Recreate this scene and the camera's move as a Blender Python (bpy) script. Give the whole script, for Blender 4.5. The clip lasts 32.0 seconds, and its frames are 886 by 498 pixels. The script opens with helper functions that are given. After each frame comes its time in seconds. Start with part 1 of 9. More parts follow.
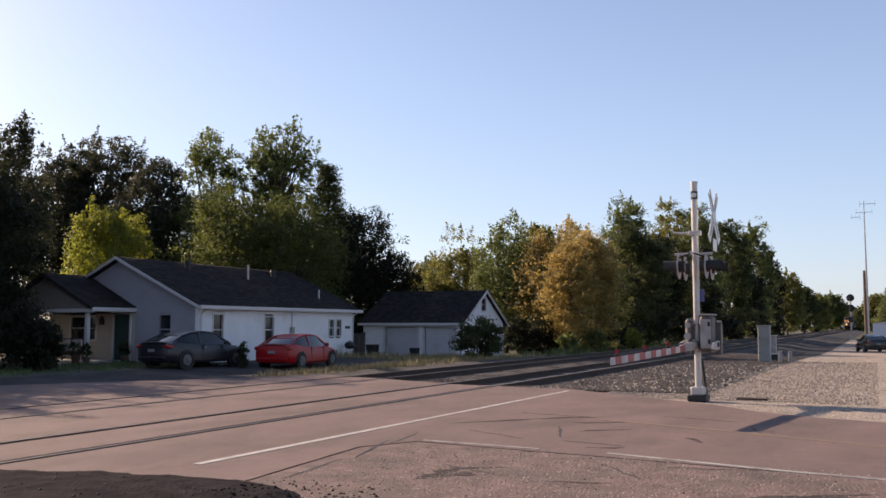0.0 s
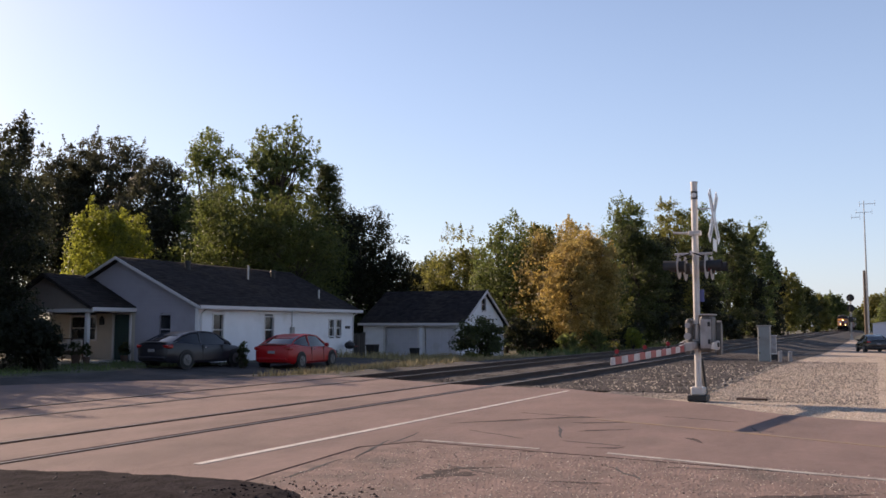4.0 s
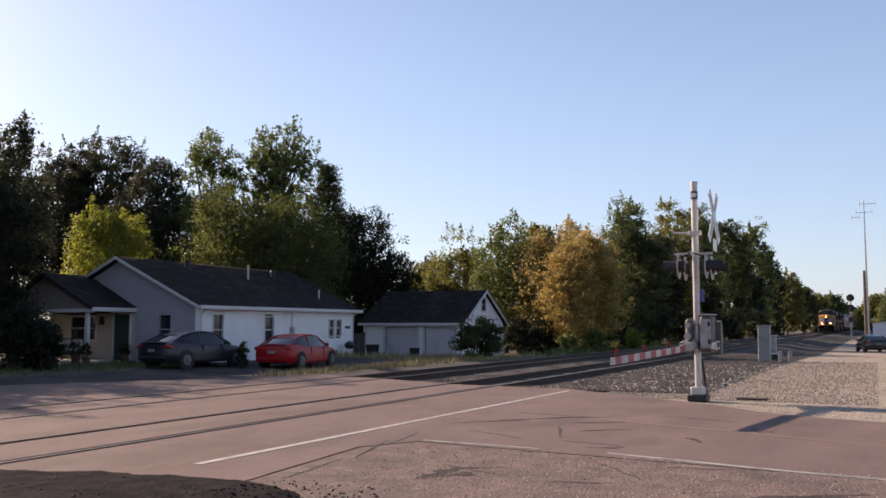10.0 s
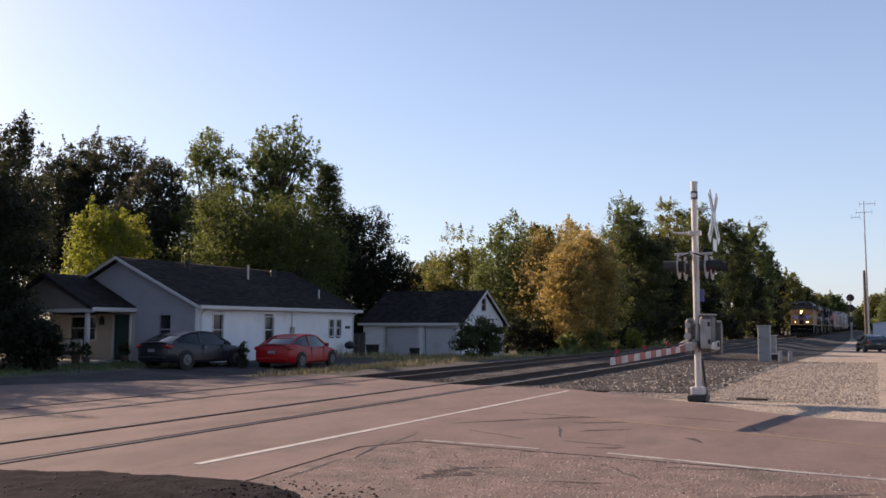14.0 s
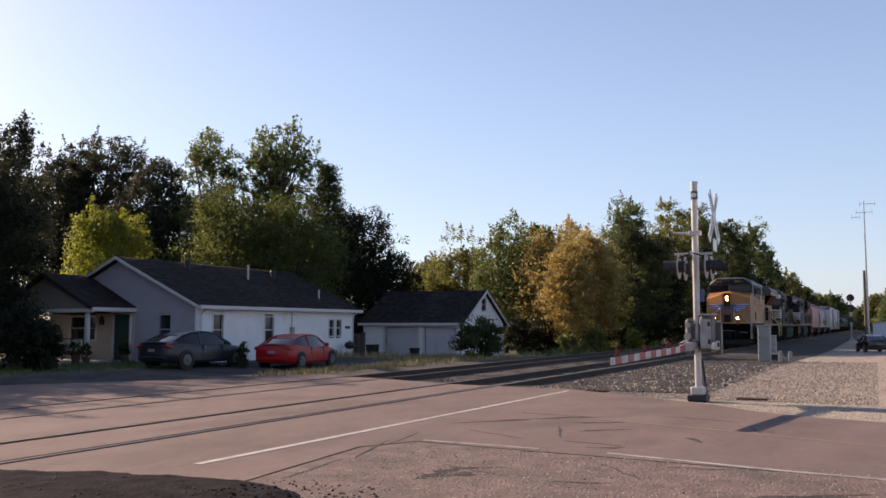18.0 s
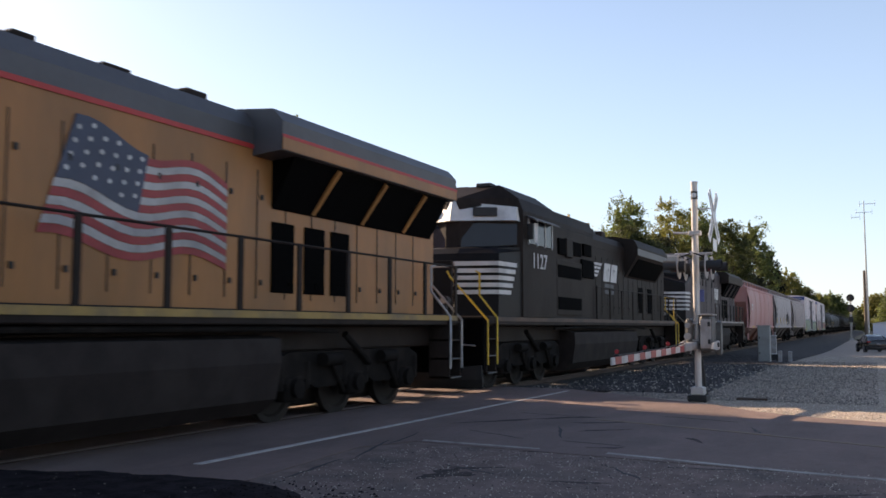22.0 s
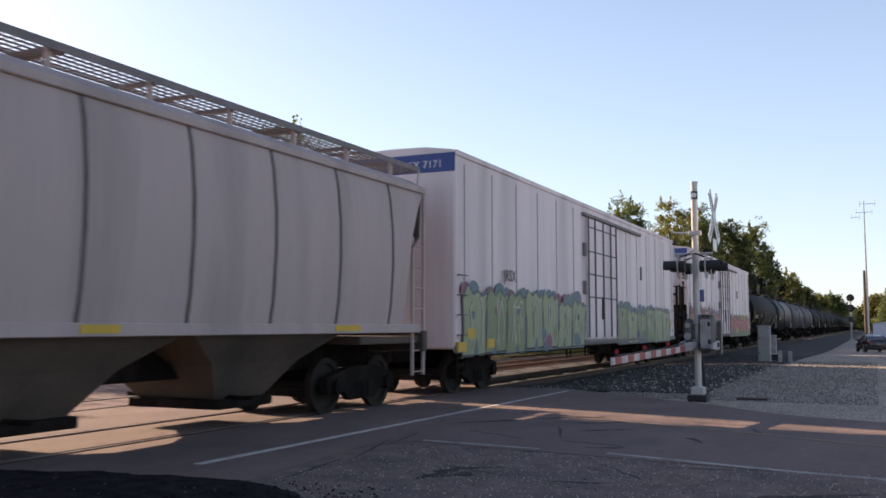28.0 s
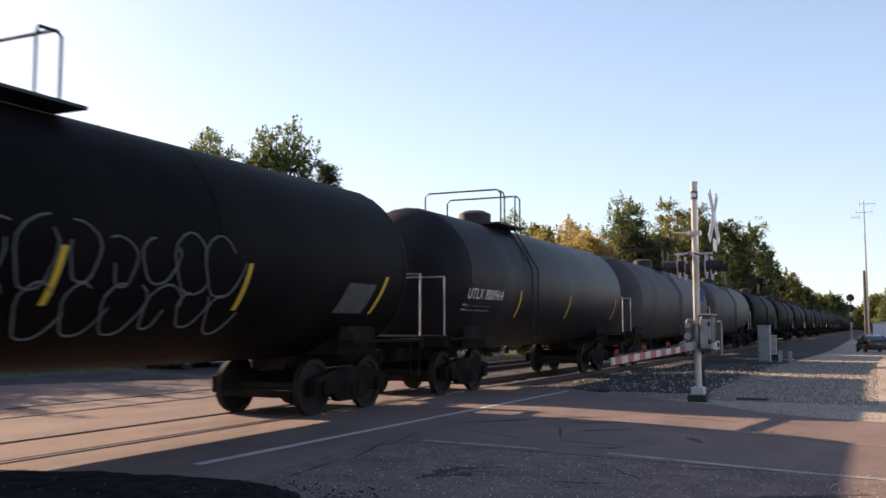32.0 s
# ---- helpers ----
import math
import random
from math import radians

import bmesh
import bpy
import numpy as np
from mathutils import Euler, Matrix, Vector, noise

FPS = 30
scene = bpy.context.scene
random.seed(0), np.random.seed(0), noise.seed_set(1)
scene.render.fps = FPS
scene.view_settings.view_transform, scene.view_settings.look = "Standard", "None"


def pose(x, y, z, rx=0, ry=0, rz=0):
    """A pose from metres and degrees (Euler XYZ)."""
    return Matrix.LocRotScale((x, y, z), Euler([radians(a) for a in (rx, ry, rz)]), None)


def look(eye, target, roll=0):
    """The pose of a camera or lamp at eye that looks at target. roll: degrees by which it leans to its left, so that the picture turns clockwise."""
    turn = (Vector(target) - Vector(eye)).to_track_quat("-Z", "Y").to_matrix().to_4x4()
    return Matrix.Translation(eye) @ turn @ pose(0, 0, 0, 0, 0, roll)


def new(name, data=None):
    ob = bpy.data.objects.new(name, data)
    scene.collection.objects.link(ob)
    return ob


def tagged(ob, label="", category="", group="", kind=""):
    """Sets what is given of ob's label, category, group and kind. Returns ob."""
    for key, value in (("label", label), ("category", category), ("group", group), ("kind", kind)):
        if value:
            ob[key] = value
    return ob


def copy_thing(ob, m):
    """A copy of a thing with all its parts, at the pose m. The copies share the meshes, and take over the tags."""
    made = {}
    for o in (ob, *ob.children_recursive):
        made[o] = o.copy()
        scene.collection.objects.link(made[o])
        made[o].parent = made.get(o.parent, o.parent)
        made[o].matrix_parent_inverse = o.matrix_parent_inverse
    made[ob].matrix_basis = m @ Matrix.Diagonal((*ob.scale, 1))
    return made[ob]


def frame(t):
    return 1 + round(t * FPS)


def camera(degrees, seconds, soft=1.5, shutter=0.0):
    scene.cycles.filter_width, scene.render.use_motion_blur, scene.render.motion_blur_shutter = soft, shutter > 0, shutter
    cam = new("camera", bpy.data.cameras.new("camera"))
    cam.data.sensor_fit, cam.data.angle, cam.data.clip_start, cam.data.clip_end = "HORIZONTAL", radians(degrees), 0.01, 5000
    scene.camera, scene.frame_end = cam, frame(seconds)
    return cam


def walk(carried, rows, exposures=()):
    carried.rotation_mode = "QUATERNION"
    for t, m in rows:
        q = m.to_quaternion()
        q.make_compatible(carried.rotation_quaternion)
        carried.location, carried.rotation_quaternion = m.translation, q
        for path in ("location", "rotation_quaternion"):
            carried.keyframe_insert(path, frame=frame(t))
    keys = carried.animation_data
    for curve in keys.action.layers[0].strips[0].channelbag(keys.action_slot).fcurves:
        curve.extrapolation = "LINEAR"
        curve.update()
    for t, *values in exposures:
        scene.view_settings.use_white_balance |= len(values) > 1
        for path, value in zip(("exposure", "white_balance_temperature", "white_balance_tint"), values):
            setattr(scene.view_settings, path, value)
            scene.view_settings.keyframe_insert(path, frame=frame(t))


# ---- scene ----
# The world: x runs along the tracks, away from the eye; y across them; z = 0 at the rail tops.
LENS = 51.66
cam = camera(LENS, 32.0, soft=1.6, shutter=0.12)
EYE = pose(0, 0, 1.48, 90 + 4.83, 0, 25.23 - 90)
walk(cam, [(0.0, EYE), (32.0, EYE)],
     exposures=[(0.0, 0.5, 7350, 21), (20.6, 0.5, 7350, 21), (21.0, 0.68, 7550, 19), (21.6, 0.84, 7750, 17), (22.2, 0.92, 7900, 17), (23.2, 0.92, 7900, 17), (24.0, 0.88, 7850, 18), (26.0, 0.87, 7900, 19), (32.0, 0.87, 7900, 19)])

# ---- daylight ----
SUN = Vector((0.24, 0.965, 0.455)).normalized()
world = bpy.data.worlds.new("sky")
scene.world = world
world.use_nodes = True
nt = world.node_tree
sky = nt.nodes.new("ShaderNodeTexSky")
sky.sky_type = "NISHITA"
sky.sun_disc = False
sky.sun_elevation = math.asin(SUN.z)
sky.sun_rotation = math.atan2(SUN.x, SUN.y)
sky.air_density, sky.dust_density, sky.ozone_density = 1.0, 0.7, 2.3
nt.nodes["Background"].inputs[1].default_value = 0.1
haze = nt.nodes.new("ShaderNodeMix")
haze.data_type = "RGBA"
haze.inputs[7].default_value = (4.2, 6.2, 8.9, 1)
# haze thickens towards the horizon
coord = nt.nodes.new("ShaderNodeTexCoord")
split = nt.nodes.new("ShaderNodeSeparateXYZ")
thick = nt.nodes.new("ShaderNodeMapRange")
thick.inputs[1].default_value, thick.inputs[2].default_value = 0.0, 0.75
thick.inputs[3].default_value, thick.inputs[4].default_value = 0.42, 0.0
thick.interpolation_type = "SMOOTHSTEP"
nt.links.new(coord.outputs["Generated"], split.inputs[0])
nt.links.new(split.outputs[2], thick.inputs[0])
nt.links.new(thick.outputs[0], haze.inputs[0])
nt.links.new(sky.outputs[0], haze.inputs[6])
clear = nt.nodes.new("ShaderNodeHueSaturation")
clear.inputs["Hue"].default_value = 0.505
clear.inputs["Saturation"].default_value, clear.inputs["Value"].default_value = 1.08, 1.07
nt.links.new(haze.outputs[2], clear.inputs["Color"])
nt.links.new(clear.outputs[0], nt.nodes["Background"].inputs[0])
sun_data = bpy.data.lights.new("sun", "SUN")
sun_data.energy, sun_data.angle, sun_data.color = 5.0, radians(0.55), (1.0, 0.86, 0.7)
sun = new("sun", sun_data)
sun.matrix_world = look(SUN * 200, (0, 0, 0))


# ---- materials ----
def mat(name, color, rough=0.7, metal=0.0, vary=0.15, scale=3.0, bump=0.0, bscale=40.0, dirt=None, dscale=0.6,
        damt=0.5, obj=0.0, spec=0.5, stretch=None, island=0.0, trans=0.0):
    """A procedural surface: colour varied at two scales, stains of a second colour, fine relief."""
    m = bpy.data.materials.new(name)
    m.use_nodes = True
    n, l = m.node_tree.nodes, m.node_tree.links
    b = n["Principled BSDF"]
    b.inputs["Roughness"].default_value, b.inputs["Metallic"].default_value = rough, metal
    b.inputs["Specular IOR Level"].default_value = spec
    if trans:
        b.inputs["Transmission Weight"].default_value = trans
    tc = n.new("ShaderNodeTexCoord")
    src = tc.outputs["Object"]
    if stretch:
        mp = n.new("ShaderNodeMapping")
        mp.inputs["Scale"].default_value = stretch
        l.new(src, mp.inputs[0])
        src = mp.outputs[0]

    def tex(sc, det=4.0):
        t = n.new("ShaderNodeTexNoise")
        t.inputs["Scale"].default_value, t.inputs["Detail"].default_value = sc, det
        l.new(src, t.inputs["Vector"])
        return t.outputs["Fac"]

    def mix(fac, a, bb, kind="MIX"):
        x = n.new("ShaderNodeMix")
        x.data_type, x.blend_type = "RGBA", kind
        for slot, val in ((0, fac), (6, a), (7, bb)):
            if hasattr(val, "is_linked"):
                l.new(val, x.inputs[slot])
            else:
                x.inputs[slot].default_value = val if slot == 0 else (*val, 1)
        return x.outputs[2]

    def ramp(fac, lo, hi):
        r = n.new("ShaderNodeMapRange")
        r.inputs[1].default_value, r.inputs[2].default_value = lo, hi
        l.new(fac, r.inputs[0])
        return r.outputs[0]
    lo = tuple(c * (1 - vary) for c in color)
    hi = tuple(min(1, c * (1 + vary)) for c in color)
    out = mix(ramp(tex(scale), 0.3, 0.7), lo, hi)
    out = mix(0.35, out, mix(ramp(tex(scale * 9), 0.3, 0.7), lo, hi))
    if dirt:
        d = ramp(tex(dscale, 6.0), 0.62 - damt * 0.35, 0.78)
        out = mix(d, out, dirt)
    for amount, node in ((obj, "ShaderNodeObjectInfo"), (island, "ShaderNodeNewGeometry")):
        if amount:
            g = n.new(node)
            hv = n.new("ShaderNodeHueSaturation")
            r = n.new("ShaderNodeMapRange")
            r.inputs[3].default_value, r.inputs[4].default_value = 1 - amount, 1 + amount
            l.new(g.outputs["Random" if amount is obj and node == "ShaderNodeObjectInfo" else "Random Per Island"], r.inputs[0])
            l.new(r.outputs[0], hv.inputs["Value"])
            l.new(out, hv.inputs["Color"])
            out = hv.outputs[0]
    l.new(out, b.inputs["Base Color"])
    if bump:
        bp = n.new("ShaderNodeBump")
        bp.inputs["Strength"].default_value, bp.inputs["Distance"].default_value = bump, 0.02
        l.new(tex(bscale, 3.0), bp.inputs["Height"])
        l.new(bp.outputs[0], b.inputs["Normal"])
    return m


def glow(name, color, strength):
    m = bpy.data.materials.new(name)
    m.use_nodes = True
    b = m.node_tree.nodes["Principled BSDF"]
    b.inputs["Base Color"].default_value = (*color, 1)
    b.inputs["Emission Color"].default_value = (*color, 1)
    b.inputs["Emission Strength"].default_value = strength
    return m


def leafy(name, color, vary=0.35):
    """Leaves: coloured clump by clump, a little light passes through."""
    m = mat(name, color, rough=0.55, vary=0.3, scale=0.5, island=vary, spec=0.3)
    n, l = m.node_tree.nodes, m.node_tree.links
    b = n["Principled BSDF"]
    tr = n.new("ShaderNodeBsdfTranslucent")
    col = b.inputs["Base Color"].links[0].from_socket
    # light that comes through a leaf is brighter and yellower than what it throws back
    thru = n.new("ShaderNodeHueSaturation")
    thru.inputs["Value"].default_value, thru.inputs["Saturation"].default_value = 2.3, 1.1
    l.new(col, thru.inputs["Color"])
    l.new(thru.outputs[0], tr.inputs["Color"])
    mx = n.new("ShaderNodeMixShader")
    mx.inputs[0].default_value = 0.5
    l.new(b.outputs[0], mx.inputs[1])
    l.new(tr.outputs[0], mx.inputs[2])
    l.new(mx.outputs[0], n["Material Output"].inputs["Surface"])
    return m


ASPHALT = mat("asphalt", (0.2, 0.14, 0.123), 0.9, vary=0.2, scale=0.8, bump=0.6, bscale=60, dirt=(0.125, 0.092, 0.081), dscale=0.5, damt=0.35, stretch=(0.7, 1.2, 1), spec=0.3)
ASPHALT_OLD = mat("old_asphalt", (0.204, 0.146, 0.127), 0.95, vary=0.35, scale=3.5, bump=1.0, bscale=28, dirt=(0.12, 0.1, 0.088), dscale=1.3, damt=0.4, spec=0.2)
DRIVE = mat("drive_surface", (0.085, 0.073, 0.07), 0.95, vary=0.35, scale=1.5, bump=0.8, bscale=28, dirt=(0.045, 0.04, 0.032), dscale=0.5, damt=0.6, spec=0.2)
TAR = mat("tar", (0.03, 0.027, 0.025), 0.8, vary=0.3)
GRAVEL = mat("gravel_ground", (0.37, 0.295, 0.235), 0.95, vary=0.24, scale=2.0, bump=1.0, bscale=25, dirt=(0.25, 0.205, 0.17), dscale=0.3, damt=0.3)
BALLAST = mat("ballast_ground", (0.04, 0.034, 0.031), 0.95, vary=0.4, scale=9.0, bump=1.0, bscale=18, dirt=(0.025, 0.021, 0.019), dscale=0.5, damt=0.4)
STONE = mat("ballast_stone", (0.062, 0.053, 0.049), 0.9, vary=0.2, scale=10, island=0.85)
STONE_MID = mat("grey_stone", (0.24, 0.205, 0.18), 0.9, vary=0.2, scale=10, island=0.5)
STONE_PALE = mat("pale_stone", (0.5, 0.43, 0.35), 0.9, vary=0.2, scale=10, island=0.35)
STONE_DARK = mat("dark_stone", (0.045, 0.04, 0.038), 0.9, vary=0.3, scale=10, island=0.6)
VERGE_DARK = mat("verge_dark", (0.026, 0.022, 0.024), 1.0, vary=0.6, scale=5, bump=1.0, bscale=20, spec=0.03)
EARTH = mat("earth", (0.1, 0.085, 0.055), 0.95, vary=0.35, scale=0.6, bump=0.8, bscale=12, dirt=(0.05, 0.06, 0.025), dscale=0.15, damt=0.7)
GRASS_DRY = mat("dry_grass", (0.3, 0.235, 0.11), 0.8, vary=0.35, scale=2, island=0.4)
GRASS = mat("green_grass", (0.09, 0.12, 0.035), 0.8, vary=0.35, scale=2, island=0.4)
PAINT_WHITE = mat("road_paint_white", (0.5, 0.46, 0.42), 0.8, vary=0.25, scale=6, dirt=(0.2, 0.18, 0.16), dscale=3, damt=0.3)
PAINT_WORN = mat("road_paint_worn", (0.42, 0.39, 0.35), 0.85, vary=0.3, scale=6, dirt=(0.17, 0.145, 0.125), dscale=4, damt=0.7)
PAINT_YELLOW = mat("road_paint_yellow", (0.235, 0.155, 0.095), 0.85, vary=0.3, scale=5, dirt=(0.17, 0.14, 0.12), dscale=3, damt=0.7)
RAIL_TOP = mat("rail_steel", (0.22, 0.185, 0.165), 0.5, metal=0.6, vary=0.2)
RAIL_RUST = mat("rail_rust", (0.07, 0.042, 0.03), 0.85, vary=0.3)
TIE = mat("tie_wood", (0.055, 0.042, 0.034), 0.9, vary=0.4, scale=6, bump=0.6, obj=0.25)
WHITE_SIDING = mat("white_siding", (0.78, 0.77, 0.78), 0.6, vary=0.05, scale=2, dirt=(0.55, 0.53, 0.5), dscale=0.7, damt=0.1)
GREY_SIDING = mat("grey_siding", (0.36, 0.335, 0.375), 0.65, vary=0.06, scale=2, dirt=(0.28, 0.26, 0.27), dscale=0.8, damt=0.3)
TAUPE = mat("taupe_gable", (0.25, 0.205, 0.185), 0.7, vary=0.1, scale=2)
CREAM = mat("cream_siding", (0.5, 0.44, 0.37), 0.65, vary=0.07, scale=2)
TRIM = mat("white_trim", (0.6, 0.57, 0.56), 0.5, vary=0.06)
# white door paint, greyed and blued to add the shade of its recess
DOOR_PALE = mat("garage_door_pale", (0.55, 0.53, 0.56), 0.6, vary=0.06, scale=2, dirt=(0.42, 0.4, 0.38), dscale=0.9, damt=0.3)
SHINGLE = mat("shingle", (0.034, 0.029, 0.029), 0.95, spec=0.1, vary=0.35, scale=2.5, bump=0.5, bscale=30, obj=0.25)
GLASS_DARK = mat("window_glass", (0.018, 0.02, 0.024), 0.08, vary=0.2, spec=0.6)
DOOR_GREEN = mat("door_green", (0.012, 0.045, 0.045), 0.45, vary=0.15)
DARK = mat("dark_metal", (0.02, 0.019, 0.019), 0.6, vary=0.3)
GREY_METAL = mat("galvanised", (0.42, 0.42, 0.42), 0.45, metal=0.5, vary=0.15, scale=5, dirt=(0.25, 0.23, 0.21), dscale=2)
SILVER = mat("aluminium_paint", (0.55, 0.52, 0.5), 0.45, metal=0.35, vary=0.12, scale=4, dirt=(0.33, 0.3, 0.28), dscale=2)
SIGN_WHITE = mat("sign_white", (0.72, 0.72, 0.7), 0.4, vary=0.08)
# the arm's white and red, both dimmed to paint in shade on its near face
ARM_WHITE_SHADED = mat("arm_white_shaded", (0.5, 0.46, 0.45), 0.5, vary=0.12, dirt=(0.3, 0.27, 0.26), dscale=4, damt=0.4)
RED_REFLECT = mat("red_reflector", (0.3, 0.025, 0.03), 0.4, vary=0.1)
LAMP_RED = glow("red_lamp", (0.2, 0.008, 0.012), 0.1)
LENS_RED = mat("red_lens", (0.16, 0.012, 0.012), 0.2, vary=0.1)
BARK = mat("bark", (0.06, 0.045, 0.034), 0.95, vary=0.4, scale=4, bump=0.8, bscale=15)
WOOD_POLE = mat("pole_wood", (0.13, 0.1, 0.075), 0.9, vary=0.3, scale=4)
LEAF = {
    # the dark leaves carry the shade on their trees in the colour
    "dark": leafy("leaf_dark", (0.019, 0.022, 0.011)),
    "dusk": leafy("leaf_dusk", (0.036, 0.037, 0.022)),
    "deep": leafy("leaf_deep", (0.042, 0.05, 0.019)),
    "mid": leafy("leaf_mid", (0.064, 0.075, 0.024)),
    "green": leafy("leaf_green", (0.084, 0.1, 0.036)),
    "olive": leafy("leaf_olive", (0.115, 0.112, 0.036)),
    "lime": leafy("leaf_lime", (0.155, 0.165, 0.036)),
    "tan": leafy("leaf_tan", (0.25, 0.19, 0.075)),
    }


# ---- mesh helpers ----
class Shape:
    """Vertices and faces gathered by simple solids, then made into one mesh."""

    def __init__(self):
        self.v, self.f = [], []

    def add(self, verts, faces):
        k = len(self.v)
        self.v += [tuple(p) for p in verts]
        self.f += [tuple(i + k for i in q) for q in faces]
        return self

    def box(self, x0, x1, y0, y1, z0, z1, c=0.0):
        """A box, with chamfered edges where c is given."""
        if c <= 0:
            v = [(x, y, z) for z in (z0, z1) for y in (y0, y1) for x in (x0, x1)]
            return self.add(v, [(0, 2, 3, 1), (4, 5, 7, 6), (0, 1, 5, 4), (2, 6, 7, 3), (0, 4, 6, 2), (1, 3, 7, 5)])
        lo, hi = (x0, y0, z0), (x1, y1, z1)
        v, idx = [], {}
        for sx in (0, 1):
            for sy in (0, 1):
                for sz in (0, 1):
                    sg = (sx, sy, sz)
                    for ax in range(3):
                        p = [(hi[i] if sg[i] else lo[i]) for i in range(3)]
                        for i in range(3):
                            if i != ax:
                                p[i] += -c if sg[i] else c
                        idx[sg, ax] = len(v)
                        v.append(p)
        f = []
        for ax in range(3):
            a, b = (ax + 1) % 3, (ax + 2) % 3
            for s in (0, 1):
                q = []
                for sa, sb in ((0, 0), (1, 0), (1, 1), (0, 1)):
                    g = [0, 0, 0]
                    g[ax], g[a], g[b] = s, sa, sb
                    q.append(idx[tuple(g), ax])
                f.append(q if s else q[::-1])
            for sa in (0, 1):
                for sb in (0, 1):
                    g0, g1 = [0, 0, 0], [0, 0, 0]
                    g0[a] = g1[a] = sa
                    g0[b] = g1[b] = sb
                    g1[ax] = 1
                    q = [idx[tuple(g0), a], idx[tuple(g1), a], idx[tuple(g1), b], idx[tuple(g0), b]]
                    f.append(q if (sa ^ sb) else q[::-1])
        for sx in (0, 1):
            for sy in (0, 1):
                for sz in (0, 1):
                    q = [idx[(sx, sy, sz), k] for k in range(3)]
                    f.append(q if (sx ^ sy ^ sz) else q[::-1])
        return self.add(v, f)

    def tube(self, p0, p1, r0, r1=None, n=8, cap=True):
        p0, p1 = Vector(p0), Vector(p1)
        r1 = r0 if r1 is None else r1
        d = (p1 - p0).normalized()
        a = d.cross(Vector((0, 0, 1)) if abs(d.z) < 0.9 else Vector((1, 0, 0))).normalized()
        b = d.cross(a)
        ring = [(math.cos(2 * math.pi * i / n), math.sin(2 * math.pi * i / n)) for i in range(n)]
        v = [p0 + (a * c + b * s) * r0 for c, s in ring] + [p1 + (a * c + b * s) * r1 for c, s in ring]
        f = [(i, (i + 1) % n, n + (i + 1) % n, n + i) for i in range(n)]
        if cap:
            f += [tuple(range(n))[::-1], tuple(range(n, 2 * n))]
        return self.add(v, f)

    def pipe(self, pts, r, n=6):
        """A bent round bar through the points, in one piece."""
        p = [Vector(q) for q in pts]
        rings = []
        for i, q in enumerate(p):
            d = (p[min(i + 1, len(p) - 1)] - p[max(i - 1, 0)]).normalized()
            a = d.cross(Vector((0.13, 0.21, 1)) if abs(d.z) < 0.9 else Vector((1, 0.17, 0))).normalized()
            if rings and a.dot(last) < 0:
                a = -a
            last = a
            b = d.cross(a)
            rings.append([q + (a * math.cos(2 * math.pi * k / n) + b * math.sin(2 * math.pi * k / n)) * r for k in range(n)])
        return self.loft(rings)

    def prism(self, poly, a0, a1, axis="x"):
        """A polygon drawn across an axis (x: (y, z); y: (x, z); z: (x, y)), drawn out from a0 to a1."""
        def p(a, q):
            return {"x": (a, q[0], q[1]), "y": (q[0], a, q[1]), "z": (q[0], q[1], a)}[axis]
        n = len(poly)
        v = [p(a0, q) for q in poly] + [p(a1, q) for q in poly]
        f = [(i, (i + 1) % n, n + (i + 1) % n, n + i) for i in range(n)]
        return self.add(v, f + [tuple(range(n))[::-1], tuple(range(n, 2 * n))])

    def loft(self, rings, close=True, cap=True):
        """Rings of equal counts of points, joined in order."""
        n = len(rings[0])
        v = [p for r in rings for p in r]
        f = []
        for k in range(len(rings) - 1):
            for i in range(n if close else n - 1):
                j = (i + 1) % n
                f.append((k * n + i, k * n + j, (k + 1) * n + j, (k + 1) * n + i))
        if cap:
            f += [tuple(range(n))[::-1], tuple(range((len(rings) - 1) * n, len(rings) * n))]
        return self.add(v, f)

    def disc(self, c, axis, r, depth, n=16):
        c, d = Vector(c), Vector(axis).normalized() * depth
        return self.tube(c - d / 2, c + d / 2, r, n=n)


def make_mesh(name, shape, material, smooth=False):
    me = bpy.data.meshes.new(name)
    me.from_pydata(shape.v, [], shape.f)
    bm = bmesh.new()
    bm.from_mesh(me)
    bmesh.ops.recalc_face_normals(bm, faces=bm.faces)
    bm.to_mesh(me)
    bm.free()
    if smooth:
        me.polygons.foreach_set("use_smooth", [True] * len(me.polygons))
        me.set_sharp_from_angle(angle=radians(38))
    me.materials.append(material)
    return me


def part(name, shape, material, parent=None, label="", smooth=False, kind=""):
    ob = new(name, shape if isinstance(shape, bpy.types.Mesh) else make_mesh(name, shape, material, smooth))
    if parent:
        ob.parent = parent
    return tagged(ob, label, kind=kind)


def thing(name, at, label, category, group="", kind=""):
    ob = new(name)
    ob.empty_display_size = 0.3
    ob.matrix_basis = at if isinstance(at, Matrix) else pose(*at)
    return tagged(ob, label, category, group, kind)


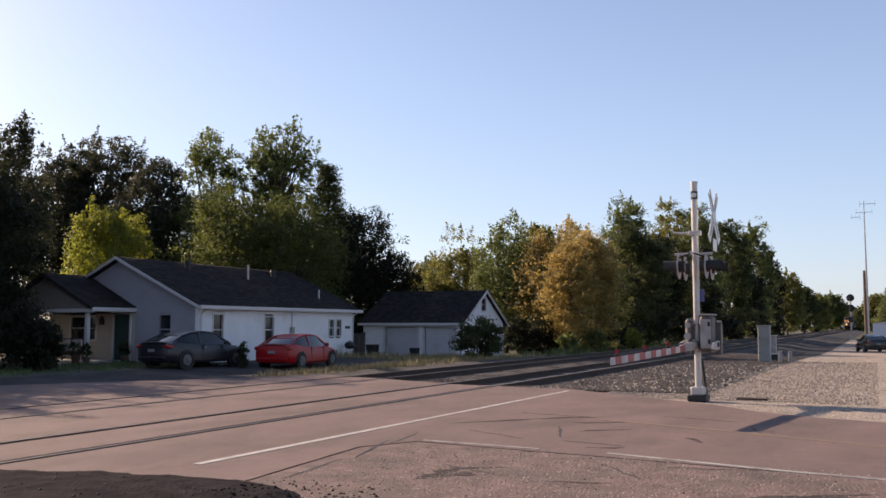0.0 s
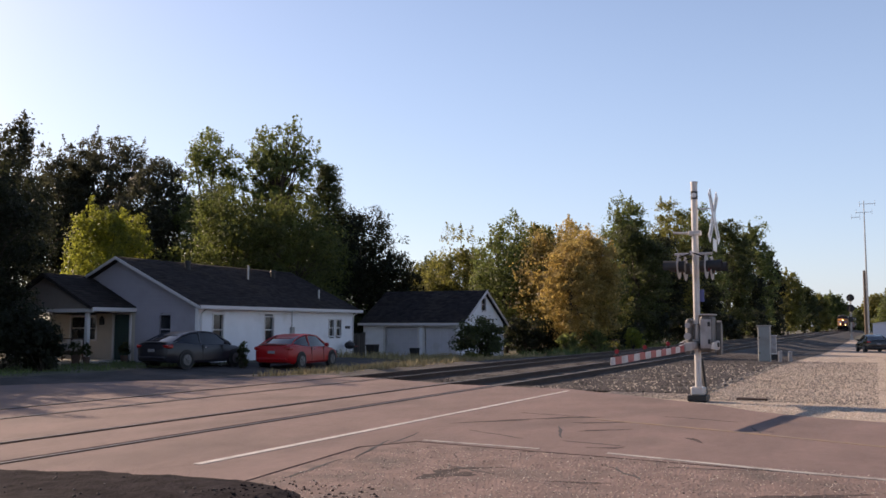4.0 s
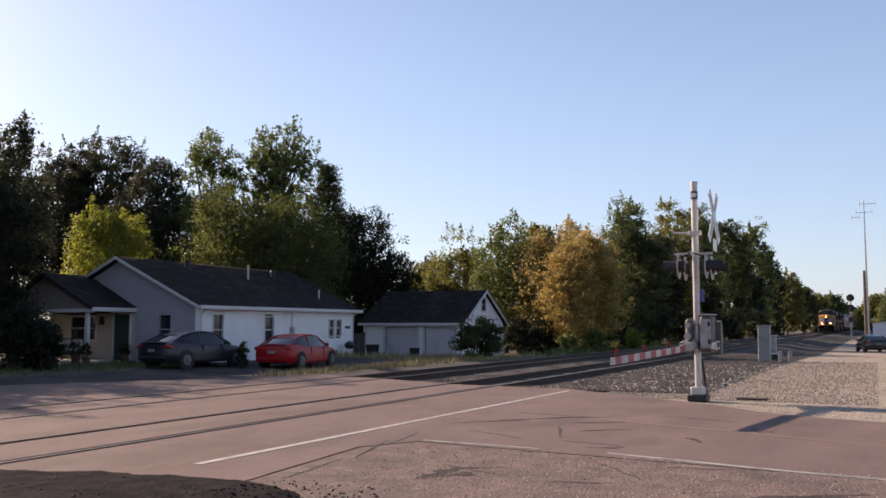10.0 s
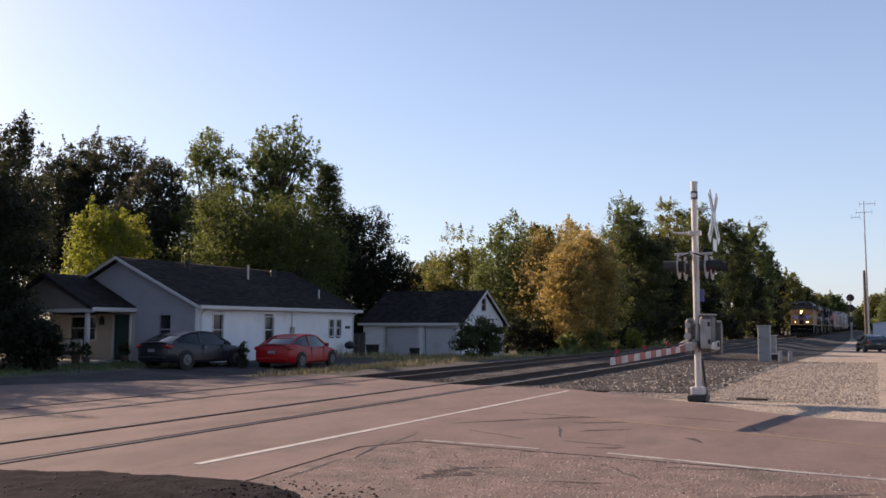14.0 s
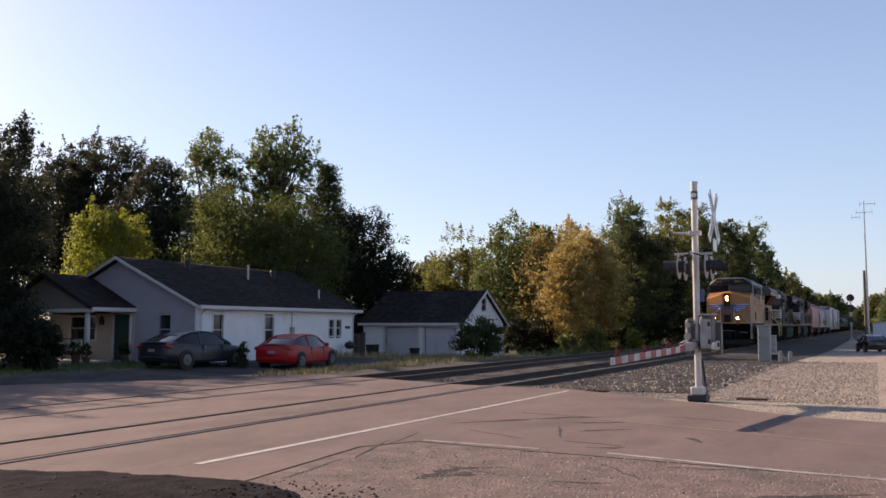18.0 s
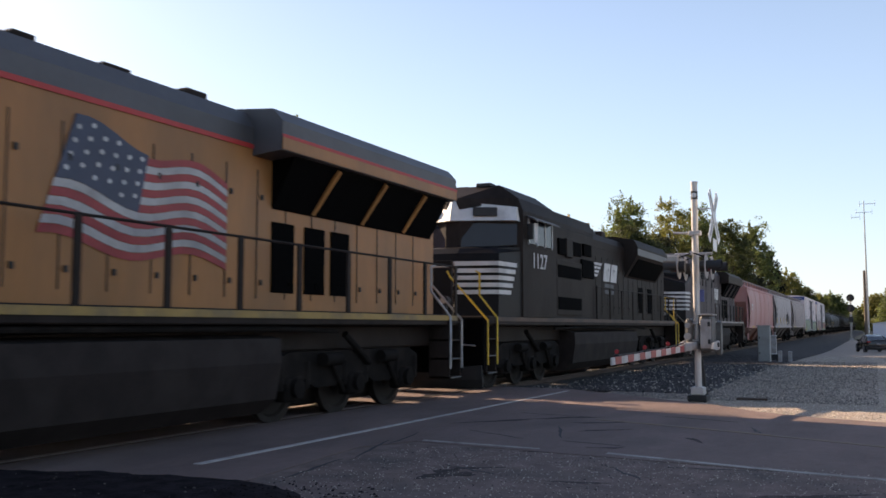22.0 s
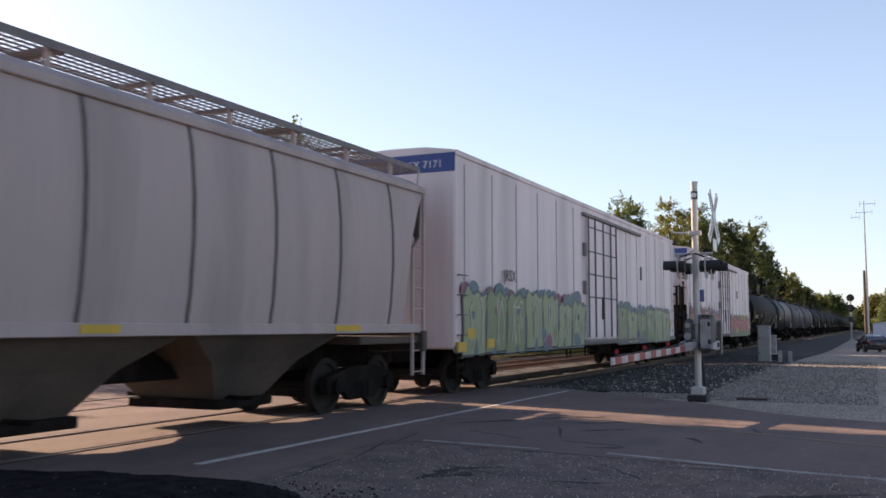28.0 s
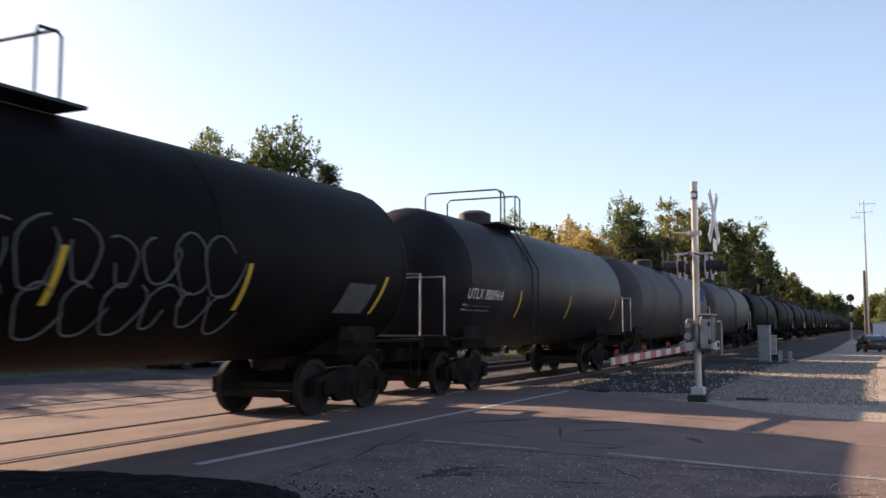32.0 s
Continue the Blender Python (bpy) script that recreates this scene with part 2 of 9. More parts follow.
def quads(name, centers, normals, sizes, material, aspect=1.0, rng=None):
    """Many small leaf-like quads in one mesh, made with numpy."""
    rng = rng or np.random.default_rng(1)
    n = len(centers)
    up = rng.normal(size=(n, 3))
    a = np.cross(normals, up)
    a /= np.linalg.norm(a, axis=1, keepdims=True) + 1e-9
    b = np.cross(normals, a)
    b /= np.linalg.norm(b, axis=1, keepdims=True) + 1e-9
    a, b = a * sizes[:, None], b * sizes[:, None] * aspect
    v = np.stack([centers - a, centers - b * 0.62, centers + a, centers + b * 0.62], 1).reshape(-1, 3)
    me = bpy.data.meshes.new(name)
    me.vertices.add(4 * n)
    me.vertices.foreach_set("co", v.astype(np.float32).ravel())
    me.loops.add(4 * n)
    me.loops.foreach_set("vertex_index", np.arange(4 * n, dtype=np.int32))
    me.polygons.add(n)
    me.polygons.foreach_set("loop_start", np.arange(0, 4 * n, 4, dtype=np.int32))
    me.polygons.foreach_set("loop_total", np.full(n, 4, dtype=np.int32))
    me.update(calc_edges=True)
    me.materials.append(material)
    return me


# ---- ground, road, tracks ----
NEAR, FAR = 9.42, 13.55          # centre lines of the two tracks
GAUGE = 1.435
ROAD_END = 21.5                  # where the pavement of the crossing stops


def smooth(a, b, x):
    u = np.clip((x - a) / (b - a), 0, 1)
    return u * u * (3 - 2 * u)


def ground_z(x, y):
    """The lie of the land: level at the crossing, a raised bed along the tracks beyond it, a low yard and lot."""
    x, y = np.asarray(x, float), np.asarray(y, float)
    out = smooth(21.0, 24.5, x)
    bed = smooth(4.6, 7.6, y) * (1 - smooth(15.6, 18.0, y))
    z = -0.05 + 0 * x
    lot = -0.03 - 0.55 * smooth(24, 90, x)
    yard = -0.22 * smooth(15.5, 19, y) + 0.20 * smooth(21, 25, y) * (1 - smooth(38, 50, x)) - 0.35 * smooth(38, 60, x)
    side = np.where(y < 11, lot, yard - 0.03)
    z = z * (1 - out) + out * (bed * -0.19 + (1 - bed) * side)
    z = np.where((x < 24.5) & (y > 15.4), np.minimum(z, -0.05 + yard * 1.0), z)
    z = np.where(x < 6, -0.05, z)
    return z


def sheet(name, xs, ys, zf, material, lift=0.0, wobble=0.0):
    X, Y = np.meshgrid(xs, ys, indexing="ij")
    Z = zf(X, Y) + lift
    if wobble:
        Z = Z + wobble * np.vectorize(lambda a, b: noise.noise((a * 1.7, b * 1.7, 3.1)))(X, Y)
    s = Shape()
    s.v = [tuple(p) for p in np.stack([X, Y, Z], -1).reshape(-1, 3)]
    m = len(ys)
    s.f = [(i * m + j, (i + 1) * m + j, (i + 1) * m + j + 1, i * m + j + 1) for i in range(len(xs) - 1) for j in range(m - 1)]
    return make_mesh(name, s, material, True)


xs = np.concatenate([[-3000, -900, -300, -120, -60, -40], np.arange(-30, 130, 1.25), np.arange(130, 300, 8), [320, 360, 420, 520, 700, 1000, 1600, 3500]])
ys = np.concatenate([[-3000, -900, -300, -120, -60, -40, -30, -22], np.arange(-16, 60, 0.75), np.arange(60, 120, 6), [140, 180, 260, 400, 800, 1600, 3500]])
tagged(part("ground", sheet("ground", xs, ys, ground_z, EARTH, lift=-0.012), EARTH), "rough earth and thin grass beside the tracks", "ground", kind="structure")


def slab(name, outline, z0, z1, material, label, category="road", kind="structure"):
    s = Shape().prism(outline, z0, z1, "z")
    return tagged(part(name, s, material), label, category, kind=kind)


# pavement of the crossing, the road's near part, broken shoulder, dark verge
slab("road", [(-40, 5.2), (7.2, 5.55), (9.95, 5.85), (10.75, 5.45), (9.6, -3.0), (8.4, -14), (5.0, -40), (12.0, -40), (14.2, -8), (15.9, -0.1), (16.3, 0.98), (17.0, 1.95), (18.1, 2.85), (19.3, 4.3), (21.3, 6.8), (21.5, 8.565), (-40, 8.565)],
     -0.6, -0.004, ASPHALT, "sun-bleached grey asphalt road with cracks at the crossing")
slab("crossing_pavement", [(-40, 8.82), (21.5, 8.82), (21.7, 10.02), (-40, 10.02)], -0.6, -0.006, ASPHALT, "asphalt between the rails of the near track")
slab("crossing_pavement", [(-40, 10.27), (21.9, 10.27), (23.0, 12.69), (-40, 12.69)], -0.6, -0.004, ASPHALT, "asphalt between the two tracks")
slab("crossing_pavement", [(-40, 12.93), (23.2, 12.93), (23.6, 14.17), (-40, 14.17)], -0.6, -0.006, ASPHALT, "asphalt between the rails of the far track")
slab("far_road", [(-40, 14.38), (23.8, 14.38), (24.2, 15.3), (22.0, 16.6), (19.0, 18.4), (15.5, 20.5), (12.0, 24.0), (6.0, 40), (-40, 40)], -0.6, -0.005, ASPHALT, "asphalt road beyond the tracks in tree shade")
slab("shoulder", [(-40, 5.16), (7.2, 5.51), (9.93, 5.8), (10.7, 5.42), (9.56, -3.0), (8.36, -14), (5.0, -40), (-40, -40)],
     -0.6, -0.006, ASPHALT_OLD, "broken old asphalt shoulder strewn with grit")
slab("lot", [(15.95, -0.1), (16.35, 0.97), (17.05, 1.93), (18.15, 2.82), (19.6, 4.2), (21.6, 5.0), (24, 4.9), (24, -30), (14.25, -8)],
     -0.6, -0.036, GRAVEL, "pale gravel lot beside the tracks", "gravel")
tagged(part("lot", sheet("lot", np.arange(24, 150, 1.5), np.concatenate([np.arange(-40, 3, 1.5), [3.3, 3.9]]), ground_z, GRAVEL, lift=0.004, wobble=0.02), GRAVEL), "pale gravel lot sloping down beside the tracks", "gravel", kind="structure")

lines = [("stop_line", [(7.95, 6.62), (20.5, 6.43), (20.52, 6.52), (7.95, 6.73)], PAINT_WHITE, "white painted line along the crossing"),
         ("edge_line", [(10.82, 5.4), (10.66, 3.75), (10.74, 3.75), (10.9, 5.4)], PAINT_WORN, "worn white edge line"),
         ("edge_line", [(10.62, 2.9), (10.1, 0.9), (9.3, -4.0), (9.4, -4.0), (10.2, 0.9), (10.72, 2.9)], PAINT_WORN, "worn white edge line"),
         ("centre_line", [(14.4, 4.1), (13.5, 1.8), (12.4, -0.5), (10.2, -6), (10.35, -6), (12.55, -0.5), (13.63, 1.8), (14.55, 4.1)], PAINT_YELLOW, "faded yellow centre line")]
for name, outline, m, label in lines:
    slab(name, outline, -0.006, 0.0015, m, label, "road marking")


def rail_shape(y, x0, x1):
    sec = [(-0.075, -0.17), (0.075, -0.17), (0.075, -0.155), (0.012, -0.13), (0.012, -0.045), (0.036, -0.035), (0.036, -0.006), (0.03, 0.0),
           (-0.03, 0.0), (-0.036, -0.006), (-0.036, -0.035), (-0.012, -0.045), (-0.012, -0.13), (-0.075, -0.155)]
    return Shape().prism([(y + a, b) for a, b in sec], x0, x1, "x")


for nm, yc in (("near", NEAR), ("far", FAR)):
    tr = thing("track", (0, 0, 0), "railway track of worn steel rails on dark wooden ties" if nm == "near" else "second railway track of rusty rails on dark ties", "railway track", "railway tracks", "structure")
    for sgn in (-1, 1):
        y = yc + sgn * (GAUGE / 2 + 0.036)
        part("rail", rail_shape(y, -60, 900), RAIL_RUST, tr)
        part("rail_head", Shape().box(-60, 900, y - 0.028, y + 0.028, 0.0, 0.0025), RAIL_TOP, tr, "polished running surface")
    for k in range(150):
        x = 22.6 + k * 0.52
        if k == 0:
            tie = make_mesh("tie", Shape().box(-0.115, 0.115, -1.3, 1.3, -0.36, -0.165, 0.012), TIE)
        o = part("tie", tie, TIE, tr)
        o.location = (x, yc + 0.03 * math.sin(k * 7.3), 0.0 + 0.006 * math.sin(k * 3.1))
    s = Shape()
    for k in range(420):
        x = 100.6 + k * 0.52
        s.box(x - 0.115, x + 0.115, yc - 1.3, yc + 1.3, -0.36, -0.165)
    part("far_ties", s, TIE, tr, kind="stuff")
    for sgn, nmf in ((-1, "a"), (1, "b")):
        # rubber filler in the gap on the outer side of each rail
        y = yc + sgn * (GAUGE / 2 + 0.036)
        lo, hi = (y - 0.09, y - 0.045) if sgn < 0 else (y + 0.045, y + 0.09)
        part("rubber_filler", Shape().box(-40, ROAD_END + 0.4, lo, hi, -0.3, -0.012), TAR, tr, "black rubber rail seal")
tagged(part("ballast", sheet("ballast", np.concatenate([np.arange(21.3, 110, 0.6), np.arange(110, 400, 6)]), np.arange(3.5, 18.3, 0.4), ground_z, BALLAST, lift=0.03, wobble=0.05), BALLAST),
       "bed of crushed grey stone under the tracks", "ballast", kind="structure")


def stones(name, n, xr, yr, size, material, label, seed, zf=ground_z, lift=0.02, power=1.0, gather=1.0):
    """Loose stones, each an uneven little solid."""
    rng = np.random.default_rng(seed)
    base = np.array([(0, 0, 1), (1, 0, 0.1), (0.2, 1, -0.1), (-1, 0.2, 0.1), (-0.2, -1, 0), (0, 0, -1)], float)
    faces = np.array([(0, 1, 2), (0, 2, 3), (0, 3, 4), (0, 4, 1), (5, 2, 1), (5, 3, 2), (5, 4, 3), (5, 1, 4)])
    x = xr[0] + (xr[1] - xr[0]) * rng.random(n) ** power
    y = yr[1] - (yr[1] - yr[0]) * rng.random(n) ** gather
    z = zf(x, y) + lift
    r = size * (0.5 + rng.random(n))
    ang = rng.random(n) * 6.28
    ca, sa = np.cos(ang), np.sin(ang)
    jit = 1 + 0.5 * (rng.random((n, 6, 1)) - 0.5)
    p = base[None] * jit * r[:, None, None]
    p[..., 2] *= 0.7
    v = np.stack([p[..., 0] * ca[:, None] - p[..., 1] * sa[:, None] + x[:, None], p[..., 0] * sa[:, None] + p[..., 1] * ca[:, None] + y[:, None], p[..., 2] + z[:, None]], -1)
    me = bpy.data.meshes.new(name)
    me.vertices.add(n * 6)
    me.vertices.foreach_set("co", v.astype(np.float32).ravel())
    fi = (faces[None] + 6 * np.arange(n)[:, None, None]).reshape(-1).astype(np.int32)
    me.loops.add(len(fi))
    me.loops.foreach_set("vertex_index", fi)
    me.polygons.add(n * 8)
    me.polygons.foreach_set("loop_start", np.arange(0, len(fi), 3, dtype=np.int32))
    me.polygons.foreach_set("loop_total", np.full(n * 8, 3, dtype=np.int32))
    me.update(calc_edges=True)
    me.materials.append(material)
    return tagged(new(name, me), label, "stones", kind="stuff")


def lot_z(x, y):
    return np.where(x < 24, -0.036, ground_z(x, y) + 0.012)


def old_z(x, y):
    return -0.006 + 0 * x


stones("ballast_stones", 30000, (21.2, 56), (3.7, 8.4), 0.04, STONE, "loose crushed ballast stones on the track shoulder", 3, power=1.5)
stones("ballast_stones", 9000, (22, 60), (10.4, 12.5), 0.034, STONE, "loose ballast stones between the tracks", 4, power=1.4)
stones("lot_gravel", 30000, (16.6, 60), (-8, 4.6), 0.014, STONE_PALE, "loose pale gravel on the lot", 5, lot_z, 0.001, 1.7)
stones("lot_gravel", 6000, (18.2, 36), (-1.5, 4.9), 0.014, STONE_PALE, "coarser pale stones by the mast", 15, lot_z, 0.004, 1.2, 1.5)
stones("spilled_ballast", 26000, (19.6, 46), (0.0, 5.6), 0.017, STONE_MID, "grey ballast stones spilled onto the gravel", 18, lot_z, 0.004, 1.5, 1.9)
stones("spilled_ballast", 1100, (21.3, 40), (3.4, 8.2), 0.03, STONE_PALE, "pale chips among the ballast", 19, ground_z, 0.035, 1.3)
stones("road_grit", 7000, (4.2, 10.4), (-3.5, 5.4), 0.007, STONE_PALE, "pale grit on the broken shoulder", 6, old_z, 0.001)
stones("road_grit", 1500, (4.2, 10.4), (-3.5, 5.4), 0.008, STONE_DARK, "dark grit on the broken shoulder", 16, old_z, 0.001)
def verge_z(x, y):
    """A low dark bank with a ragged edge."""
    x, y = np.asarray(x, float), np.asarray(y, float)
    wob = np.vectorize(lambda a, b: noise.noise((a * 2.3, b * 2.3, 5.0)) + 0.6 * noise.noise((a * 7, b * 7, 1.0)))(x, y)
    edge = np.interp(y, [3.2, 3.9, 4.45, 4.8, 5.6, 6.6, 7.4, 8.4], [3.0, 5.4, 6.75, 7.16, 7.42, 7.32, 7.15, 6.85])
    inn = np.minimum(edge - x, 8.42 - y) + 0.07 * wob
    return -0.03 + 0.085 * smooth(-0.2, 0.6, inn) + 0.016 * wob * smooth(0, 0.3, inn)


tagged(part("dark_verge", sheet("dark_verge", np.concatenate([[-40, -20, -8], np.arange(-2, 3.5, 0.5), np.arange(3.5, 7.5, 0.07)]), np.arange(3.2, 8.5, 0.07), verge_z, VERGE_DARK), VERGE_DARK),
       "low dark bank at the roadside", "verge", kind="structure")
stones("verge_stones", 70, (4.5, 6.8), (5.0, 8.2), 0.013, STONE, "few pale stones on the dark verge", 7, verge_z, 0.004)
stones("verge_crumbs", 160, (6.2, 7.5), (4.0, 5.3), 0.013, VERGE_DARK, "dark crumbs at the verge edge", 8, lambda x, y: np.maximum(verge_z(x, y), -0.008), 0.004)
tagged(part("yard_drive", sheet("yard_drive", np.arange(14, 47, 1.0), np.arange(17.2, 24.9, 0.7), ground_z, DRIVE, lift=0.004, wobble=0.01), DRIVE),
       "worn grey drive in front of the house", "drive", kind="structure")
# cracks in the near road
rng = random.Random(5)
for k, (x, y, ln, ang) in enumerate([(12.6, 4.1, 1.5, 20), (11.5, 3.3, 0.9, 75),  (11.9, 4.8, 1.2, 60), (9.4, 2.4, 1.0, 35), (10.0, 1.6, 0.9, 100),
                                     (8.9, 3.9, 0.8, 62), (13.9, 1.6, 0.9, 15), (15.2, 2.6, 1.3, 70), (14.9, 4.9, 1.4, 80), (9.9, 5.6, 1.6, 15), (8.3, 5.4, 1.4, 8), (11.0, 5.75, 1.3, 10)]):
    s = Shape()
    p = Vector((x, y, 0))
    a = radians(ang)
    pts = []
    for i in range(9):
        w = (0.012 + 0.02 * rng.random()) * (1 - abs(i - 4) / 5.5)
        q = p + Vector((math.cos(a), math.sin(a), 0)) * (ln * (i / 8 - 0.5)) + Vector((-math.sin(a), math.cos(a), 0)) * (0.05 * (rng.random() - 0.5))
        nrm = Vector((-math.sin(a), math.cos(a), 0)) * w
        pts.append((q + nrm, q - nrm))
    z = -0.0015 if x > 10.7 or y > 5.5 else -0.0035
    outline = [(q.x, q.y) for q, _ in pts] + [(q.x, q.y) for _, q in pts[::-1]]
    s.prism(outline, z - 0.02, z, "z")
    tagged(part("road_crack", s, TAR), "dark crack in the worn asphalt", "crack", "cracks in the road", "structure")


STAIN = mat("road_stain", (0.06, 0.047, 0.043), 0.95, vary=0.3, scale=6, bump=0.8, bscale=40, dirt=(0.14, 0.105, 0.092), dscale=5, damt=0.45, spec=0.2)
for x, y, a, b, turn in ((8.52, 3.98, 0.3, 0.2, -20), (10.55, 3.55, 0.32, 0.05, -70), (11.15, 3.05, 0.2, 0.05, -70), (8.75, 0.55, 0.45, 0.1, -60), (13.0, 3.6, 0.35, 0.06, -50), (9.0, 3.9, 0.3, 0.05, -60), (14.5, 4.6, 0.5, 0.1, -50), (14.0, 3.9, 0.4, 0.08, -60),
                         (12.4, 2.2, 0.25, 0.05, 30), (10.2, 0.9, 0.3, 0.06, -75), (7.6, 2.2, 0.35, 0.08, -40), (13.6, 5.4, 0.6, 0.09, -40), (8.6, 2.6, 0.25, 0.05, -80)):
    pts = []
    for i in range(22):
        q = i / 22 * 2 * math.pi
        w = 1 + 0.35 * math.sin(3 * q + x * 5) + 0.2 * math.sin(7 * q + y * 9)
        u, v = a * w * math.cos(q), b * w * math.sin(q)
        c_, s_ = math.cos(radians(turn)), math.sin(radians(turn))
        pts.append((x + u * c_ - v * s_, y + u * s_ + v * c_))
    zt = -0.0025 if x > 10.6 else -0.0045
    tagged(part("road_stain", Shape().prism(pts, zt - 0.02, zt, "z"), STAIN), "dark worn patch in the asphalt", "stain", "patches in the road", "structure")


# ---- plants ----
def crown_mesh(name, h0, h1, r, material, seed, leaves, leaf, style):
    """A crown of boughs, each a cluster of small sprays of leaves, with gaps and an uneven outline."""
    g = np.random.default_rng(seed)
    hc, hh = (h0 + h1) / 2, (h1 - h0) / 2
    k = {"round": 560, "tall": 480, "sparse": 620, "conifer": 300, "bush": 130}[style]
    if style == "conifer":
        u = (np.arange(k) + g.random(k)) / k
        rad = r * (1 - 0.93 * u ** 0.85) * (0.2 + 0.85 * g.random(k) ** 0.7)
        ang = np.arange(k) * 2.4 + g.random(k)
        tier = np.round(u * 15) / 15
        cen = np.stack([rad * np.cos(ang), rad * np.sin(ang), h0 + (0.45 * u + 0.55 * tier) * (h1 - h0) - (0.1 + 0.25 * g.random(k)) * rad], 1)
        spread = np.stack([0.075 * r + 0 * u, 0.075 * r + 0 * u, 0.19 + 0 * u], 1)
        out = np.stack([np.cos(ang), np.sin(ang), 0.6 + 0 * ang], 1)
    else:
        m = int({"round": 26, "tall": 24, "sparse": 15, "bush": 14}[style] * max(0.8, min(2.2, hh / r)))
        # boughs spread evenly over an egg, a few reaching out beyond it
        i = np.arange(m) + 0.5
        cz = 1 - 1.75 * i / m
        ang = i * 2.39996 + g.random()
        rr = np.sqrt(np.maximum(0, 1 - cz ** 2))
        d = np.stack([rr * np.cos(ang), rr * np.sin(ang), cz], 1) + 0.16 * g.normal(size=(m, 3))
        d /= np.linalg.norm(d, axis=1, keepdims=True)
        reach = 0.52 + 0.2 * g.random(m)
        size = (0.42 if style == "sparse" else 0.36) * (0.65 + 0.6 * g.random(m))
        scale = np.array([r, r, hh])
        bough = d * reach[:, None]
        pick = np.concatenate([np.arange(m), g.integers(0, m, k - m)])
        e = g.normal(size=(k, 3)) + np.array([0, 0, 0.35])
        e /= np.linalg.norm(e, axis=1, keepdims=True)
        q = 0.45 + 0.6 * g.random(k) ** 0.5
        cen = bough[pick] * scale + e * (size[pick] * q * r)[:, None] * np.array([1.15, 1.15, 0.85])
        top = np.percentile(cen[:, 2], 96)
        cen[:, 2] = hc + cen[:, 2] * hh / top
        wid = (0.055 if style == "sparse" else 0.1 if style != "bush" else 0.13) * r * (0.6 + 0.8 * g.random(k))
        spread = np.stack([wid, wid, wid * 0.62], 1)
        cen[:, 2] = np.maximum(cen[:, 2], h0 + 0.1)
        out = e
    weight = g.random(k) + 0.35
    pick = g.choice(k, leaves, p=weight / weight.sum())
    off = np.clip(g.normal(size=(leaves, 3)), -1.6, 1.6)
    p = cen[pick] + off * spread[pick]
    if style in ("round", "sparse"):
        # young shoots stand out of the upper outline
        high = np.flatnonzero(cen[:, 2] > np.percentile(cen[:, 2], 45))
        many = 90
        base = cen[g.choice(high, many)]
        aim = (base - np.array([0, 0, hc])) / np.array([r, r, hh]) * 0.5 + np.array([0, 0, 0.75]) + 0.25 * g.normal(size=(many, 3))
        aim /= np.linalg.norm(aim, axis=1, keepdims=True)
        far = r * (0.14 + 0.2 * g.random(many))
        part_ = leaves // 7
        w = g.integers(0, many, part_)
        along = g.random(part_)
        p[:part_] = base[w] + aim[w] * (far[w] * along)[:, None] + g.normal(size=(part_, 3)) * (0.035 * r * (1.15 - along))[:, None]
    p[:, 2] = np.clip(p[:, 2], 0.02, None)
    nrm = out[pick] * 0.8 + off * 0.4 + g.normal(size=(leaves, 3)) * 0.55 + np.array([0, 0, 0.25])
    nrm /= np.linalg.norm(nrm, axis=1, keepdims=True)
    return quads(name, p, nrm, leaf * (0.55 + 0.8 * g.random(leaves)), material, 0.8, g), cen


def tree(x, y, h, r, tint, style, seed, leaves, leaf, label, low=0.28, group="trees"):
    z = float(ground_z(x, y)) - 0.05
    t = thing("tree", (x, y, z, 0, 0, 0), label, "tree", group)
    leaves, leaf = int(leaves * 1.3), leaf * 0.86
    me, cen = crown_mesh("crown", h * low, h, r, LEAF[tint], seed, leaves, leaf, style)
    part("crown", me, LEAF[tint], t)
    rr = random.Random(seed)
    s = Shape()
    tr = 0.013 * h + 0.05
    top = h * (0.92 if style == "conifer" else 0.8 if style == "sparse" else 0.62)
    bend = Vector((rr.uniform(-0.3, 0.3), rr.uniform(-0.3, 0.3), 0))
    pts = [Vector((0, 0, 0)), Vector((0, 0, 0.35 * top)) + bend * 0.5, Vector((0, 0, 0.7 * top)) + bend, Vector((0, 0, top)) + bend * 0.6]
    s.tube(pts[0] - Vector((0, 0, 0.2)), Vector((0, 0, 0.5)), tr * 1.5, tr * 1.05, 9)
    for i in range(3):
        s.tube(pts[i], pts[i + 1], tr * (1 - 0.27 * i), tr * (1 - 0.27 * (i + 1)), 8)
    part("trunk", s, BARK, t, smooth=True)
    if style != "conifer":
        s = Shape()
        for c in cen[:: (7 if style == "sparse" else 18)]:
            q = Vector(c)
            b = pts[1].lerp(pts[3], rr.uniform(0.15, 0.95))
            m = b.lerp(q, 0.5) + Vector((0, 0, 0.06 * h * rr.random()))
            s.tube(b, m, tr * 0.36, tr * 0.2, 6).tube(m, q, tr * 0.2, tr * 0.07, 5)
        part("branchwork", s, BARK, t, smooth=True)
    return t


def shrub(x, y, h, r, tint, seed, leaves, leaf, label, z=None):
    zz = float(ground_z(x, y)) - 0.03 if z is None else z
    t = thing("shrub", (x, y, zz), label, "shrub")
    me, cen = crown_mesh("foliage", 0.02, h, r, LEAF[tint], seed, leaves, leaf, "bush")
    part("foliage", me, LEAF[tint], t)
    s = Shape()
    for c in cen[::5]:
        s.tube((c[0] * 0.15, c[1] * 0.15, -0.1), c, 0.025, 0.008, 5)
    part("stem", s, BARK, t)
    return t


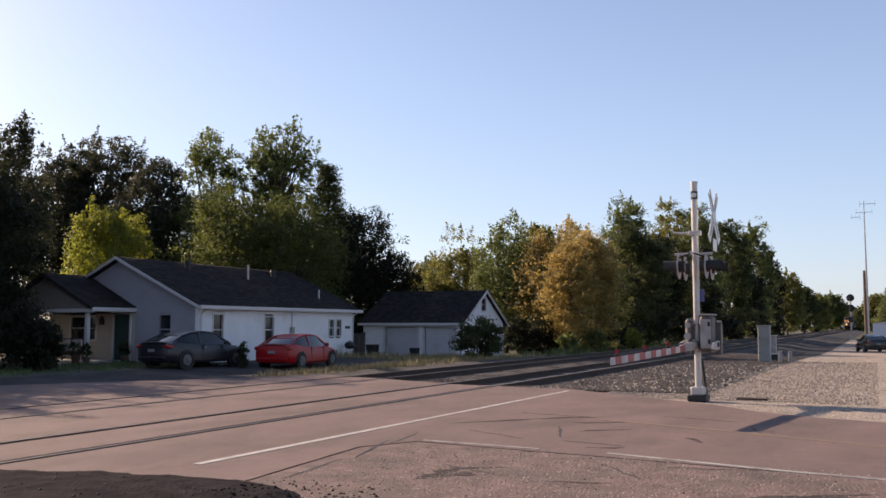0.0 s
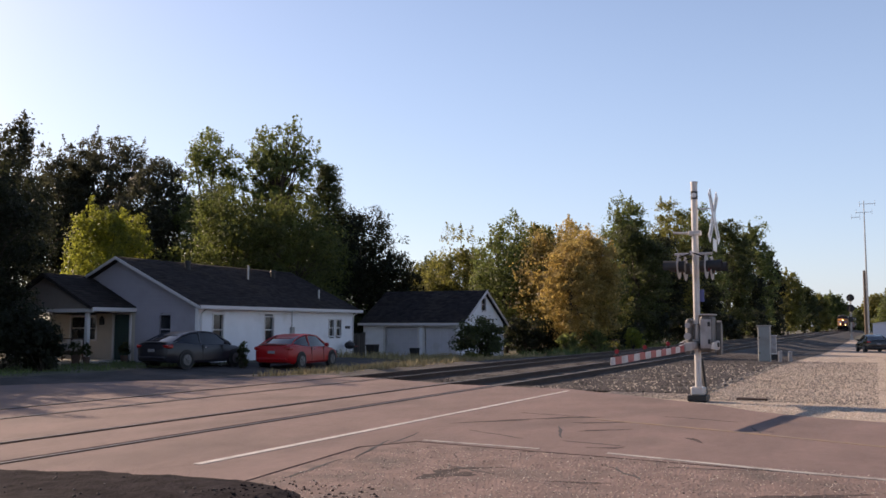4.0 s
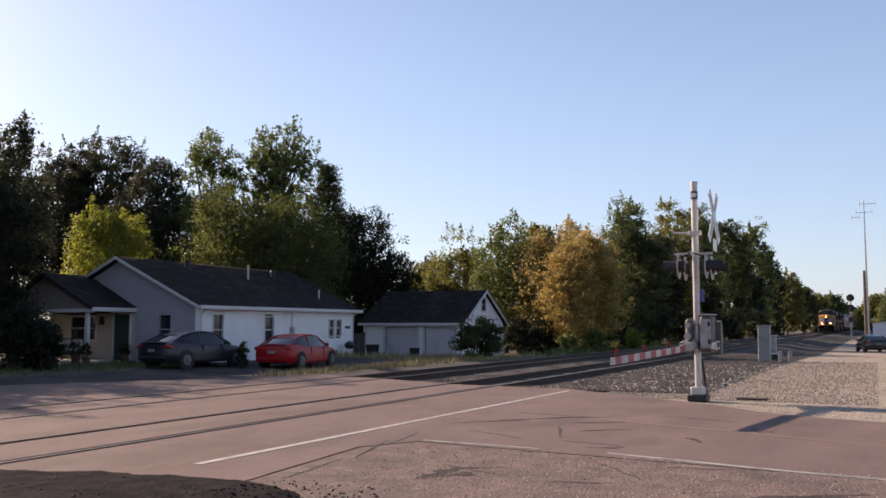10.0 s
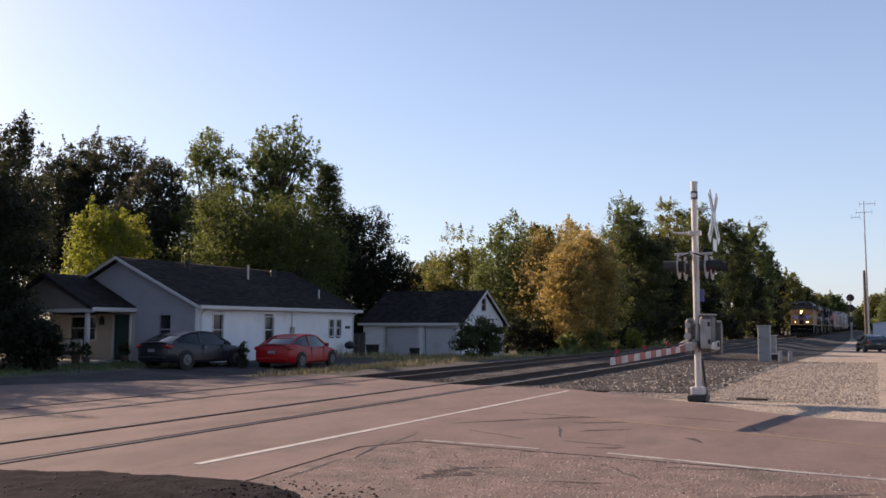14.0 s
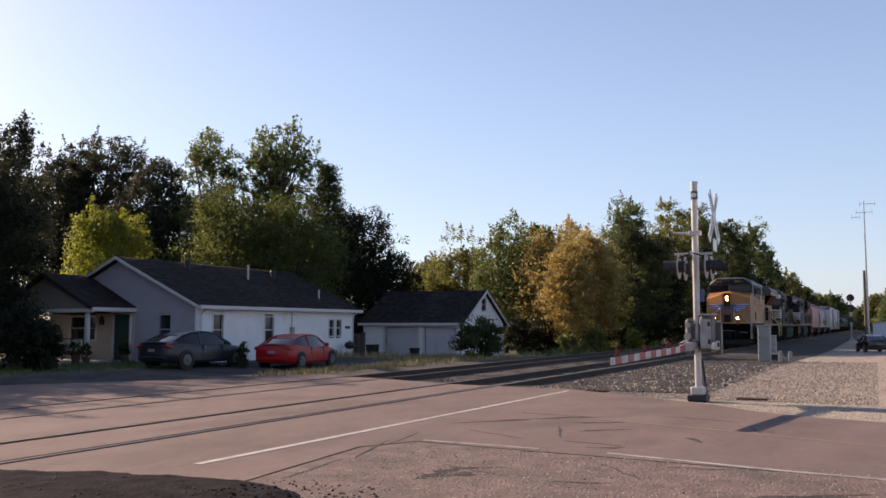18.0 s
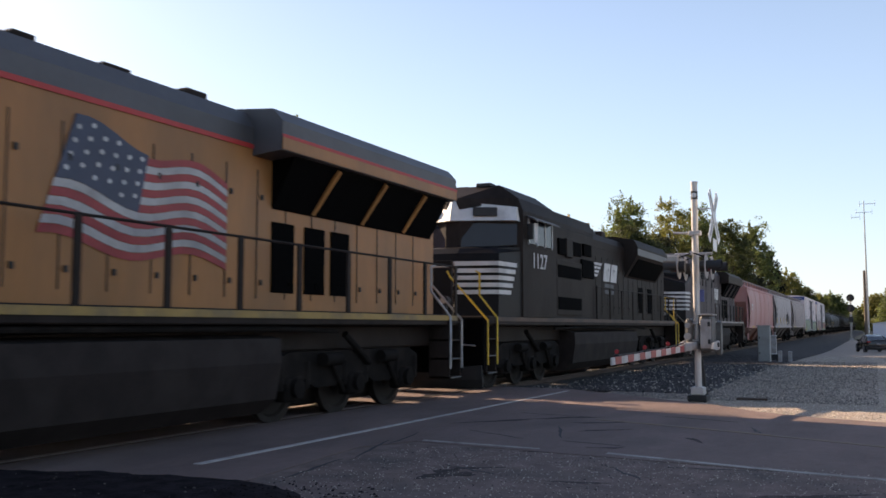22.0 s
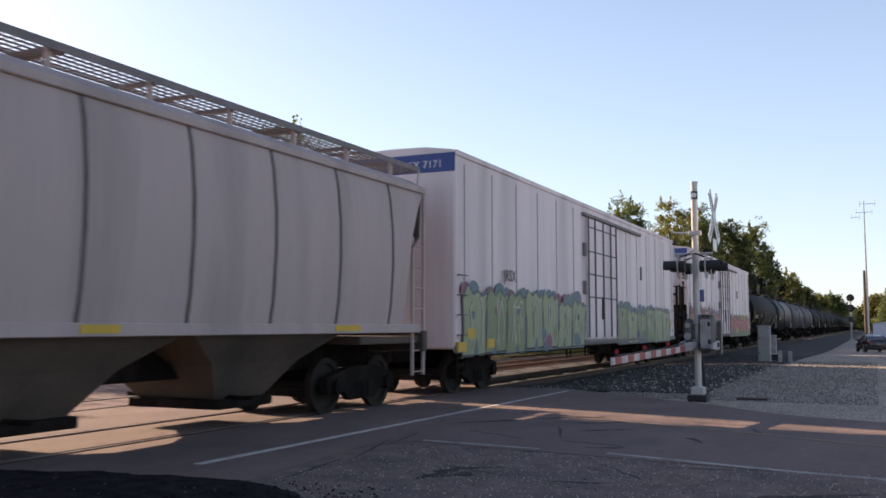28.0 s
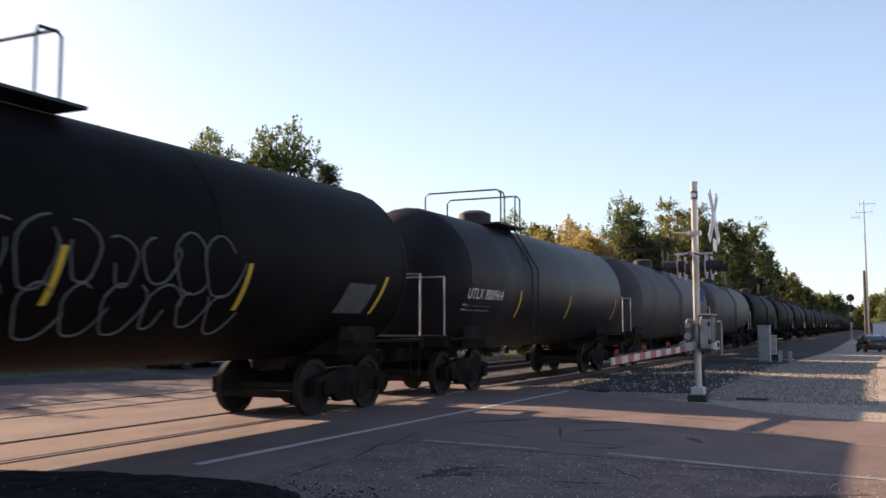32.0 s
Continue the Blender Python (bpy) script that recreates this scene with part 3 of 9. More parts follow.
def grass(name, n, xr, yr, hgt, material, label, seed):
    g = np.random.default_rng(seed)
    x, y = xr[0] + (xr[1] - xr[0]) * g.random(n), yr[0] + (yr[1] - yr[0]) * g.random(n)
    clump = np.vectorize(lambda a, b: noise.noise((a * 0.9, b * 0.9, seed)))(x, y)
    keep = clump > -0.12
    x, y, clump = x[keep], y[keep], clump[keep]
    n = len(x)
    z = ground_z(x, y) - 0.02
    hh = hgt * (0.4 + 0.8 * g.random(n)) * (0.7 + 0.8 * np.clip(clump + 0.3, 0, 1))
    a = g.random(n) * 6.28
    w = 0.012 + 0.012 * g.random(n)
    lean = hh[:, None] * 0.35 * g.normal(size=(n, 2))
    b = np.stack([x, y, z], 1)
    d = np.stack([np.cos(a) * w, np.sin(a) * w, 0 * a], 1)
    tip = b + np.stack([lean[:, 0], lean[:, 1], hh], 1)
    v = np.stack([b - d, b + d, tip + d * 0.2, tip - d * 0.2], 1).reshape(-1, 3)
    me = bpy.data.meshes.new(name)
    me.from_pydata(v.tolist(), [], np.arange(4 * n).reshape(-1, 4).tolist())
    me.materials.append(material)
    return tagged(new(name, me), label, "grass", kind="stuff")


TREES = [
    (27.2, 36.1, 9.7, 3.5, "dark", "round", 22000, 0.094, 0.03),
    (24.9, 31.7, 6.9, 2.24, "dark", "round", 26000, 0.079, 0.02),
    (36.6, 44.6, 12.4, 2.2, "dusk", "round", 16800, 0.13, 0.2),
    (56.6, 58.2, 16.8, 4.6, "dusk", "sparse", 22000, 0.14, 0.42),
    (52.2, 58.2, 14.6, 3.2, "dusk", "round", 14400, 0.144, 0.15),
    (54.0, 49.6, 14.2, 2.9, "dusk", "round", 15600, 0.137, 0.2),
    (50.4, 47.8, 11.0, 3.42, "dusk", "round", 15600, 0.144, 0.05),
    (42.0, 42.3, 8.1, 3.07, "lime", "round", 21600, 0.115, 0.12),
    (52.6, 43.5, 15.0, 2.75, "green", "round", 19200, 0.122, 0.15),
    (54.5, 39.0, 15.8, 3.1, "green", "sparse", 12500, 0.125, 0.58),
    (57.4, 36.6, 14.0, 4.6, "deep", "conifer", 15000, 0.125, 0.2),
    (45.1, 35.6, 9.2, 3.57, "mid", "round", 22800, 0.108, 0.12),
    (47.6, 32.7, 9.0, 3.8, "mid", "round", 22800, 0.108, 0.1),
    (58.9, 34.5, 9.9, 3.22, "dark", "round", 24000, 0.108, 0.05),
    (61.8, 33.1, 7.1, 2.18, "dark", "round", 12000, 0.115, 0.05),
    (80.5, 40.3, 7.4, 2.0, "olive", "round", 7200, 0.144, 0.1),
    (59.9, 37.0, 7.8, 4.15, "dark", "round", 14400, 0.13, 0.03),
    (78.4, 35.4, 8.8, 3.69, "olive", "round", 15600, 0.144, 0.1),
    (82.9, 39.9, 8.1, 3.07, "deep", "round", 10800, 0.144, 0.1),
    (67.2, 26.2, 9.1, 2.77, "green", "round", 16800, 0.122, 0.06),
    (77.7, 27.6, 10.4, 3.04, "olive", "round", 15600, 0.144, 0.1),
    (67.1, 21.6, 8.6, 3.7, "tan", "round", 20400, 0.115, 0.06),
    (66.2, 19.0, 8.1, 2.32, "tan", "round", 18000, 0.108, 0.08),
    (62.5, 19.6, 7.4, 2.2, "tan", "round", 14400, 0.108, 0.08),
    (88.7, 27.6, 11.6, 3.0, "tan", "round", 13200, 0.144, 0.1),
    (87.2, 21.5, 13.2, 3.0, "green", "round", 16800, 0.144, 0.04),
    (70.4, 19.6, 7.5, 2.45, "olive", "round", 12000, 0.115, 0.04),
    (83.6, 19.6, 10.4, 3.42, "deep", "round", 19200, 0.137, 0.03),
    (105.2, 20.7, 14.7, 3.54, "olive", "round", 16800, 0.166, 0.05),
    (96.5, 20.5, 10.5, 3.27, "dark", "round", 14400, 0.158, 0.02),
    (120.9, 20.2, 16.0, 3.67, "green", "round", 15600, 0.187, 0.05),
    (114.3, 20.2, 11.4, 3.73, "dark", "round", 14400, 0.18, 0.02),
    (141.1, 19.5, 16.5, 4.03, "deep", "round", 15600, 0.216, 0.03),
    (167.8, 19.2, 17.9, 4.03, "green", "round", 14400, 0.245, 0.05),
    (156.5, 19.9, 12.9, 4.0, "dark", "round", 12000, 0.238, 0.02),
    (188.1, 18.4, 15.0, 2.64, "dark", "round", 8400, 0.259, 0.02),
    (227.8, 18.6, 13.2, 4.44, "olive", "round", 10800, 0.324, 0.02),
    (280.9, 18.6, 11.9, 5.05, "deep", "round", 9600, 0.396, 0.02),
    (345.0, 18.6, 11.8, 5.21, "olive", "round", 8400, 0.468, 0.02),
    (434.0, 17.3, 14.3, 6.52, "green", "round", 8400, 0.576, 0.02),
    (512.5, 15.0, 10.8, 7.66, "deep", "round", 8400, 0.684, 0.02),
    (276.9, -1.1, 9.6, 5.56, "olive", "round", 12000, 0.36, 0.02),
    (268.6, -7.1, 9.9, 7.11, "green", "round", 9600, 0.36, 0.02),
    (461.3, 6.4, 8.1, 9.33, "green", "round", 8400, 0.612, 0.02),
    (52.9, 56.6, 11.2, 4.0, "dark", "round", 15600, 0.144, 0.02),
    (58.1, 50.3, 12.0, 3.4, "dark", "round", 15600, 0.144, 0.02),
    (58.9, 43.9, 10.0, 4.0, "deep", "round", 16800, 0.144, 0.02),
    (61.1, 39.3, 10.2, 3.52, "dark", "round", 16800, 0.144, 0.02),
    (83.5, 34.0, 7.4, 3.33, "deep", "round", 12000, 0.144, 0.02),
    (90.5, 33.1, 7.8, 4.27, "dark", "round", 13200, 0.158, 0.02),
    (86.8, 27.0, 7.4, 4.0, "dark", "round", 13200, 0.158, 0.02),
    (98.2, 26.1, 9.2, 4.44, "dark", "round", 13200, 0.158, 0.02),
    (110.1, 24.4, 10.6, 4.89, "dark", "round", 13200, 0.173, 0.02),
    (29.4, 50.3, 13.8, 5.33, "deep", "round", 14400, 0.173, 0.1),
    (25.8, 53.1, 12.7, 5.45, "deep", "round", 14400, 0.173, 0.1),
    (20.5, 33.5, 7.8, 3.6, "deep", "round", 14000, 0.13, 0.1),
    (16.3, 33.0, 7.8, 3.8, "deep", "round", 14000, 0.13, 0.1),
    # three trees out of view, added to block skylight from the house front
    (14.0, 42.0, 11.5, 4.6, "deep", "round", 11000, 0.16, 0.05),
    (19.5, 45.0, 13.0, 4.6, "deep", "round", 11000, 0.16, 0.05),
    (9.0, 37.0, 9.0, 4.2, "deep", "round", 11000, 0.16, 0.05),
]
NAMES = {"dark": "dark shaded broadleaf tree", "dusk": "dull grey-green broadleaf tree", "deep": "deep green broadleaf tree", "mid": "mid-green broadleaf tree", "green": "green broadleaf tree", "olive": "olive green tree turning yellow", "lime": "sunlit yellow-green maple tree",
         "tan": "tree with tan autumn leaves", "brown": "tree with orange-brown autumn leaves"}
for k, (x, y, h, r, tint, style, leaves, leaf, low) in enumerate(TREES):
    where = "on the house side of the tracks" if y > 26 and x < 75 else "beside the tracks"
    kindw = {"round": "full crown", "tall": "tall crown", "sparse": "open airy crown", "conifer": "tiered branches"}[style]
    tree(x, y, h, r, tint, style, 100 + k, leaves, leaf, "%s, %s, %s" % (NAMES[tint], kindw, where), low)
SHRUBS = [
    (23.0, 28.7, 2.3, 2.0, "dark", 14000, 0.07, "big dark evergreen shrub before the porch"),
    (23.4, 26.6, 1.6, 0.72, "dark", 7000, 0.06, "dark evergreen shrub before the porch"),
    (46.1, 19.5, 2.1, 1.39, "deep", 5400, 0.09, "dense green shrub beside the garage"),
    (44.1, 19.1, 0.4, 0.53, "olive", 1620, 0.068, "small yellow-green shrub at the grass edge"),
    (29.6, 22.7, 1.0, 0.23, "deep", 900, 0.053, "small climbing bush against the house wall"),
    (59.7, 18.8, 1.5, 0.84, "green", 1620, 0.098, "green sapling at the tree line"),
    (62.4, 17.8, 1.6, 1.03, "green", 1800, 0.098, "green sapling at the tree line"),
    (65.5, 15.7, 1.4, 0.81, "lime", 1260, 0.098, "bright green sapling at the tree line"),
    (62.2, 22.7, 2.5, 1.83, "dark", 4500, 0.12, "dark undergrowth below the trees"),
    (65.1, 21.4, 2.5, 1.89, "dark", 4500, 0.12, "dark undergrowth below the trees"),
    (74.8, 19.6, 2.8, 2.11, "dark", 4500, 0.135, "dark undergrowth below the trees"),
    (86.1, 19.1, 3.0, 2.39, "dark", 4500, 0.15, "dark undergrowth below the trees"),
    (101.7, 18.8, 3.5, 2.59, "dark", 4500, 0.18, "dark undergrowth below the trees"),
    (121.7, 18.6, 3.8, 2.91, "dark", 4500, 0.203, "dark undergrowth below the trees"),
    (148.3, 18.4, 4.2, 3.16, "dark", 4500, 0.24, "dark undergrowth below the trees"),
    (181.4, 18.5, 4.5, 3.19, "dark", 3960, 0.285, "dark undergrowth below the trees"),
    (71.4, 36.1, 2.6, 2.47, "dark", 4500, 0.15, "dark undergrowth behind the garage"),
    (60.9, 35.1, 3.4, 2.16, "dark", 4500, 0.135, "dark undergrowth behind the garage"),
]
for k, (x, y, h, r, tint, leaves, leaf, label) in enumerate(SHRUBS):
    shrub(x, y, h, r, tint, 500 + k, leaves, leaf, label)
grass("dry_grass", 9000, (26.0, 53.0), (16.6, 19.6), 0.22, GRASS_DRY, "dry straw-coloured grass beside the far track", 11)
grass("dry_grass", 5000, (40.0, 53.0), (19.6, 25.5), 0.3, GRASS_DRY, "dry grass in front of the garage", 12)
grass("lawn", 8000, (16.0, 31.0), (24.6, 29.5), 0.1, GRASS, "short green grass in front of the porch", 13)
grass("weeds", 9000, (50, 120), (16.8, 20.5), 0.5, GRASS, "green weeds along the tree line", 14)


# ---- the house ----
def clap_wall(parent, name, axis, at, a0, a1, z0, ztop, holes, material, thick=0.16, board=0.2, side=-1):
    """A wall with openings cut through it, built of lapped boards; ztop(a) gives the height along it."""
    zs = np.arange(z0, max(ztop(a0), ztop(a1), ztop((a0 + a1) / 2)) + board, board)
    core, boards = Shape(), []
    for z in zs:
        za, zb = z, z + board
        cuts = sorted([(h[0], h[1]) for h in holes if h[2] < zb - 0.01 and h[3] > za + 0.01])
        spans, cur = [], a0
        for c0, c1 in cuts:
            if c0 > cur:
                spans.append((cur, c0))
            cur = max(cur, c1)
        if cur < a1:
            spans.append((cur, a1))
        for p, q in spans:
            # clip the board's ends where the gable slopes
            while p < q and ztop(p) < zb:
                p += 0.05
            while q > p and ztop(q) < zb:
                q -= 0.05
            if q - p < 0.06:
                continue
            b0, b1 = sorted((at, at - side * thick))
            core.box(p, q, b0, b1, za, zb) if axis == "y" else core.box(b0, b1, p, q, za, zb)
            lo, hi = at + side * 0.024, at + side * 0.008
            inn = at + side * 0.001
            if axis == "y":
                v = [(p, lo, za), (q, lo, za), (q, inn, za), (p, inn, za), (p, hi, zb), (q, hi, zb), (q, inn, zb), (p, inn, zb)]
            else:
                v = [(lo, p, za), (lo, q, za), (inn, q, za), (inn, p, za), (hi, p, zb), (hi, q, zb), (inn, q, zb), (inn, p, zb)]
            boards.append(Shape().add(v, [(0, 1, 2, 3), (4, 7, 6, 5), (0, 4, 5, 1), (1, 5, 6, 2), (2, 6, 7, 3), (3, 7, 4, 0)]))
    wall = part(name, core, material, parent)
    bm = bmesh.new()
    bm.from_mesh(wall.data)
    bmesh.ops.remove_doubles(bm, verts=bm.verts, dist=0.002)
    bm.to_mesh(wall.data)
    bm.free()
    for b in boards:
        part("board", b, material, wall)
    return wall


def window(parent, axis, at, a0, a1, z0, z1, side=-1, trim=None, label="double-hung window with dark panes"):
    """A framed window with sash bars and dark glass, set in a wall's opening."""
    def B(s, p, q, u, v, d0, d1):
        lo, hi = sorted((at + side * d0, at + side * d1))
        return s.box(p, q, lo, hi, u, v, 0.006) if axis == "y" else s.box(lo, hi, p, q, u, v, 0.006)
    f = Shape()
    w = 0.07
    B(f, a0 - w, a0, z0 - w, z1 + w, -0.02, 0.05)
    B(f, a1, a1 + w, z0 - w, z1 + w, -0.02, 0.05)
    B(f, a0, a1, z1, z1 + w, -0.02, 0.05)
    B(f, a0 - 0.02, a1 + 0.02, z0 - w, z0, -0.02, 0.08)
    trim = trim or TRIM
    win = part("window", f, trim, parent, label)
    bars = Shape()
    zm = (z0 + z1) / 2
    B(bars, a0, a1, zm - 0.025, zm + 0.025, -0.05, 0.0)
    part("sash_bar", bars, trim, win)
    for u, v in ((z0, zm - 0.025), (zm + 0.025, z1)):
        g = Shape()
        B(g, a0, a1, u, v, -0.07, -0.05)
        part("pane", g, GLASS_DARK, win)
    return win


def roof_plane(parent, p0, p1, p2, p3, rows, cols, name="roof"):
    """A roof slope with its shingle courses: p0-p1 along the eave, p3-p2 along the ridge."""
    p0, p1, p2, p3 = map(Vector, (p0, p1, p2, p3))
    nrm = (p1 - p0).cross(p3 - p0).normalized()
    if nrm.z < 0:
        nrm = -nrm
    s = Shape()
    v = [p0, p1, p2, p3]
    s.add([q + nrm * 0.0 for q in v] + [q - nrm * 0.12 for q in v], [(0, 1, 2, 3), (7, 6, 5, 4), (0, 4, 5, 1), (1, 5, 6, 2), (2, 6, 7, 3), (3, 7, 4, 0)])
    ro = part(name, s, SHINGLE, parent)
    rr = random.Random(9)
    c = Shape()
    for i in range(rows):
        a, b = i / rows, (i + 1) / rows
        l0, l1 = p0.lerp(p3, a), p0.lerp(p3, min(1, b + 0.2 / rows))
        r0, r1 = p1.lerp(p2, a), p1.lerp(p2, min(1, b + 0.2 / rows))
        off = 0.5 * (i % 2) / cols
        for j in range(cols + 1):
            u0, u1 = max(0, (j - 0.0) / cols - off), min(1, (j + 0.97) / cols - off)
            if u1 - u0 < 0.003:
                continue
            h = 0.022 + 0.01 * rr.random()
            q = [l0.lerp(r0, u0), l0.lerp(r0, u1), l1.lerp(r1, u1), l1.lerp(r1, u0)]
            t0, t1 = nrm * h, nrm * 0.006
            c.add([q[0] + t0, q[1] + t0, q[2] + t1, q[3] + t1, q[0], q[1]], [(0, 1, 2, 3), (4, 5, 1, 0)])
    part("shingles", c, SHINGLE_ISLE, ro, kind="stuff")
    return ro


SHINGLE_ISLE = mat("shingle_courses", (0.034, 0.029, 0.029), 0.95, spec=0.1, vary=0.3, scale=2.5, bump=0.4, bscale=40, island=0.28, dirt=(0.052, 0.042, 0.036), dscale=0.4, damt=0.4)
house = thing("house", (0, 0, 0), "single-storey white clapboard house with a grey shingle roof and front porch", "house")
HX0, HX1, HY0, HY1, HYR = 30.5, 43.1, 25.75, 34.4, 30.1
EAVE, RIDGE = 2.42, 4.46


def gable(y):
    return EAVE + (RIDGE - EAVE) * (1 - abs(y - HYR) / (HYR - HY0))


clap_wall(house, "side_wall", "y", HY0, HX0, HX1, -0.35, lambda a: EAVE, [(31.45, 32.1, 0.68, 1.98), (35.15, 35.8, 0.74, 1.9), (40.7, 41.15, 1.0, 1.8), (41.4, 41.85, 1.0, 1.8)], WHITE_SIDING)
clap_wall(house, "front_wall", "x", HX0, HY0 + 0.17, 29.2, -0.35, gable, [(27.2, 27.8, 0.75, 1.95)], GREY_SIDING)
clap_wall(house, "porch_wall", "x", HX0, 29.2, HY1 - 0.17, -0.35, lambda a: 2.25, [(29.5, 30.4, 0.0, 2.0), (31.5, 33.0, 0.9, 1.9)], CREAM)
clap_wall(house, "upper_wall", "x", HX0, 29.2, HY1 - 0.17, 2.25, gable, [], GREY_SIDING)
part("gable_core", Shape().prism([(HY0 + 0.02, EAVE - 0.05), (HY0 + 0.02, EAVE + 0.02), (HYR, RIDGE + 0.03), (HY1 - 0.02, EAVE + 0.02), (HY1 - 0.02, EAVE - 0.05)], HX0 - 0.02, HX0 + 0.1, "x"), GREY_SIDING, house)
clap_wall(house, "rear_wall", "x", HX1, HY0 + 0.17, HY1 - 0.17, -0.6, gable, [], WHITE_SIDING, side=1)
clap_wall(house, "back_wall", "y", HY1, HX0, HX1, -0.35, lambda a: EAVE, [], WHITE_SIDING, side=1)
window(house, "y", HY0, 31.45, 32.1, 0.68, 1.98)
window(house, "y", HY0, 35.15, 35.8, 0.74, 1.9)
window(house, "y", HY0, 40.7, 41.15, 1.0, 1.8)
window(house, "y", HY0, 41.4, 41.85, 1.0, 1.8)
window(house, "x", HX0, 27.2, 27.8, 0.75, 1.95, trim=GREY_SIDING)
window(house, "x", HX0, 31.5, 33.0, 0.9, 1.9)
part("door", Shape().box(HX0 + 0.02, HX0 + 0.07, 29.5, 30.4, 0.0, 2.0, 0.01), DOOR_GREEN, house, "dark green front door")
s = Shape()
for a, b, u, v in ((29.4, 29.5, 0, 2.1), (30.4, 30.5, 0, 2.1), (29.5, 30.4, 2.0, 2.1)):
    s.box(HX0 - 0.06, HX0 + 0.02, a, b, u, v)
part("door_frame", s, TRIM, house)
roof_plane(house, (HX0 - 0.35, HY0 - 0.38, EAVE - 0.1), (HX1 + 0.35, HY0 - 0.38, EAVE - 0.1), (HX1 + 0.35, HYR, RIDGE + 0.08), (HX0 - 0.35, HYR, RIDGE + 0.08), 26, 44)
roof_plane(house, (HX0 - 0.35, HY1 + 0.38, EAVE - 0.1), (HX1 + 0.35, HY1 + 0.38, EAVE - 0.1), (HX1 + 0.35, HYR, RIDGE + 0.08), (HX0 - 0.35, HYR, RIDGE + 0.08), 6, 12)
part("fascia", Shape().box(HX0 - 0.36, HX1 + 0.36, HY0 - 0.46, HY0 - 0.39, EAVE - 0.22, EAVE - 0.06, 0.012), TRIM, house, "white gutter board along the eave")
for sg in (-1, 1):
    y0, y1 = HYR, HYR + sg * (HYR - HY0 + 0.38)
    z0, z1 = RIDGE + 0.06, EAVE - 0.12
    part("barge_board", Shape().add([(HX0 - 0.42, y0, z0 - 0.1), (HX0 - 0.36, y0, z0 - 0.1), (HX0 - 0.36, y0, z0 + 0.02), (HX0 - 0.42, y0, z0 + 0.02),
                                     (HX0 - 0.42, y1, z1 - 0.1), (HX0 - 0.36, y1, z1 - 0.1), (HX0 - 0.36, y1, z1 + 0.02), (HX0 - 0.42, y1, z1 + 0.02)],
                                    [(0, 1, 2, 3), (4, 7, 6, 5), (0, 4, 5, 1), (1, 5, 6, 2), (2, 6, 7, 3), (3, 7, 4, 0)]), TRIM, house)
part("soffit", Shape().box(HX0 - 0.3, HX1 + 0.3, HY0 - 0.39, HY0 - 0.03, EAVE - 0.2, EAVE - 0.17), TRIM, house)
part("downpipe", Shape().pipe([(HX0 + 0.05, HY0 - 0.4, EAVE - 0.18), (HX0 + 0.12, HY0 - 0.08, EAVE - 0.4), (HX0 + 0.12, HY0 - 0.08, -0.05)], 0.04), TRIM, house, smooth=True)
part("downpipe", Shape().pipe([(HX1 - 0.1, HY0 - 0.4, EAVE - 0.18), (HX1 - 0.1, HY0 - 0.08, EAVE - 0.4), (HX1 - 0.1, HY0 - 0.08, -0.2)], 0.04), TRIM, house, smooth=True)
part("electric_meter", Shape().box(37.15, 37.4, HY0 - 0.16, HY0 - 0.02, 1.05, 1.45, 0.02).tube((37.27, HY0 - 0.07, 1.45), (37.27, HY0 - 0.07, 2.3), 0.02), GREY_METAL, house, "grey meter box with a conduit")
part("wall_plate", Shape().box(42.3, 42.75, HY0 - 0.06, HY0 - 0.02, 1.36, 1.5), DARK, house, "small dark plate")
for x, y, zz, hh, rr_ in ((33.9, 29.3, 4.05, 0.52, 0.17), (37.6, 28.6, 3.8, 0.75, 0.06), (40.4, 29.1, 3.98, 0.5, 0.16), (41.2, 26.7, 2.85, 0.55, 0.06)):
    part("roof_vent", Shape().tube((x, y, zz - 0.3), (x, y, zz + hh * 0.75), rr_ * 0.75, n=10).tube((x, y, zz + hh * 0.75), (x, y, zz + hh), rr_, rr_ * 0.8, n=10), DARK if rr_ > 0.1 else GREY_METAL, house, "metal roof vent", smooth=True)
# porch
PY0, PYR, PX = 29.35, 32.0, 28.1
part("porch_floor", Shape().box(PX, HX0 - 0.03, PY0 + 0.2, 34.4, -0.3, 0.02, 0.02), mat("concrete", (0.4, 0.38, 0.35), 0.9, vary=0.15), house)
roof_plane(house, (PX - 0.2, PY0 - 0.2, 2.3), (HX0 + 0.6, PY0 - 0.2, 2.3), (HX0 + 2.2, PYR, 3.75), (PX - 0.2, PYR, 3.75), 14, 9, "porch_roof")
roof_plane(house, (PX - 0.2, 34.7, 2.3), (HX0 + 0.2, 34.7, 2.3), (HX0 + 2.2, PYR, 3.75), (PX - 0.2, PYR, 3.75), 6, 4, "porch_roof")
part("porch_gable", Shape().prism([(PY0, 2.22), (34.6, 2.22), (PYR, 3.6)], PX + 0.05, PX + 0.13, "x"), TAUPE, house)
part("porch_beam", Shape().box(PX - 0.1, HX0, PY0 - 0.24, PY0 - 0.12, 2.1, 2.27, 0.01), TRIM, house, "white gutter along the porch eave")
part("porch_beam", Shape().box(PX + 0.02, PX + 0.16, PY0 - 0.1, 34.5, 2.06, 2.22, 0.01), TRIM, house)
for y in (29.75, 34.2):
    part("porch_post", Shape().box(PX + 0.15, PX + 0.32, y - 0.085, y + 0.085, 0.0, 2.2, 0.012).box(PX + 0.12, PX + 0.35, y - 0.115, y + 0.115, 0.0, 0.14, 0.01), TRIM, house, "white porch post")
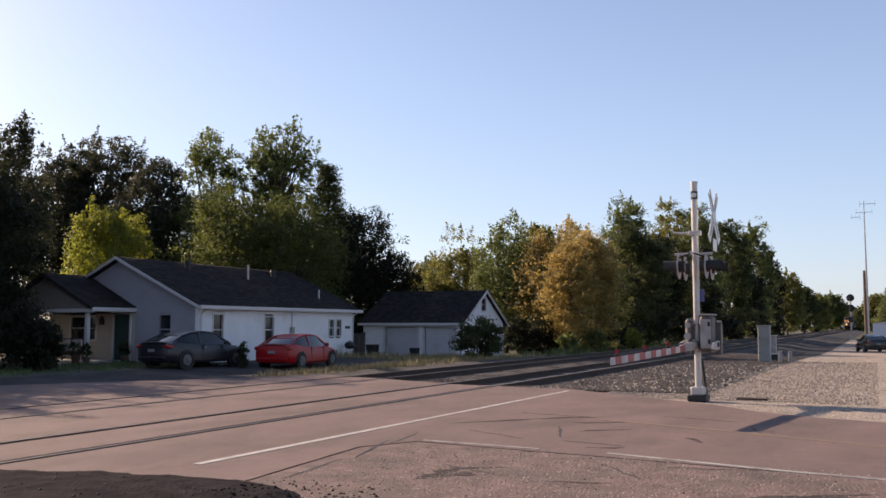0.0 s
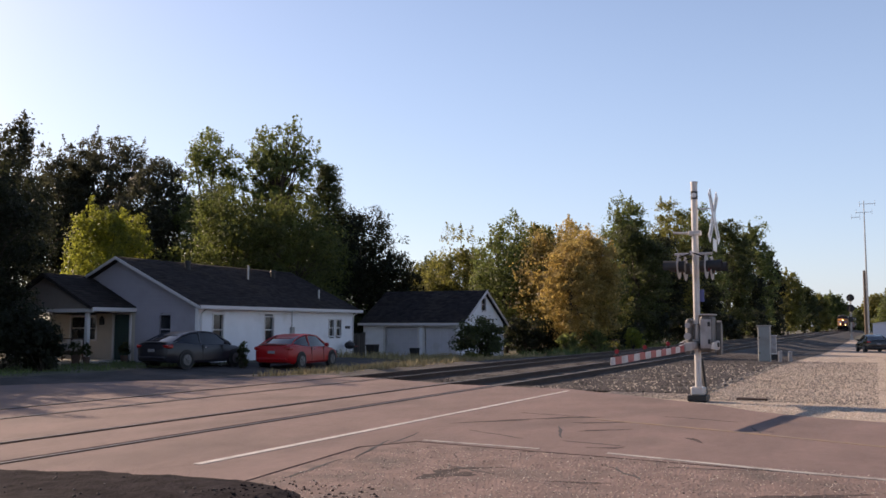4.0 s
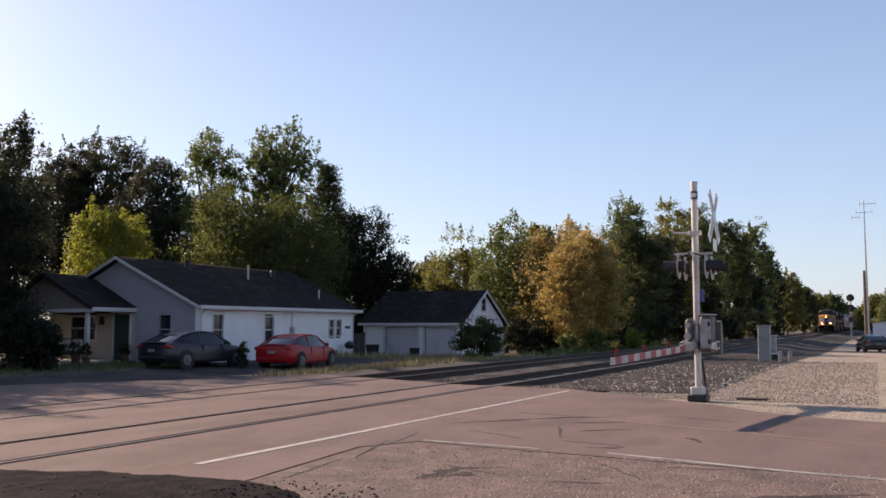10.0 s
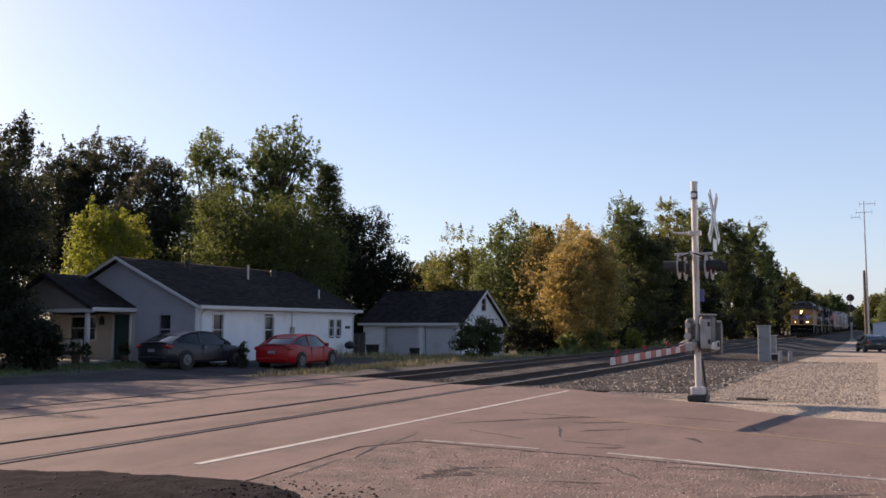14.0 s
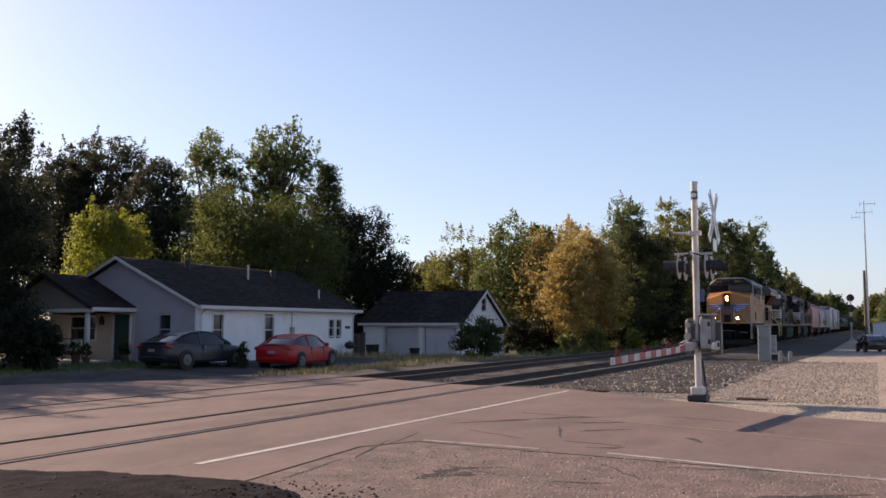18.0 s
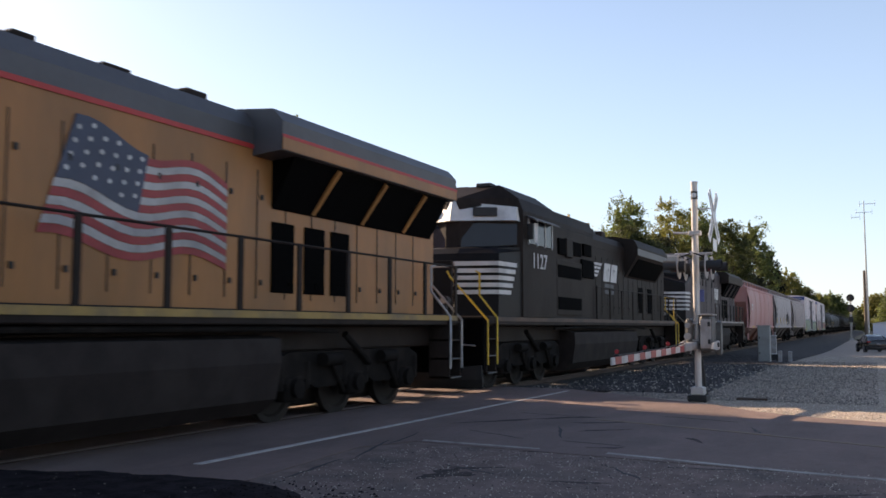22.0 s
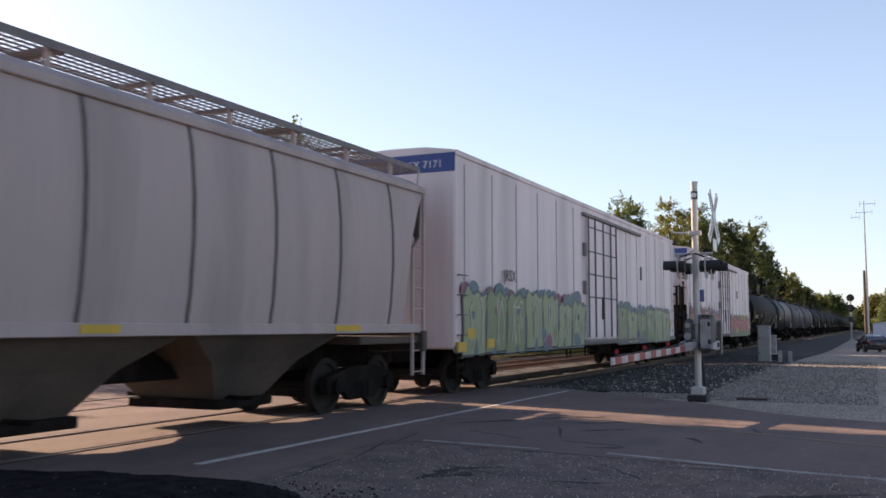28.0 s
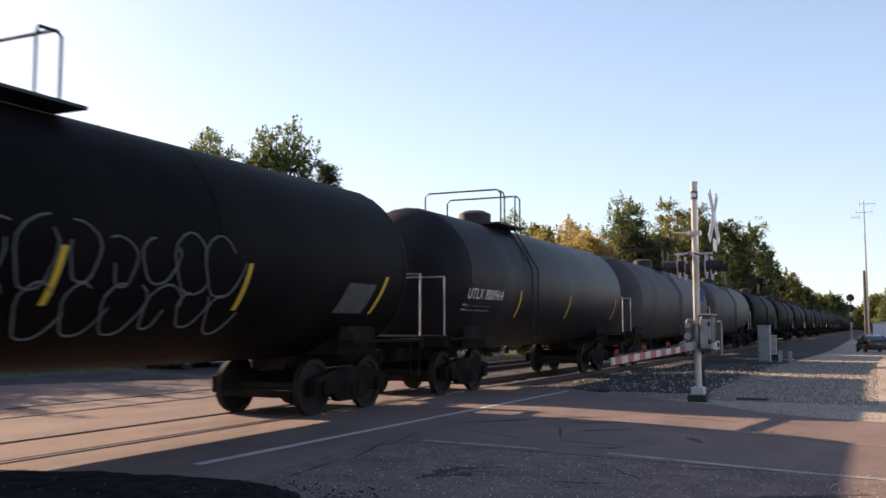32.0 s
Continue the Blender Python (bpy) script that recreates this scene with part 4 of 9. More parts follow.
part("wall_lantern", Shape().box(HX0 - 0.2, HX0 - 0.03, 30.95, 31.15, 1.55, 1.85, 0.03).tube((HX0 - 0.12, 31.05, 1.85), (HX0 - 0.12, 31.05, 1.95), 0.09, 0.02), DARK, house, "dark wall lantern")
CUSHION = mat("cushion_pale", (0.6, 0.52, 0.46), 0.9, vary=0.2, scale=8)
WICKER = mat("wicker_brown", (0.12, 0.07, 0.05), 0.8, vary=0.3, scale=20)
bench = thing("porch_bench", (28.75, 31.3, 0.02), "wicker porch bench with pale cushions", "bench")
part("seat", Shape().box(-0.3, 0.3, -0.65, 0.65, 0.25, 0.42, 0.03), WICKER, bench)
for k, y in enumerate((-0.33, 0.33)):
    part("cushion", Shape().box(-0.28, 0.22, y - 0.29, y + 0.29, 0.42, 0.54, 0.04), CUSHION, bench, "pale cushion")
    part("cushion", Shape().box(0.12, 0.3, y - 0.27, y + 0.27, 0.54, 0.9, 0.05), CUSHION, bench, "pale cushion")
part("backrest", Shape().box(0.3, 0.36, -0.65, 0.65, 0.25, 0.95, 0.02), WICKER, bench)
for x in (-0.26, 0.28):
    for y in (-0.6, 0.6):
        part("leg", Shape().box(x - 0.03, x + 0.03, y - 0.03, y + 0.03, 0.0, 0.25), WICKER, bench)
for x, y, r, h in ((28.0, 30.0, 0.2, 0.35), (27.9, 29.3, 0.16, 0.3), (29.9, 29.2, 0.17, 0.3), (28.1, 32.6, 0.2, 0.35)):
    zb = 0.02 if y > PY0 + 0.25 and x > PX else float(ground_z(x, y)) - 0.012
    pot = thing("flower_pot", (x, y, zb), "clay pot with a small dark plant by the porch", "plant pot", "pots by the porch")
    part("pot", Shape().tube((0, 0, 0), (0, 0, h), r * 0.7, r, 12), WICKER, pot, smooth=True)
    me, _ = crown_mesh("plant", h * 0.8, h + 0.5, r * 1.5, LEAF["deep"], int(x * 10 + y), 260, 0.06, "bush")
    part("plant", me, LEAF["deep"], pot)

# ---- the garage ----
garage = thing("garage", (0, 0, 0), "white two-door garage with a dark shingle roof", "garage")
GX0, GX1, GY0, GY1, GXR, GE, GR, GB = 53.5, 60.7, 23.9, 31.1, 57.1, 1.78, 3.85, -0.75
clap_wall(garage, "gable_wall", "y", GY0, GX0, GX1, GB, lambda a: GE + (GR - GE) * (1 - abs(a - GXR) / (GXR - GX0)), [(56.75, 57.45, 2.55, 3.35)], WHITE_SIDING)
clap_wall(garage, "gable_wall", "y", GY1, GX0, GX1, GB, lambda a: GE + (GR - GE) * (1 - abs(a - GXR) / (GXR - GX0)), [], WHITE_SIDING, side=1)
clap_wall(garage, "front_wall", "x", GX0, GY0 + 0.17, GY1 - 0.17, GB, lambda a: GE, [(24.4, 26.5, GB, 1.4), (27.05, 29.4, GB, 1.4)], WHITE_SIDING)
clap_wall(garage, "back_wall", "x", GX1, GY0 + 0.17, GY1 - 0.17, GB, lambda a: GE, [], WHITE_SIDING, side=1)
part("gable_core", Shape().prism([(GX0 + 0.1, GE - 0.05), (56.75, GE - 0.05), (56.75, GR - 0.29)], GY0 - 0.012, GY0 + 0.1, "y"), WHITE_SIDING, garage)
part("gable_core", Shape().prism([(GX1 - 0.1, GE - 0.05), (57.45, GE - 0.05), (57.45, GR - 0.29)], GY0 - 0.012, GY0 + 0.1, "y"), WHITE_SIDING, garage)
part("gable_core", Shape().prism([(56.8, 3.38), (57.4, 3.38), (57.4, GR - 0.22), (GXR, GR - 0.06), (56.8, GR - 0.22)], GY0 - 0.012, GY0 + 0.1, "y"), WHITE_SIDING, garage)
window(garage, "y", GY0, 56.75, 57.45, 2.55, 3.35, label="small dark attic window")
for a, b in ((24.4, 26.5), (27.05, 29.4)):
    d = part("garage_door", Shape().box(GX0 + 0.2, GX0 + 0.24, a, b, GB, 1.4), DOOR_PALE, garage, "white panelled overhead door")
    for i in range(4):
        for j in range(4):
            w, hh = (b - a) / 4, (1.4 - GB) / 4
            part("panel", Shape().box(GX0 + 0.18, GX0 + 0.2, a + w * j + 0.06, a + w * (j + 1) - 0.06, GB + hh * i + 0.06, GB + hh * (i + 1) - 0.06, 0.006), DOOR_PALE, d)
    for p0, p1, q0, q1 in ((a - 0.16, a, GB, 1.54), (b, b + 0.16, GB, 1.54), (a, b, 1.4, 1.54)):
        part("door_trim", Shape().box(GX0 - 0.05, GX0 + 0.1, p0, p1, q0, q1, 0.008), TRIM, d)
roof_plane(garage, (GX0 - 0.3, GY0 - 0.25, GE - 0.12), (GX0 - 0.3, GY1 + 0.25, GE - 0.12), (GXR, GY1 + 0.25, GR + 0.06), (GXR, GY0 - 0.25, GR + 0.06), 22, 26)
roof_plane(garage, (GX1 + 0.3, GY0 - 0.25, GE - 0.12), (GX1 + 0.3, GY1 + 0.25, GE - 0.12), (GXR, GY1 + 0.25, GR + 0.06), (GXR, GY0 - 0.25, GR + 0.06), 6, 8)
part("fascia", Shape().box(GX0 - 0.36, GX0 - 0.3, GY0 - 0.25, GY1 + 0.25, GE - 0.24, GE - 0.08), TRIM, garage)
for sg in (-1, 1):
    x0, x1 = GXR, GXR + sg * (GXR - GX0 + 0.3)
    z0, z1 = GR + 0.05, GE - 0.13
    part("barge_board", Shape().add([(x0, GY0 - 0.32, z0 - 0.16), (x0, GY0 - 0.26, z0 - 0.16), (x0, GY0 - 0.26, z0), (x0, GY0 - 0.32, z0), (x1, GY0 - 0.32, z1 - 0.16), (x1, GY0 - 0.26, z1 - 0.16), (x1, GY0 - 0.26, z1), (x1, GY0 - 0.32, z1)],
                                    [(0, 1, 2, 3), (4, 7, 6, 5), (0, 4, 5, 1), (1, 5, 6, 2), (2, 6, 7, 3), (3, 7, 4, 0)]), TRIM, garage)
for x, y, w, hh in ((52.6, 29.9, 0.32, 0.75), (52.5, 26.75, 0.24, 0.55)):
    bin_ = thing("rubbish_bin", (x, y, float(ground_z(x, y)) - 0.015), "dark plastic wheeled bin by the garage", "bin", "bins by the garage")
    part("body", Shape().loft([[(-w * 0.85, -w * 0.85, 0), (w * 0.85, -w * 0.85, 0), (w * 0.85, w * 0.85, 0), (-w * 0.85, w * 0.85, 0)], [(-w, -w, hh), (w, -w, hh), (w, w, hh), (-w, w, hh)]]), DARK, bin_)
    part("lid", Shape().box(-w - 0.03, w + 0.03, -w - 0.03, w + 0.03, hh, hh + 0.07, 0.02), DARK, bin_)


# ---- between house and garage ----
FENCE_WOOD = mat("fence_wood", (0.09, 0.078, 0.068), 0.9, vary=0.3, scale=5, obj=0.25, stretch=(1, 1, 0.2))
fence = thing("board_fence", (44.6, 25.9, float(ground_z(44.6, 25.9)) - 0.02), "weathered grey board fence beside the house", "fence")
for k in range(11):
    part("board", Shape().box(-0.012, 0.012, 0.14 * k + 0.005, 0.14 * k + 0.132, 0.02, 1.35 + 0.02 * math.sin(k * 2.3), 0.003), FENCE_WOOD, fence)
for z in (0.3, 1.05):
    part("rail", Shape().box(0.014, 0.06, 0.0, 1.54, z, z + 0.09, 0.004), FENCE_WOOD, fence)
for y in (0.0, 1.5):
    part("post", Shape().box(0.014, 0.1, y - 0.045, y + 0.045, 0.0, 1.42, 0.006), FENCE_WOOD, fence)
grill = thing("barbecue_grill", (41.9, 25.2, float(ground_z(41.9, 25.2)) - 0.01), "small black kettle grill beside the house corner", "grill")
part("bowl", Shape().loft([[(r * math.cos(a * 0.4488), r * math.sin(a * 0.4488), z) for a in range(14)] for r, z in ((0.06, 0.42), (0.2, 0.47), (0.28, 0.6))]), DARK, grill, smooth=True)
part("lid", Shape().loft([[(r * math.cos(a * 0.4488), r * math.sin(a * 0.4488), z) for a in range(14)] for r, z in ((0.285, 0.605), (0.24, 0.74), (0.1, 0.82), (0.02, 0.83))]), DARK, grill, smooth=True)
for a in (0.3, 2.4, 4.5):
    part("leg", Shape().tube((0.14 * math.cos(a), 0.14 * math.sin(a), 0.46), (0.3 * math.cos(a), 0.3 * math.sin(a), 0.0), 0.014, n=6), DARK, grill)
part("handle", Shape().pipe([(-0.07, 0, 0.82), (-0.07, 0, 0.88), (0.07, 0, 0.88), (0.07, 0, 0.82)], 0.012), DARK, grill)
part("side_tray", Shape().box(0.28, 0.55, -0.2, 0.2, 0.55, 0.58, 0.006), RED_REFLECT, grill, "red side tray")

# ---- parked cars ----
RUBBER = mat("tyre_rubber", (0.018, 0.017, 0.017), 0.8, vary=0.3)
RIM = mat("alloy_rim", (0.16, 0.16, 0.165), 0.4, metal=0.6, vary=0.1)
CAR_GLASS = mat("car_glass", (0.012, 0.013, 0.016), 0.06, vary=0.1, spec=0.6)
TAIL = mat("tail_light", (0.35, 0.015, 0.012), 0.2, vary=0.1)
PLATE_DIM = mat("plate_dim", (0.22, 0.21, 0.22), 0.5, vary=0.1)
CHROME = mat("chrome", (0.65, 0.65, 0.66), 0.2, metal=1.0, vary=0.05)


def sedan(x, y, yaw, paint, label):
    z = float(ground_z(x, y)) - 0.004
    car = thing("car", pose(x, y, z, 0, 0, yaw) @ Matrix.Diagonal((0.97, 0.95, 0.93, 1)), label, "car", "parked cars")
    st = [(-2.36, 0.62, 0.42, 0.80), (-2.3, 0.78, 0.30, 0.98), (-2.0, 0.88, 0.22, 1.06), (-1.5, 0.92, 0.2, 1.02), (-0.6, 0.93, 0.2, 0.95), (0.4, 0.93, 0.2, 0.93), (1.0, 0.92, 0.2, 0.92),
          (1.6, 0.9, 0.22, 0.84), (2.1, 0.82, 0.26, 0.74), (2.33, 0.66, 0.34, 0.64), (2.4, 0.5, 0.4, 0.56)]
    rings = []
    for sx, w, lo, hi in st:
        m = lo + (hi - lo) * 0.45
        half = [(w * 0.9, lo), (w, lo + 0.1), (w, m), (w * 0.985, m + (hi - m) * 0.55), (w * 0.93, hi - 0.03), (w * 0.8, hi + 0.015)]
        rings.append([(sx, a, b) for a, b in half] + [(sx, -a, b) for a, b in half[::-1]])
    part("body", Shape().loft(rings), paint, car, smooth=True)
    cab = [(-1.95, 0.66, 1.03, 1.045), (-1.35, 0.72, 1.0, 1.3), (-0.9, 0.74, 0.98, 1.42), (-0.2, 0.75, 0.95, 1.47), (0.35, 0.74, 0.93, 1.42), (0.75, 0.73, 0.92, 1.27), (1.35, 0.7, 0.9, 0.93)]
    rings = []
    for sx, w, lo, hi in cab:
        half = [(w + 0.08, lo - 0.04), (w - 0.13 * min(1, (hi - lo) / 0.45), hi - 0.04), (w - 0.24, hi)]
        rings.append([(sx, a, b) for a, b in half] + [(sx, -a, b) for a, b in half[::-1]])
    part("window_glass", Shape().loft(rings), CAR_GLASS, car, "dark tinted windows", smooth=True)
    roof = [(-1.38, 0.50, 1.295), (-0.9, 0.56, 1.432), (-0.2, 0.58, 1.485), (0.35, 0.56, 1.43), (0.55, 0.52, 1.36)]
    part("roof", Shape().loft([[(a, w + 0.06, h - 0.05), (a, w - 0.1, h + 0.005), (a, -w + 0.1, h + 0.005), (a, -w - 0.06, h - 0.05)] for a, w, h in roof]), paint, car, smooth=True)
    for sg in (-1, 1):
        for pts in ([(-2.0, 0.74, 1.03), (-1.4, 0.63, 1.29)], [(1.3, 0.76, 0.92), (0.5, 0.58, 1.38)], [(-0.55, 0.79, 0.96), (-0.5, 0.62, 1.44)], [(-1.4, 0.63, 1.29), (-0.9, 0.615, 1.4), (-0.2, 0.62, 1.45), (0.4, 0.6, 1.4)]):
            part("pillar", Shape().pipe([(a, b * sg, c) for a, b, c in pts], 0.035, 5), paint, car)
        part("mirror", Shape().box(0.72, 0.9, min(sg * 0.86, sg * 1.04), max(sg * 0.86, sg * 1.04), 0.93, 1.07, 0.03), paint, car)
        part("tail_light", Shape().box(-2.335, -2.05, min(sg * 0.5, sg * 0.86), max(sg * 0.5, sg * 0.86), 0.8, 0.95, 0.04), TAIL, car, "red tail light")
        part("headlight", Shape().box(2.1, 2.34, min(sg * 0.5, sg * 0.76), max(sg * 0.5, sg * 0.76), 0.58, 0.7, 0.03), CHROME, car)
        part("door_seam", Shape().box(-0.53, -0.515, min(sg * 0.9, sg * 0.937), max(sg * 0.9, sg * 0.937), 0.3, 0.93).box(0.6, 0.615, min(sg * 0.9, sg * 0.937), max(sg * 0.9, sg * 0.937), 0.3, 0.92), DARK, car)
        part("door_handle", Shape().box(-0.45, -0.27, min(sg * 0.925, sg * 0.955), max(sg * 0.925, sg * 0.955), 0.8, 0.83, 0.008), CHROME, car)
        for wx in (-1.42, 1.42):
            part("wheel_arch", Shape().disc((wx, sg * 0.86, 0.34), (0, 1, 0), 0.4, 0.16, 20), DARK, car)
            wh = part("wheel", Shape().disc((wx, sg * 0.85, 0.33), (0, 1, 0), 0.33, 0.22, 22), RUBBER, car, smooth=True)
            part("rim", Shape().disc((wx, sg * 0.955, 0.33), (0, 1, 0), 0.22, 0.03, 18), RIM, wh)
            sp = Shape()
            for i in range(5):
                a = i * 1.2566
                sp.tube((wx, sg * 0.972, 0.33), (wx + 0.2 * math.cos(a), sg * 0.972, 0.33 + 0.2 * math.sin(a)), 0.03, 0.02, 5)
            part("spokes", sp, RIM, wh)
    part("number_plate", Shape().box(-2.4, -2.345, -0.16, 0.16, 0.66, 0.78, 0.005), PLATE_DIM, car, "pale plate with an unreadable dark bar")
    part("bumper", Shape().box(-2.39, -2.2, -0.7, 0.7, 0.36, 0.5, 0.05), paint, car)
    part("trunk_seam", Shape().box(-2.33, -2.05, -0.62, 0.62, 1.035, 1.047, 0.004), DARK, car)
    return car


CAR_RED = mat("car_paint_red", (0.38, 0.009, 0.011), 0.3, vary=0.06, spec=0.35)
CAR_BLUE = mat("car_paint_navy", (0.017, 0.016, 0.022), 0.3, vary=0.08, spec=0.45)
CAR_BLACK = mat("car_paint_black", (0.014, 0.015, 0.018), 0.2, vary=0.08, spec=0.6)
sedan(32.6, 22.1, 6, CAR_RED, "bright red four-door sedan parked on the drive")
sedan(28.45, 24.15, -2, CAR_BLUE, "dark blue four-door sedan parked before the house")
sedan(80.5, 0.3, 12, CAR_BLACK, "dark sedan parked on the gravel lot")


# ---- the crossing gate ----
CASE_GREY = mat("case_grey", (0.13, 0.125, 0.12), 0.6, metal=0.2, vary=0.25, scale=5, dirt=(0.06, 0.055, 0.05), dscale=2)
PLATE_GREY = mat("plate_grey", (0.36, 0.34, 0.33), 0.6, vary=0.15, dirt=(0.2, 0.17, 0.15), dscale=4)
gate = thing("crossing_gate", (19.12, 3.29, -0.02), "silver crossing mast with crossbuck, lamps and lowered striped gate", "crossing gate")
part("mast", Shape().tube((0, 0, 0.0), (0, 0, 4.42), 0.068, n=14).tube((0, 0, 4.42), (0, 0, 4.47), 0.075, n=14), SILVER, gate, "tall aluminium-painted pole", smooth=True)
part("mast_band", Shape().tube((0, 0, 4.1), (0, 0, 4.27), 0.071, n=14, cap=False), DARK, gate, "dark band near the top")
part("band_mark", Shape().disc((-0.071, -0.005, 4.185), (1, 0.1, 0), 0.05, 0.012, 14), SIGN_WHITE, gate, "pale round mark")
part("mast_base", Shape().box(-0.17, 0.17, -0.13, 0.13, 0.12, 0.28, 0.02), SILVER, gate)
part("base_plate", Shape().box(-0.22, 0.22, -0.19, 0.19, 0.0, 0.118, 0.01), DARK, gate, "dark footing plate")
for dx in (-0.19, 0.19):
    for dy in (-0.15, 0.15):
        part("anchor_bolt", Shape().tube((dx, dy, -0.08), (dx, dy, 0.12), 0.018, n=6), DARK, gate)
part("conduit", Shape().pipe([(0.2, -0.14, 0.0), (0.13, -0.1, 0.4), (0.1, -0.06, 0.85)], 0.03), DARK, gate)
cb = part("crossbuck", Shape().tube((0, -0.03, 3.9), (0, -0.36, 3.9), 0.015, n=6), GREY_METAL, gate, "white crossed boards on a bracket")
for sg in (-1, 1):
    blade = part("blade", Shape().box(-0.61, 0.61, -0.008, 0.008, -0.1, 0.1, 0.003), SIGN_WHITE, cb)
    blade.matrix_basis = pose(0.0, -0.38 - 0.01 * sg, 3.72, 0, 0, -5) @ Matrix.Rotation(radians(54 * sg), 4, "Y")
    for q0, q1 in ((-0.5, -0.14), (0.14, 0.5)):
        part("lettering_bar", Shape().box(q0, q1, -0.0105, -0.0085, -0.03, 0.03), PLATE_GREY, cb).matrix_basis = blade.matrix_basis
part("track_count_plate", Shape().box(-0.2, 0.2, -0.4, -0.38, 3.02, 3.27, 0.008), SIGN_WHITE, cb, "white plate below the crossbuck")
part("bracket", Shape().box(-0.1, 0.1, -0.12, 0.12, 3.36, 3.45, 0.01).tube((0, 0, 3.4), (-0.1, 0.42, 3.42), 0.03, 0.02), SILVER, gate)
part("bell_arm", Shape().tube((0, 0, 3.42), (0, 0.42, 3.42), 0.02), GREY_METAL, gate)
part("lamp_arm", Shape().tube((-0.5, 0, 2.98), (0.5, 0, 2.98), 0.03).tube((0, -0.33, 2.98), (0, 0.42, 2.98), 0.025), SILVER, gate)
for sg in (-1, 1):
    for dx in (-0.36, 0.36):
        yy = sg * 0.27
        hd = part("signal_head", Shape().disc((dx, yy, 2.7), (0, 1, 0), 0.25, 0.012, 24), PLATE_GREY, gate, "round pale back plate with a dark hood", smooth=True)
        part("lamp_case", Shape().tube((dx, yy - sg * 0.12, 2.7), (dx, yy + sg * 0.05, 2.7), 0.12, n=14), DARK, hd)
        hood = Shape()
        rings = []
        for d, rr_ in ((0.0, 0.115), (0.16, 0.118), (0.3, 0.12)):
            rings.append([(dx + rr_ * math.cos(radians(a)), yy + sg * d, 2.7 + rr_ * math.sin(radians(a))) for a in range(-30, 211, 16)])
        rings2 = [[(x_, y_, z_ + 0.006) for x_, y_, z_ in r] for r in rings]
        hood.loft(rings, close=False, cap=False).loft(rings2, close=False, cap=False)
        part("hood", hood, DARK, hd)
        part("lens", Shape().disc((dx, yy + sg * 0.055, 2.7), (0, 1, 0), 0.1, 0.02, 16), LENS_RED, hd, "dark red lens")
        part("hanger", Shape().tube((dx, 0, 2.98), (dx, yy, 2.88), 0.013), DARK, hd)
part("small_sign", Shape().box(0.08, 0.1, -0.14, 0.0, 2.0, 2.25, 0.004), mat("sign_blue", (0.12, 0.13, 0.3), 0.5), gate, "small blue notice")
mech = part("gate_mechanism", Shape().box(-0.24, 0.3, -0.33, -0.08, 0.98, 1.72, 0.05), CASE_GREY, gate, "grey gate machine case")
part("case_door", Shape().box(-0.255, -0.24, -0.31, -0.1, 1.06, 1.64, 0.006), PLATE_GREY, mech)
for z in (1.15, 1.5):
    part("case_clip", Shape().box(-0.275, -0.255, -0.3, -0.25, z, z + 0.09, 0.004), DARK, mech)
part("case_lid", Shape().box(-0.26, 0.32, -0.35, -0.075, 1.72, 1.75, 0.01), PLATE_GREY, mech)
back = part("gate_machine_back", Shape().box(-0.2, 0.24, 0.08, 0.21, 1.1, 1.66, 0.05), CASE_GREY, gate)
part("motor_drum", Shape().tube((-0.22, 0.145, 1.3), (-0.3, 0.145, 1.3), 0.07, n=12).tube((-0.22, 0.145, 1.52), (-0.28, 0.145, 1.52), 0.055, n=12), PLATE_GREY, back, smooth=True)
for yy in (-0.38, 0.25):
    sa = part("support_arm", Shape().prism([(-0.6, 1.06), (-0.5, 1.17), (0.1, 1.22), (0.42, 1.2), (0.42, 1.06), (0.0, 1.02)], yy - 0.02, yy + 0.02, "y"), PLATE_GREY, gate, "steel gate support arm")
    part("counterweight", Shape().prism([(0.28, 0.92), (0.5, 0.95), (0.52, 1.5), (0.42, 1.62), (0.28, 1.58)], yy - 0.045, yy + 0.045, "y"), CASE_GREY, sa)
    part("arm_bolt", Shape().disc((0.0, yy, 1.13), (0, 1, 0), 0.045, 0.09, 8), DARK, sa)
part("cross_shaft", Shape().tube((0.0, -0.42, 1.13), (0.0, 0.3, 1.13), 0.05, n=10), DARK, gate, smooth=True)
part("u_bolt", Shape().box(-0.1, 0.1, -0.09, 0.09, 1.2, 1.24, 0.01).box(-0.1, 0.1, -0.09, 0.09, 1.54, 1.58, 0.01), GREY_METAL, gate)
TURN = Matrix.Rotation(radians(-5.2), 4, "Z") @ Matrix.Rotation(radians(-1.6), 4, "Y")
br = part("arm_bracket", Shape().box(-1.0, 0.0, -0.05, 0.05, 1.04, 1.2, 0.02), PLATE_GREY, gate, "grey arm adaptor")
br.matrix_basis = TURN
arm = part("gate_arm", Shape().box(-5.02, -0.8, -0.014, 0.014, 1.035, 1.15, 0.004), ARM_WHITE_SHADED, gate, "white gate arm with red bands")
arm.matrix_basis = TURN
for k in range(7):
    x = -4.86 + k * 0.6
    part("red_band", Shape().box(x, x + 0.28, -0.018, 0.018, 1.036, 1.154), RED_REFLECT, arm)
for x in (-4.75, -3.35, -2.0):
    lamp = part("arm_lamp", Shape().box(x - 0.045, x + 0.045, -0.05, 0.05, 1.16, 1.185, 0.008).tube((x, 0, 1.185), (x, 0, 1.2), 0.02, n=6), DARK, arm)
    part("lamp_lens", Shape().disc((x, 0.0, 1.235), (1, 0.35, 0), 0.036, 0.06, 14), LAMP_RED, lamp, "lit red lamp")
